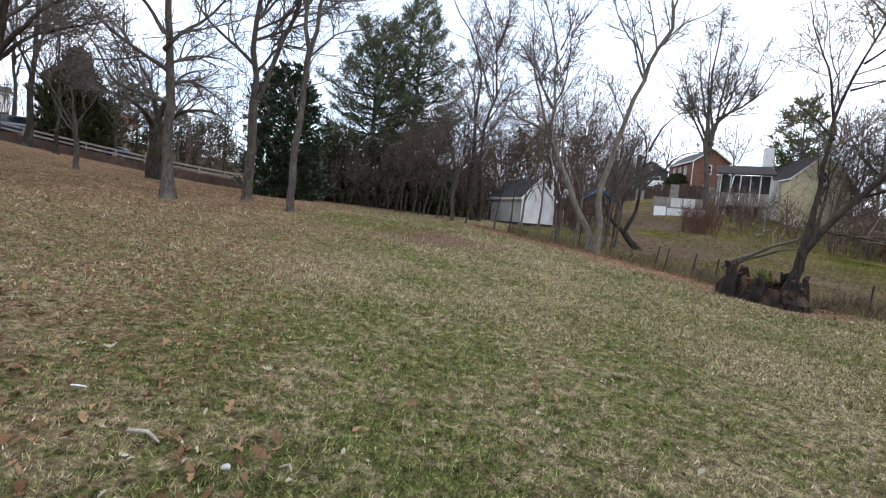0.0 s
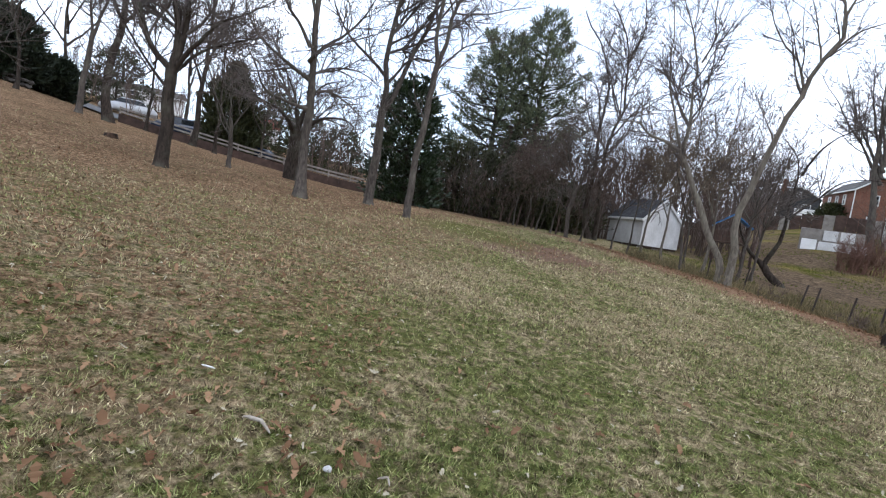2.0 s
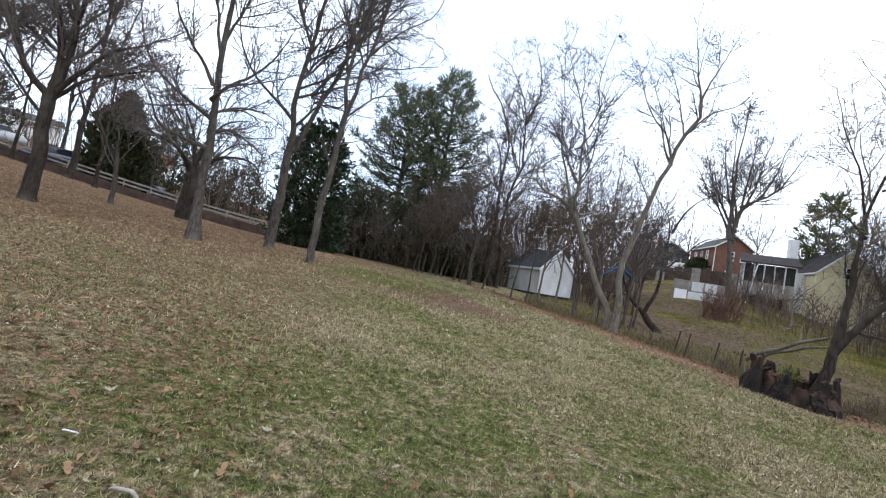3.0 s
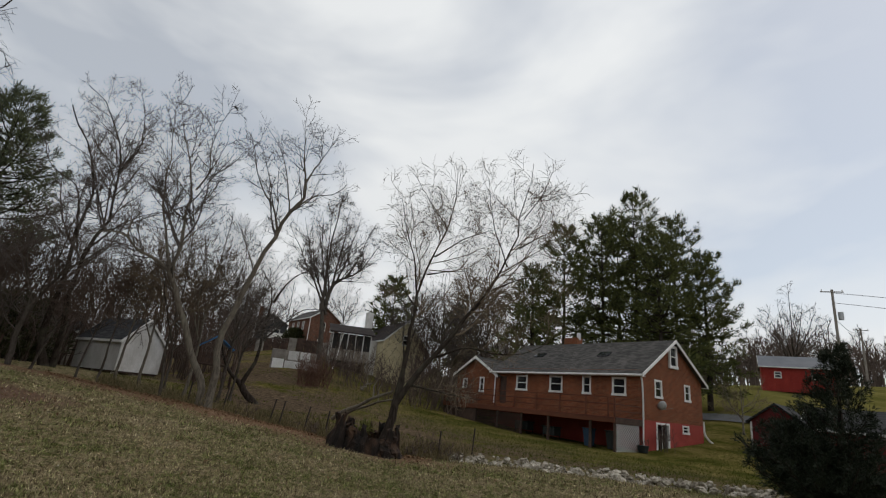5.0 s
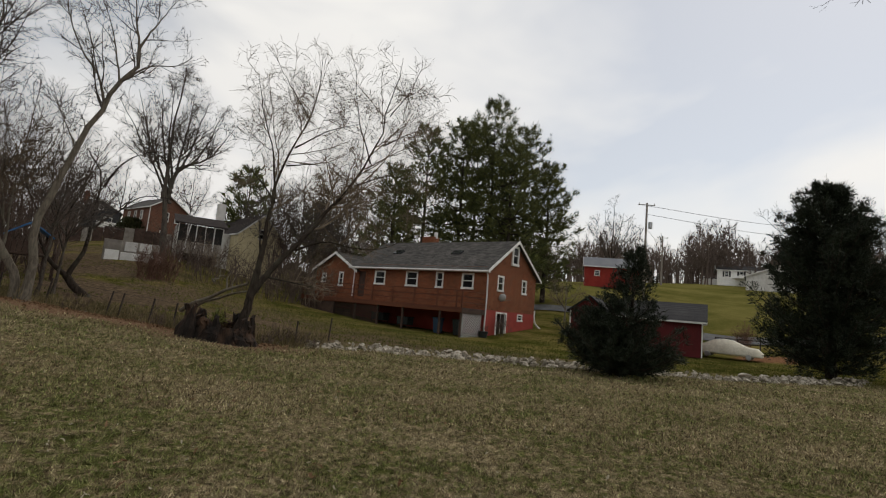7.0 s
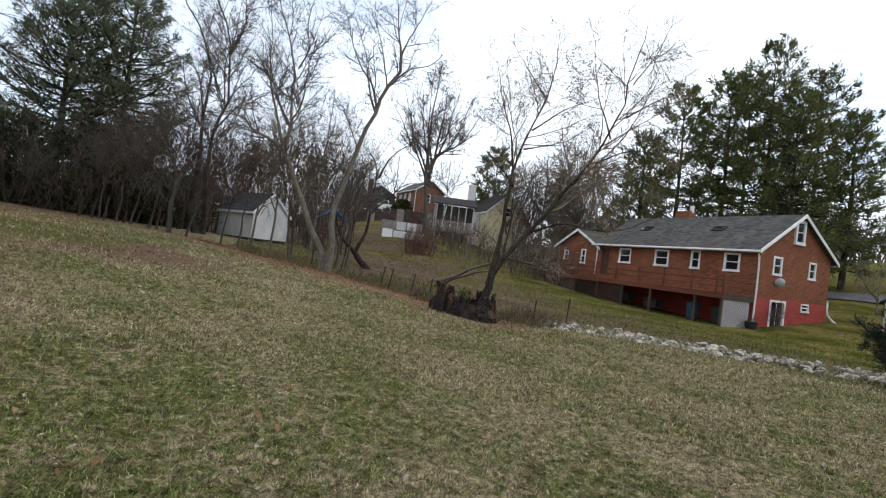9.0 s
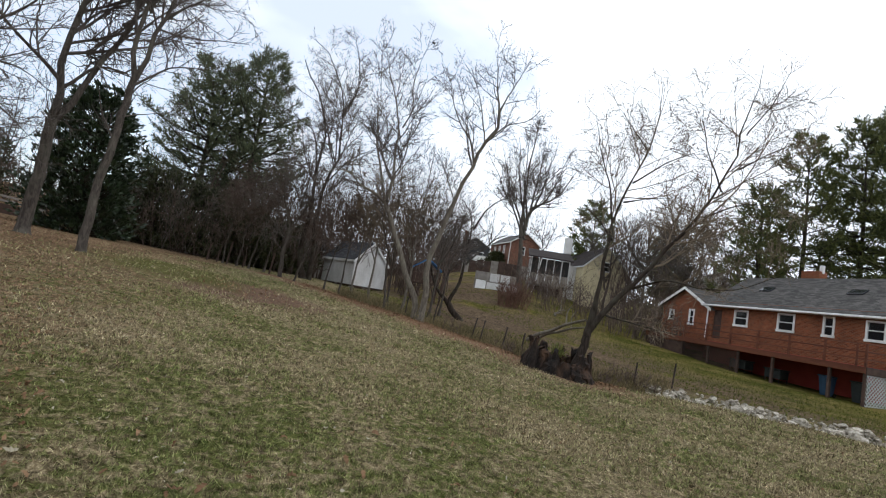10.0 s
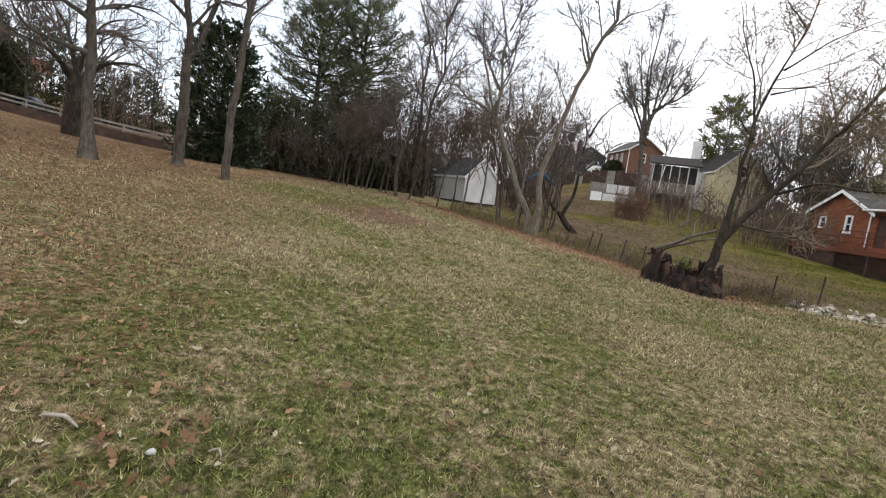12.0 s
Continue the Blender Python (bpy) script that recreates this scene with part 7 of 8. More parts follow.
base_f = np.array([list(q.vertices) for q in stone_kinds[2].polygons])
for k in range(1500):
    p = line[rg.integers(0, 200)]
    off = rg.normal() * 0.42
    x, y = p[0] * (1 + off / math.hypot(p[0], p[1])) + rg.uniform(-0.2, 0.2), p[1] * (1 + off / math.hypot(p[0], p[1])) + rg.uniform(-0.2, 0.2)
    turn = np.array(Euler(rg.uniform(0, 6, 3)).to_matrix())
    rubble_v.append((base_v * rg.uniform(0.7, 1.3, 3) * rg.uniform(0.06, 0.17)) @ turn + [x, y, gz(x, y) + 0.03 + max(0, 0.2 - abs(off) * 0.4) * rg.random()])
    rubble_f.append(base_f + top)
    top += len(base_v)
small = part_mesh("rubble", mesh_from("rubble", np.concatenate(rubble_v), [np.concatenate(rubble_f)], False), STONE)
tagged(small, "small pale stones filling the brook bank", "stones", kind="stuff")
for az, d in ((12.6, 22.6), (14.1, 21.8), (15.4, 21.4), (10.9, 23.6), (22, 20.2), (26, 19.5)):
    ob = new("field_stone", stone_kinds[int(az) % 8])
    tagged(ob, "pale field stone lying by the brook", "stone")
    ob.matrix_basis = Matrix.Translation(spot(az, d, 0.08)) @ Matrix.Diagonal((0.45, 0.35, 0.25, 1))

# ---------- things by the houses ----------
def by_house(p):
    return Matrix.Translation((30.05, 15.56, -0.3)) @ Matrix.Rotation(radians(-4.82), 4, "Z") @ Vector(p)


def wheelie_bin(p, material, label):
    q = by_house(p)
    ob = thing("wheelie_bin", label, "bin", (q.x, q.y, gz(q.x, q.y)), -4)
    bm = bmesh.new()
    bmesh.ops.create_cone(bm, cap_ends=True, segments=4, radius1=0.3, radius2=0.4, depth=0.95, matrix=Matrix.Translation((0, 0, 0.5)) @ Matrix.Rotation(radians(45), 4, "Z"))
    bmesh.ops.bevel(bm, geom=bm.edges[:], offset=0.03, segments=2, affect="EDGES")
    part("body", bm, material, ob)
    part("lid", box((-0.31, -0.31, 0.98), (0.31, 0.33, 1.05), 0.025), material, ob)
    rod("handle", (0.33, -0.22, 0.96), (0.33, 0.22, 0.96), 0.02, material, ob)
    for s in (-1, 1):
        rod("wheel", (0.24, s * 0.2, 0.1), (0.24, s * 0.26, 0.1), 0.1, RUBBER, ob, 12)


wheelie_bin((-2.0, 2.3, 0), BLUE_PLASTIC, "blue plastic wheelie bin under the deck")
wheelie_bin((-1.7, 0.9, 0), DARK_PLASTIC, "dark green wheelie bin under the deck")
for p, w in (((-1.6, 5.6, 0), 1.1), ((-1.5, 8.2, 0), 1.3)):
    q = by_house(p)
    ob = thing("patio_table", "covered dark patio table under the deck", "table", (q.x, q.y, gz(q.x, q.y)), -4)
    part("top", box((-0.4, -w / 2, 0.68), (0.4, w / 2, 0.76), 0.02), DARK_PLASTIC, ob)
    part("cover", box((-0.36, -w / 2 + 0.05, 0.2), (0.36, w / 2 - 0.05, 0.68), 0.04), DARK_PLASTIC, ob)
    for sx in (-0.3, 0.3):
        for sy in (-w / 2 + 0.1, w / 2 - 0.1):
            rod("leg", (sx, sy, 0), (sx, sy, 0.7), 0.03, BLACK_METAL, ob)
q = by_house((-0.7, -0.45, 0))
pot = thing("flower_pot", "dark round flower pot with dead stems", "pot", (q.x, q.y, gz(q.x, q.y)))
bm = bmesh.new()
bmesh.ops.create_cone(bm, cap_ends=True, segments=16, radius1=0.26, radius2=0.36, depth=0.4, matrix=Matrix.Translation((0, 0, 0.2)))
part("bowl", bm, DARK_PLASTIC, pot)
pv, pf = blades(np.array([[0, 0, 0.4]]), np.array([[0, 0, 1.0]]), rngf, 0.4, 0.03, 40, 0.6)
part_mesh("dead_stem_tuft", mesh_from("dead_stem_tuft", pv, [pf]), TWIG_BROWN, pot)
q = by_house((1.2, -0.7, 0))
brush("garden_shrub", "bare reddish climbing shrub beside the basement door", [Vector((q.x, q.y, gz(q.x, q.y)))], [1.9], 450, TWIG_BROWN, per=10, spread=0.25)


def car(name, label, at, turn, paint, cover=False, L=4.5, W=1.75, H=1.42):
    """A saloon car: lofted body, cabin, glass and wheels; or the same under a fitted canvas cover."""
    ob = thing(name, label, "car", at, turn)
    xs = np.linspace(0, 1, 15)
    hood = np.interp(xs, (0, 0.04, 0.12, 0.26, 0.42, 0.56, 0.76, 0.95, 1), (0.5, 0.66, 0.72, 0.96, 1.03, 1.0, 0.72, 0.66, 0.45)) * H if cover else np.interp(xs, (0, 0.05, 0.3, 0.75, 0.97, 1), (0.4, 0.56, 0.64, 0.66, 0.6, 0.42)) * H
    half = np.interp(xs, (0, 0.08, 0.5, 0.92, 1), (0.72, 0.95, 1, 0.95, 0.75)) * W / 2
    bm = bmesh.new()
    rings = []
    for f, h, w in zip(xs, hood, half):
        x = (f - 0.5) * L
        low = 0.36 if cover else 0.22
        prof = [(-w, low), (-w * 1.02, 0.5), (-w * 0.98, min(0.62 * H, h * 0.9)), (-w * (0.72 if h > 0.8 * H else 0.9), h), (0, h + 0.02), (w * (0.72 if h > 0.8 * H else 0.9), h), (w * 0.98, min(0.62 * H, h * 0.9)), (w * 1.02, 0.5), (w, low)]
        rings.append([bm.verts.new((x, y, z)) for y, z in prof])
    for a, b in zip(rings, rings[1:]):
        for i in range(8):
            bm.faces.new((a[i], a[i + 1], b[i + 1], b[i]))
        bm.faces.new((a[8], a[0], b[0], b[8]))
    bm.faces.new(rings[0])
    bm.faces.new(rings[-1][::-1])
    bmesh.ops.recalc_face_normals(bm, faces=bm.faces)
    part("cover" if cover else "body", bm, paint, ob, smooth=True)
    if not cover:
        for nm, mat, sc, z0, z1 in (("cabin", paint, 1.0, 0.62 * H, H), ("glass", GLASS, 1.012, 0.66 * H, 0.93 * H)):
            bm = bmesh.new()
            lo, hi = [], []
            for s in (-1, 1):
                for x0, x1 in ((-0.27, -0.14), (0.3, 0.2)):
                    k0, k1 = (z0 - 0.62 * H) / (0.38 * H), (z1 - 0.62 * H) / (0.38 * H)
                    lo.append(((x0 + (x1 - x0) * k0) * L * (sc if nm == "glass" else 1), s * W / 2 * (0.93 - 0.13 * k0) * sc, z0))
                    hi.append(((x0 + (x1 - x0) * k1) * L * (sc if nm == "glass" else 1), s * W / 2 * (0.93 - 0.13 * k1) * sc, z1))
            v = [bm.verts.new(p) for p in lo + hi]
            for f in ((0, 1, 5, 4), (2, 6, 7, 3), (0, 4, 6, 2), (1, 3, 7, 5), (4, 5, 7, 6), (0, 2, 3, 1)):
                bm.faces.new([v[i] for i in f])
            bmesh.ops.recalc_face_normals(bm, faces=bm.faces)
            part(nm, bm, mat, ob)
    for sx in (-0.31, 0.31):
        for sy in (-1, 1):
            tyre = rod("wheel", (sx * L, sy * (W / 2 - 0.2), 0.31), (sx * L, sy * (W / 2 - 0.01), 0.31), 0.31, RUBBER, ob, 18)
            bm = bmesh.new()
            bmesh.ops.create_cone(bm, cap_ends=True, segments=14, radius1=0.2, radius2=0.17, depth=0.04, matrix=Matrix.Translation((sx * L, sy * (W / 2 + 0.0), 0.31)) @ Matrix.Rotation(radians(90), 4, "X"))
            part("rim", bm, METAL, tyre)


cp = spot(87.7, 43.5)
car("covered_car", "car under a cream canvas cover beside the garage", (cp.x, cp.y, cp.z), -95, CANVAS, True, L=4.3)
for az, d, turn, mat, lab in ((-34.7, 44.5, 20, CAR_PAINT, "dark blue car parked behind the rail"), (-45.4, 55, 50, SILVER_PAINT, "pale car parked by the road"), (-40.9, 49, 50, CAR_PAINT, "dark blue pickup parked by the road")):
    p = spot(az, d, 0.12)
    car("parked_car", lab, (p.x, p.y, p.z), turn, mat)

# power poles and wires
def power_pole(az, d, top, label):
    foot = spot(az, d, -0.5)
    h = EYE + d * math.tan(radians(top)) - foot.z
    ob = thing("power_pole", label, "pole", foot)
    rod("pole", (0, 0, 0), (0.15, 0, h), 0.19, GREY_WOOD, ob, 10, 0.13)
    rod("cross_arm", (-0.5, 1.0, h - 0.3), (0.6, -1.0, h - 0.3), 0.07, GREY_WOOD, ob, 6)
    for s in (-0.9, 0.9):
        rod("insulator", (0.05 - s * 0.55, s, h - 0.25), (0.05 - s * 0.55, s, h - 0.02), 0.05, WHITE_PAINT, ob, 6)
    return ob, Vector((foot.x + 0.15, foot.y, foot.z + h))


p1, tip1 = power_pole(79.6, 73, 13.3, "grey wooden power pole on the slope")
rod("transformer", (0.4, -0.5, tip1.z - p1.location.z - 3.6), (0.4, -0.5, tip1.z - p1.location.z - 2.7), 0.28, METAL, p1, 12)
p2, tip2 = power_pole(81.3, 112, 9.8, "distant wooden power pole")
for za, zb, far_az in ((-0.4, 3.2, 99), (-1.6, 1.2, 99), (-3.6, -1.5, 82)):
    a = tip1 + Vector((0, 0, za))
    b = seen(99, 8.6 + zb * 0.5, 95) if far_az == 99 else tip2 + Vector((0, 0, -0.5))
    w = thing("power_line", "sagging black power line", "wire", a)
    e = b - a
    p = smooth_line([(0, 0, 0), tuple(e * 0.5 - Vector((0, 0, 0.8))), tuple(e)], 16)
    part_mesh("cable", tube_mesh("cable", [(p[None], np.full((1, 16), 0.03), 5)]), BLACK_METAL, w)
gate = thing("metal_gate", "dark tubular gate by the lane", "gate", spot(86.5, 48), -84)
for z in (0.5, 0.85, 1.2):
    rod("gate_bar", (0, 0, z), (3.2, 0, z), 0.035, BLACK_METAL, gate, 6)
for x in (0, 1.6, 3.2):
    rod("upright", (x, 0, 0), (x, 0, 1.25), 0.045, BLACK_METAL, gate, 6)

# playset
ps = thing("playset", "weathered wooden climbing frame with a blue tarpaulin roof", "playset", spot(16.0, 31), -14)
for x in (0, 1.5):
    for y in (0, 1.3):
        part("post", box((x - 0.05, y - 0.05, -0.2), (x + 0.05, y + 0.05, 2.3), 0.01), DARK_WOOD, ps)
part("platform", box((-0.1, -0.1, 1.1), (1.6, 1.4, 1.18), 0.01), DARK_WOOD, ps)
for k in range(8):
    part("side_board", box((-0.08 + k * 0.21, -0.09, 1.2), (0.08 + k * 0.21, -0.06, 1.75), 0.005), DARK_WOOD, ps)
part("canopy", prism([(-0.2, 2.05), (0.75, 2.75), (1.7, 2.05), (1.7, 2.0), (0.75, 2.68), (-0.2, 2.0)], (-0.1, 1.4)), BLUE_TARP, ps, "blue tarpaulin roof")
for s in (0, 0.55):
    part("ladder_rail", box((1.75 + s * 0, -0.5 + s, -0.1), (1.83, -0.42 + s, 1.3), 0.01), DARK_WOOD, ps)
for k in range(4):
    part("rung", box((1.74, -0.5, 0.2 + 0.3 * k), (1.84, 0.13, 0.26 + 0.3 * k), 0.008), DARK_WOOD, ps)

# small stumps on the slope
for az, d, r, h in ((-46.4, 23, 0.2, 0.16), (-56.3, 27.5, 0.26, 0.4)):
    st = thing("cut_stump", "low cut tree stump on the leafy slope", "stump", spot(az, d, -0.05))
    bm = bmesh.new()
    bmesh.ops.create_cone(bm, cap_ends=True, segments=18, radius1=r * 1.4, radius2=r, depth=h + 0.1, matrix=Matrix.Translation((0, 0, h / 2)))
    for v in bm.verts:
        v.co += Vector((math.sin(v.co.y * 23), math.cos(v.co.x * 19), math.sin(v.co.x * 17) * 0.5)) * 0.03
    part("stump_wood", bm, ROTTEN, st)
# low stone wall below the hilltop house
DARK_STONE = mottled("dark_wall_stone", [(0.03, 0.026, 0.022), (0.09, 0.08, 0.07)], 4.5, 0.9, 18, 0.5, 0.02)
dark_kinds = []
for me in stone_kinds:
    dark_kinds.append(me.copy())
    dark_kinds[-1].materials[0] = DARK_STONE
hw = thing("stone_terrace_wall", "low dark stone terrace wall on the hill", "wall")
rs = random.Random(77)
for k in range(70):
    az = -70 + k * 0.25
    d = 42.5 + rs.uniform(-0.1, 0.1)
    for row in range(2):
        s = rs.uniform(0.35, 0.5)
        ob = new("stone", dark_kinds[(k + row) % 8])
        ob.parent = hw
        ob.matrix_basis = Matrix.Translation(spot(az + row * 0.12, d, 0.15 + row * 0.3)) @ Matrix.Rotation(rs.uniform(0, 6), 4, "Z") @ Matrix.Diagonal((s, s, s * 0.9, 1))

# small quadcopter hovering over the trees
dr = thing("quadcopter", "small dark quadcopter hovering over the trees", "drone", seen(13.6, 27.6, 24), 20)
part("body", box((-0.07, -0.05, -0.03), (0.09, 0.05, 0.03), 0.015), DARK_PLASTIC, dr)
for sx in (-1, 1):
    for sy in (-1, 1):
        rod("arm", (sx * 0.05, sy * 0.03, 0), (sx * 0.13, sy * 0.13, 0.02), 0.012, DARK_PLASTIC, dr, 6)
        rod("rotor", (sx * 0.06, sy * 0.16, 0.04), (sx * 0.2, sy * 0.1, 0.04), 0.008, DARK_PLASTIC, dr, 4)


# ---------- lawn cover ----------
def near_points(rng, count, r0, r1, a0=-72, a1=112, power=1.0):
    r = r0 + (r1 - r0) * rng.random(count) ** power
    a = np.radians(rng.uniform(a0, a1, count))
    return r * np.sin(a), r * np.cos(a)


def grass():
    """Short dormant turf: straw-coloured and green blades in patches."""
    rng = np.random.default_rng(3)
    pos = []
    for tufts, each, r0, r1, wide in ((30000, 11, 1.7, 6.5, 0.024), (26000, 8, 6.5, 12, 0.035), (24000, 7, 12, 25, 0.07)):
        cx, cy = near_points(rng, tufts, r0, r1)
        comb = rng.normal(size=(tufts, 2)) * 0.7
        x = np.repeat(cx, each) + rng.normal(size=tufts * each) * wide
        y = np.repeat(cy, each) + rng.normal(size=tufts * each) * wide
        comb = np.repeat(comb, each, 0)
        litter = np.maximum(np.clip((-0.62 * x + 0.5 * y + 3 - 10.5) / 5.5, 0, 0.92) * np.clip((-x - 1) / 4.5, 0, 1), 0.6 * np.clip((-x - 0.4) / 3.0, 0, 1))
        keep = (bank_distance(x, y) < np.where(x < 10, -2.1, -0.6) + rng.normal(size=len(x)) * 0.3) & (rng.random(len(x)) > litter) & ((np.hypot(x + 0.4, y - 15.8) > 1.7) | (rng.random(len(x)) > 0.85))
        pos.append((x[keep], y[keep], np.full(keep.sum(), r1), comb[keep, 0], comb[keep, 1]))
    x, y, far, lean_x, lean_y = (np.concatenate(c) for c in zip(*pos))
    z = ground_z(x, y) + relief(x, y) - 0.012
    n = len(x)
    L = rng.uniform(0.03, 0.075, n) * np.where(far > 15, 1.6, np.where(far > 8, 1.25, 1.0))
    w = rng.uniform(0.003, 0.0058, n) * np.where(far > 15, 2.6, np.where(far > 8, 1.6, 1.0))
    lean = rng.normal(size=(n, 3)) * [0.5, 0.5, 0.22] + np.stack([lean_x, lean_y, np.where(far > 8, 1.1, 0.75)], 1)
    lean /= np.linalg.norm(lean, axis=1, keepdims=True)
    side = np.cross(lean, rng.normal(size=(n, 3)))
    side /= np.linalg.norm(side, axis=1, keepdims=True)
    p = np.stack([x, y, z], 1)
    v = np.stack([p - side * w[:, None], p + side * w[:, None], p + lean * L[:, None]], 1).reshape(-1, 3)
    return mesh_from("grass_blades", v, [np.arange(n * 3).reshape(-1, 3)])


def blade_mat():
    m, nt, bsdf, tc = surface("turf_blades")
    vec = tc.outputs["Object"]
    isle = nt.nodes.new("ShaderNodeNewGeometry").outputs["Random Per Island"]
    sep = nt.nodes.new("ShaderNodeSeparateXYZ")
    nt.links.new(vec, sep.inputs[0])
    patch = noise_node(nt, vec, 0.55, 6.0, 0.62)
    tuft = noise_node(nt, vec, 7.5, 6.0, 0.7)
    share = math_node(nt, "ADD", math_node(nt, "MULTIPLY", patch, 0.55), math_node(nt, "MULTIPLY", tuft, 0.95))
    share = math_node(nt, "ADD", share, math_node(nt, "MULTIPLY", math_node(nt, "SUBTRACT", isle, 0.5), 0.3))
    share = math_node(nt, "ADD", share, map_node(nt, spread_node(nt, vec, (-0.7, 4.0, 0)), 0.5, 5.0, 0.07, -0.01))
    straw = ramp_node(nt, isle, [(0.0, (0.05, 0.036, 0.018)), (0.35, (0.19, 0.146, 0.084)), (0.7, (0.36, 0.29, 0.175)), (1.0, (0.66, 0.56, 0.38))])
    green = ramp_node(nt, isle, [(0.0, (0.022, 0.03, 0.008)), (0.45, (0.08, 0.1, 0.028)), (0.8, (0.16, 0.185, 0.06)), (1.0, (0.34, 0.32, 0.15))])
    col = mix_node(nt, map_node(nt, share, 0.72, 0.87), straw, green)
    col = mix_node(nt, 1.0, col, ramp_node(nt, noise_node(nt, vec, 12.0, 6.0, 0.8), [(0.37, (0.4, 0.4, 0.4)), (0.63, (1.95, 1.95, 1.95))]), "MULTIPLY")
    nt.links.new(col, bsdf.inputs["Base Color"])
    bsdf.inputs["Roughness"].default_value = 0.8
    bsdf.inputs["Specular IOR Level"].default_value = 0.1
    return m


tagged(part_mesh("grass_blades", grass(), blade_mat()), "short dormant turf of straw and green blades", "grass", kind="stuff")


def far_turf():
    """Coarser grass beyond the brook."""
    rng = np.random.default_rng(6)
    x, y = near_points(rng, 60000, 18, 42, 8, 108, 0.8)
    thin = np.array([noise.noise((px * 0.28, py * 0.28, 1.0)) for px, py in zip(x, y)]) > 0.02
    keep = (bank_distance(x, y) > 0.5) & ~(thin & (x < 16)) & ~((x > 26.6) & (y < 34) & (y > 13)) & (np.hypot(x - 3.3, y - 27) > 2)
    x, y = x[keep], y[keep]
    p = np.stack([x, y, ground_z(x, y) + relief(x, y) - 0.01], 1)
    n = len(p)
    lean = rng.normal(size=(n, 3)) * [0.6, 0.6, 0.2] + [0, 0, 0.8]
    lean /= np.linalg.norm(lean, axis=1, keepdims=True)
    side = np.cross(lean, rng.normal(size=(n, 3)))
    side /= np.linalg.norm(side, axis=1, keepdims=True)
    L, w = rng.uniform(0.05, 0.16, n)[:, None], rng.uniform(0.008, 0.02, n)[:, None]
    v = np.stack([p - side * w, p + side * w, p + lean * L], 1).reshape(-1, 3)
    return mesh_from("back_yard_grass", v, [np.arange(n * 3).reshape(-1, 3)])


tagged(part_mesh("back_yard_grass", far_turf(), foliage_mat("back_yard_blades", (0.028, 0.042, 0.007), (0.155, 0.16, 0.036), rough=0.9, scale=0.5, spec=0.1)), "coarse green grass beyond the brook", "grass", kind="stuff")


LEAF_T = np.array([0, 0.2, 0.3, 0.48, 0.58, 0.8, 1.0, 0.8, 0.58, 0.48, 0.3, 0.2])
LEAF_U = np.array([0.05, 0.75, 0.4, 1.0, 0.5, 0.65, 0.0, -0.65, -0.5, -1.0, -0.4, -0.75])


def leaf_verts(rng, x, y, size, lift):
    """Curled dead leaves: lobed outlines folded along the midrib, rolled and tipped."""
    n = len(x)
    z = ground_z(x, y) + relief(x, y) + lift
    a = rng.uniform(0, 6.283, n)
    s = size * rng.uniform(0.6, 1.4, n)
    wide = rng.uniform(0.2, 0.42, n)
    t, u = LEAF_T, LEAF_U + rng.uniform(-0.12, 0.12, (n, 12))
    fold, roll = rng.uniform(0.3, 1.3, n)[:, None], rng.uniform(-1.2, 1.8, n)[:, None]
    lx = (t - 0.5)[None, :] * s[:, None]
    ly = u * np.cos(fold * 0.8) * (wide * s)[:, None]
    lz = np.abs(u) * np.sin(fold * 0.8) * (wide * s)[:, None] + ((t - 0.5) ** 2)[None, :] * roll * s[:, None]
    lz = lz + lx * rng.normal(size=n)[:, None] * 0.3 + ly * rng.normal(size=n)[:, None] * 0.3
    lz -= lz.min(axis=1, keepdims=True)
    c, d = np.cos(a)[:, None], np.sin(a)[:, None]
    return np.stack([x[:, None] + lx * c - ly * d, y[:, None] + lx * d + ly * c, z[:, None] + lz], 2).reshape(-1, 3)


def leaf_faces(n):
    b = (np.arange(n) * 12)[:, None]
    return np.concatenate([b + [1, 2, 10, 11], b + [2, 3, 9, 10], b + [3, 4, 8, 9], b + [4, 5, 7, 8]]), np.concatenate([b + [0, 1, 11], b + [5, 6, 7]])


rng = np.random.default_rng(12)
x1, y1 = near_points(rng, 420, 2.0, 14, -75, 60)
x2, y2 = near_points(rng, 9000, 7, 32, -75, -18, 0.8)
x4, y4 = near_points(rng, 2600, 1.9, 12, -75, -16, 0.8)
t = rng.random(9000) ** 1.3
k = np.minimum((t * (len(BANK) - 1)).astype(int), len(BANK) - 2)
f = (t * (len(BANK) - 1) - k)[:, None]
bk = np.array(BANK)
pb = bk[k] * (1 - f) + bk[k + 1] * f
pb = pb * (1 + rng.normal(size=(len(pb), 1)) * 0.035 - 0.045)
pb = pb[t < 0.5]
x5, y5 = rng.normal(size=300) * 1.0 - 0.4, rng.normal(size=300) * 1.0 + 15.8
pb = np.concatenate([pb, np.stack([x5, y5], 1)])
lx, ly = np.concatenate([x1, x2, x4, pb[:, 0]]), np.concatenate([y1, y2, y4, pb[:, 1]])
DEAD = foliage_mat("dead_leaves", (0.08, 0.038, 0.018), (0.31, 0.19, 0.108), rough=0.8, scale=3.0, spec=0.1, through=0.1)
PALE_LEAF = foliage_mat("bleached_leaves", (0.237, 0.204, 0.136), (0.443, 0.4, 0.306), rough=0.8, scale=3.0, spec=0.1, through=0.1)
tagged(part_mesh("leaf_litter", mesh_from("leaf_litter", leaf_verts(rng, lx, ly, np.where((lx < -2) & (np.hypot(lx, ly) > 8), 0.055, np.where(np.hypot(lx, ly) > 8, 0.075, 0.07)), 0.012), leaf_faces(len(lx))), DEAD), "scattered brown dead leaves on the lawn", "leaves", kind="stuff")
x3, y3 = near_points(rng, 2300, 1.8, 17, -72, 90, 0.75)
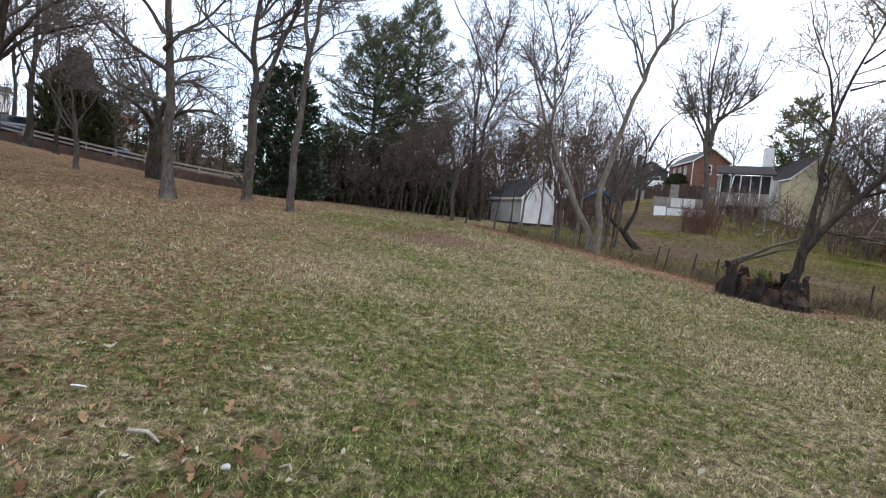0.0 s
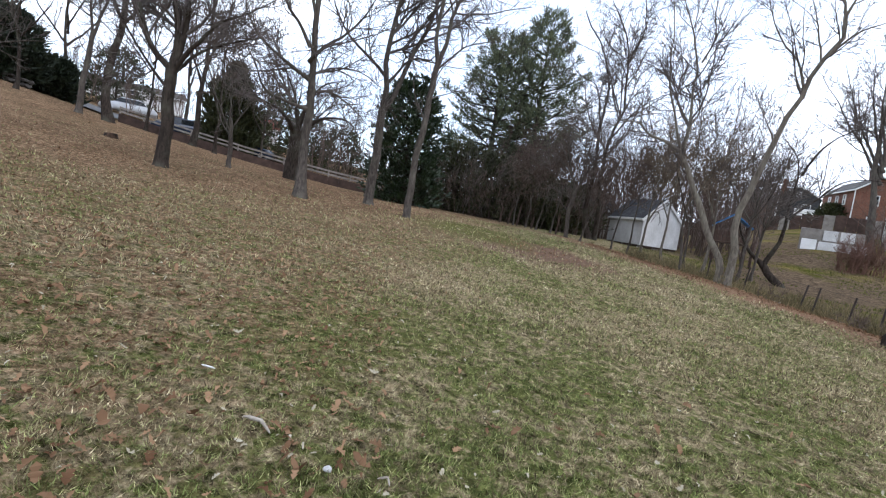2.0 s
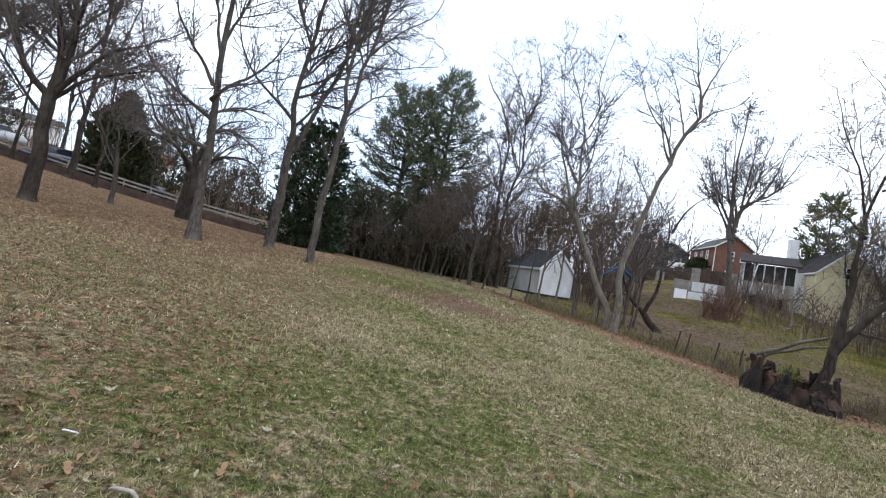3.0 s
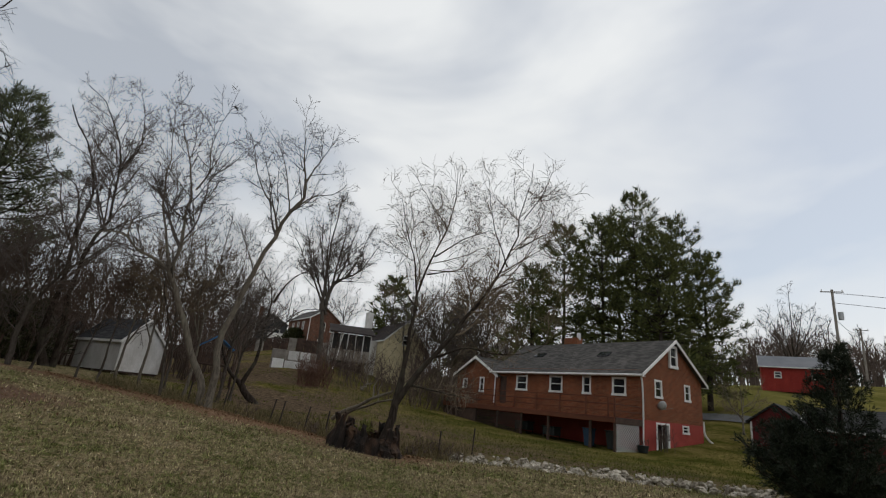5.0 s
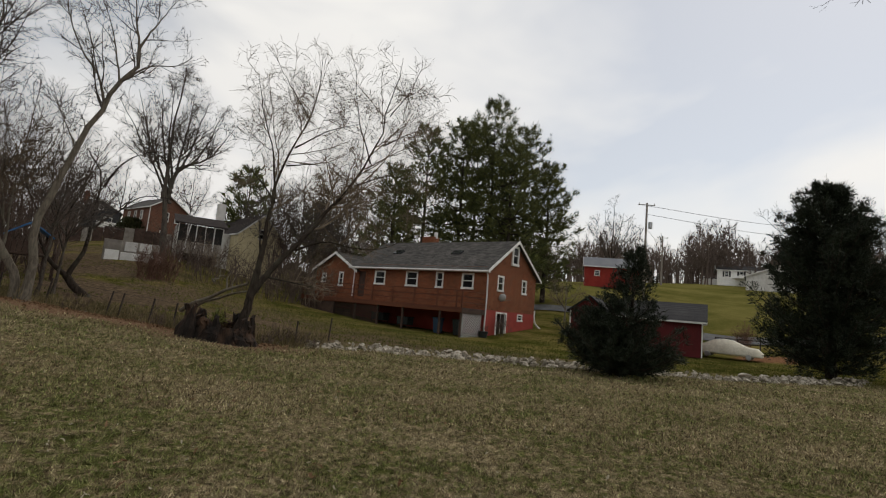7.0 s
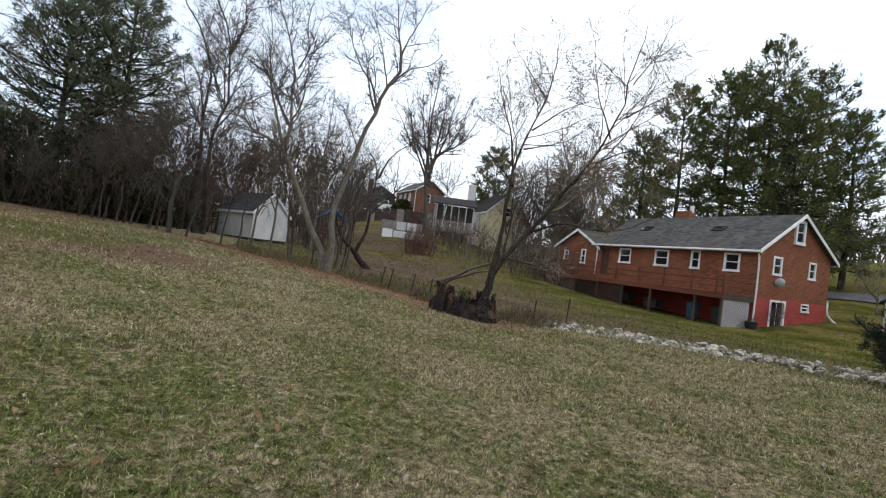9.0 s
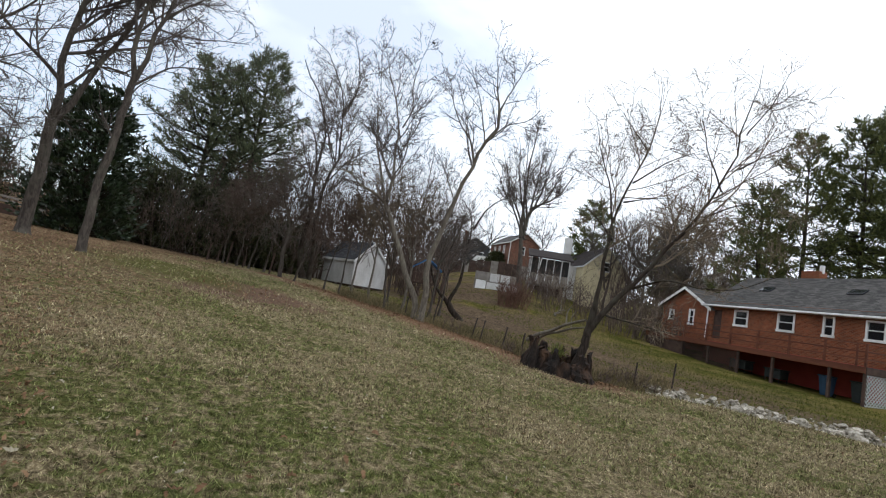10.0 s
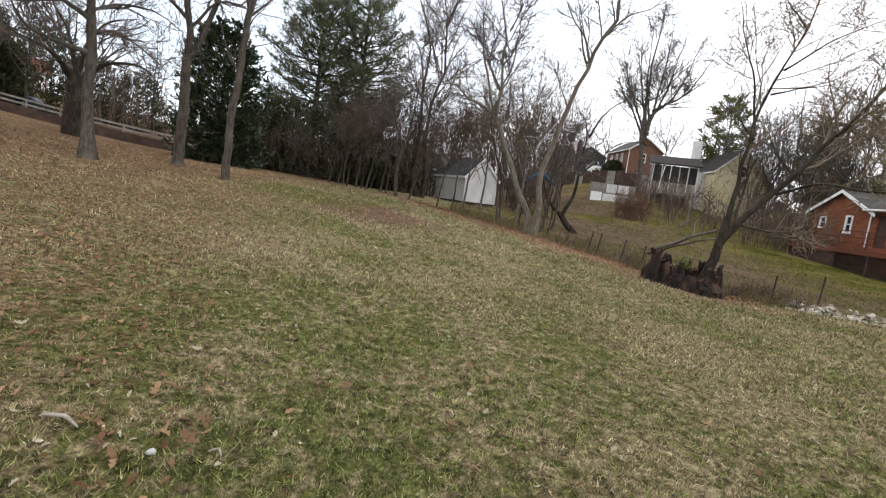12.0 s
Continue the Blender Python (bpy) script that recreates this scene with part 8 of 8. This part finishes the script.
tagged(part_mesh("bleached_litter", mesh_from("bleached_litter", leaf_verts(rng, x3, y3, 0.038, 0.01), leaf_faces(len(x3))), PALE_LEAF), "scattered bleached pale leaves on the lawn", "leaves", kind="stuff")


# leaves, sticks and bits that lie in plain view
def lying_leaf(p, size, mat, label, turn, seed):
    rl = np.random.default_rng(seed)
    v = leaf_verts(rl, np.array([0.0]), np.array([0.0]), size * 0.8, 0.0)
    v[:, 2] -= v[:, 2].min()
    ob = part_mesh("fallen_leaf", mesh_from("fallen_leaf", v, leaf_faces(1)), mat)
    ob.matrix_basis = Matrix.Translation((p[0], p[1], gz(*p) + relief([p[0]], [p[1]])[0] + 0.03)) @ Matrix.Rotation(turn, 4, "Z")
    tagged(ob, label, "leaf")


BROWN_AT = ((-2.02, 2.47), (-1.84, 2.6), (-1.86, 3.48), (-1.94, 3.52), (-0.8, 2.55), (-0.85, 2.68), (-1.12, 2.46), (-0.22, 3.61), (-0.06, 3.62), (0.69, 3.21), (1.77, 3.62), (2.04, 4.14),
            (-2.13, 2.24), (-2.09, 2.46), (-3.38, 3.1), (-3.92, 3.46), (-3.42, 3.5), (-3.3, 3.64), (-1.87, 2.58), (-2.07, 1.82))
PALE_AT = ((-1.28, 4.0), (-1.56, 5.61), (-1.38, 3.14), (-1.46, 2.49), (-0.23, 3.9), (0.95, 5.25), (1.0, 3.47), (2.07, 4.78), (0.81, 3.12), (-1.83, 2.13), (1.89, 3.14), (-2.56, 3.98), (-2.85, 3.08), (-3.44, 2.47))
for n, p in enumerate(BROWN_AT):
    lying_leaf(p, 0.13 if n % 3 else 0.17, DEAD, "curled brown dead leaf lying on the lawn", n * 1.7, 600 + n)
for n, p in enumerate(PALE_AT):
    lying_leaf(p, 0.085 if n % 2 else 0.11, PALE_LEAF, "bleached pale leaf lying on the lawn", n * 2.3, 640 + n)


def lying_stick(a, b, r, mat, label):
    pa, pb = (Vector((*q, gz(*q) + relief([q[0]], [q[1]])[0] + 0.035)) for q in (a, b))
    rl = np.random.default_rng(9)
    p = smooth_line([(0, 0, 0), tuple((pb - pa) * 0.5 + Vector((0.01, 0.02, 0.012))), tuple(pb - pa)], 9) + rl.normal(size=(9, 3)) * 0.003
    ob = part_mesh("stick", tube_mesh("stick", [(p[None], (r * np.array([0.4, 0.9, 1.1, 1, 1, 0.9, 0.8, 0.7, 0.3]))[None], 7)]), mat)
    ob.location = pa
    tagged(ob, label, "stick")


PALE_WOOD = mottled("bleached_wood", [(0.17, 0.14, 0.11), (0.33, 0.29, 0.24)], 12.0, 0.9, 40, 0.4)
lying_stick((-1.65, 2.76), (-1.42, 2.68), 0.012, PALE_WOOD, "pale weathered stick lying on the lawn")
lying_stick((-0.72, 2.6), (-0.64, 2.56), 0.007, PALE_WOOD, "short pale stick lying on the lawn")
bm = bmesh.new()
bmesh.ops.create_icosphere(bm, subdivisions=2, radius=0.023)
for v in bm.verts:
    v.co = Vector((v.co.x * 1.15, v.co.y * 0.9, v.co.z * 0.8)) * (1 + 0.12 * math.sin(v.co.x * 130 + v.co.y * 90))
pebble = part("pebble", bm, mottled("pale_pebble", [(0.36, 0.35, 0.33), (0.5, 0.49, 0.47)], 20, 0.8, 60, 0.3), None)
pebble.location = (-0.99, 2.55, gz(-0.99, 2.55) + relief([-0.99], [2.55])[0] + 0.025)
tagged(pebble, "pale round pebble lying in the grass", "stone")
bm = prism([(-0.04, 0.0), (0.035, 0.01), (0.045, 0.05), (0.0, 0.075), (-0.045, 0.06)], (0, 0.008))
bmesh.ops.rotate(bm, verts=bm.verts, cent=(0, 0, 0), matrix=Matrix.Rotation(radians(60), 3, "X"))
scrap = part("paper_scrap", bm, WHITE_PAINT, None)
scrap.location = (-2.22, 3.2, gz(-2.22, 3.2) + relief([-2.22], [3.2])[0] + 0.03)
tagged(scrap, "crumpled white paper scrap on the lawn", "litter")
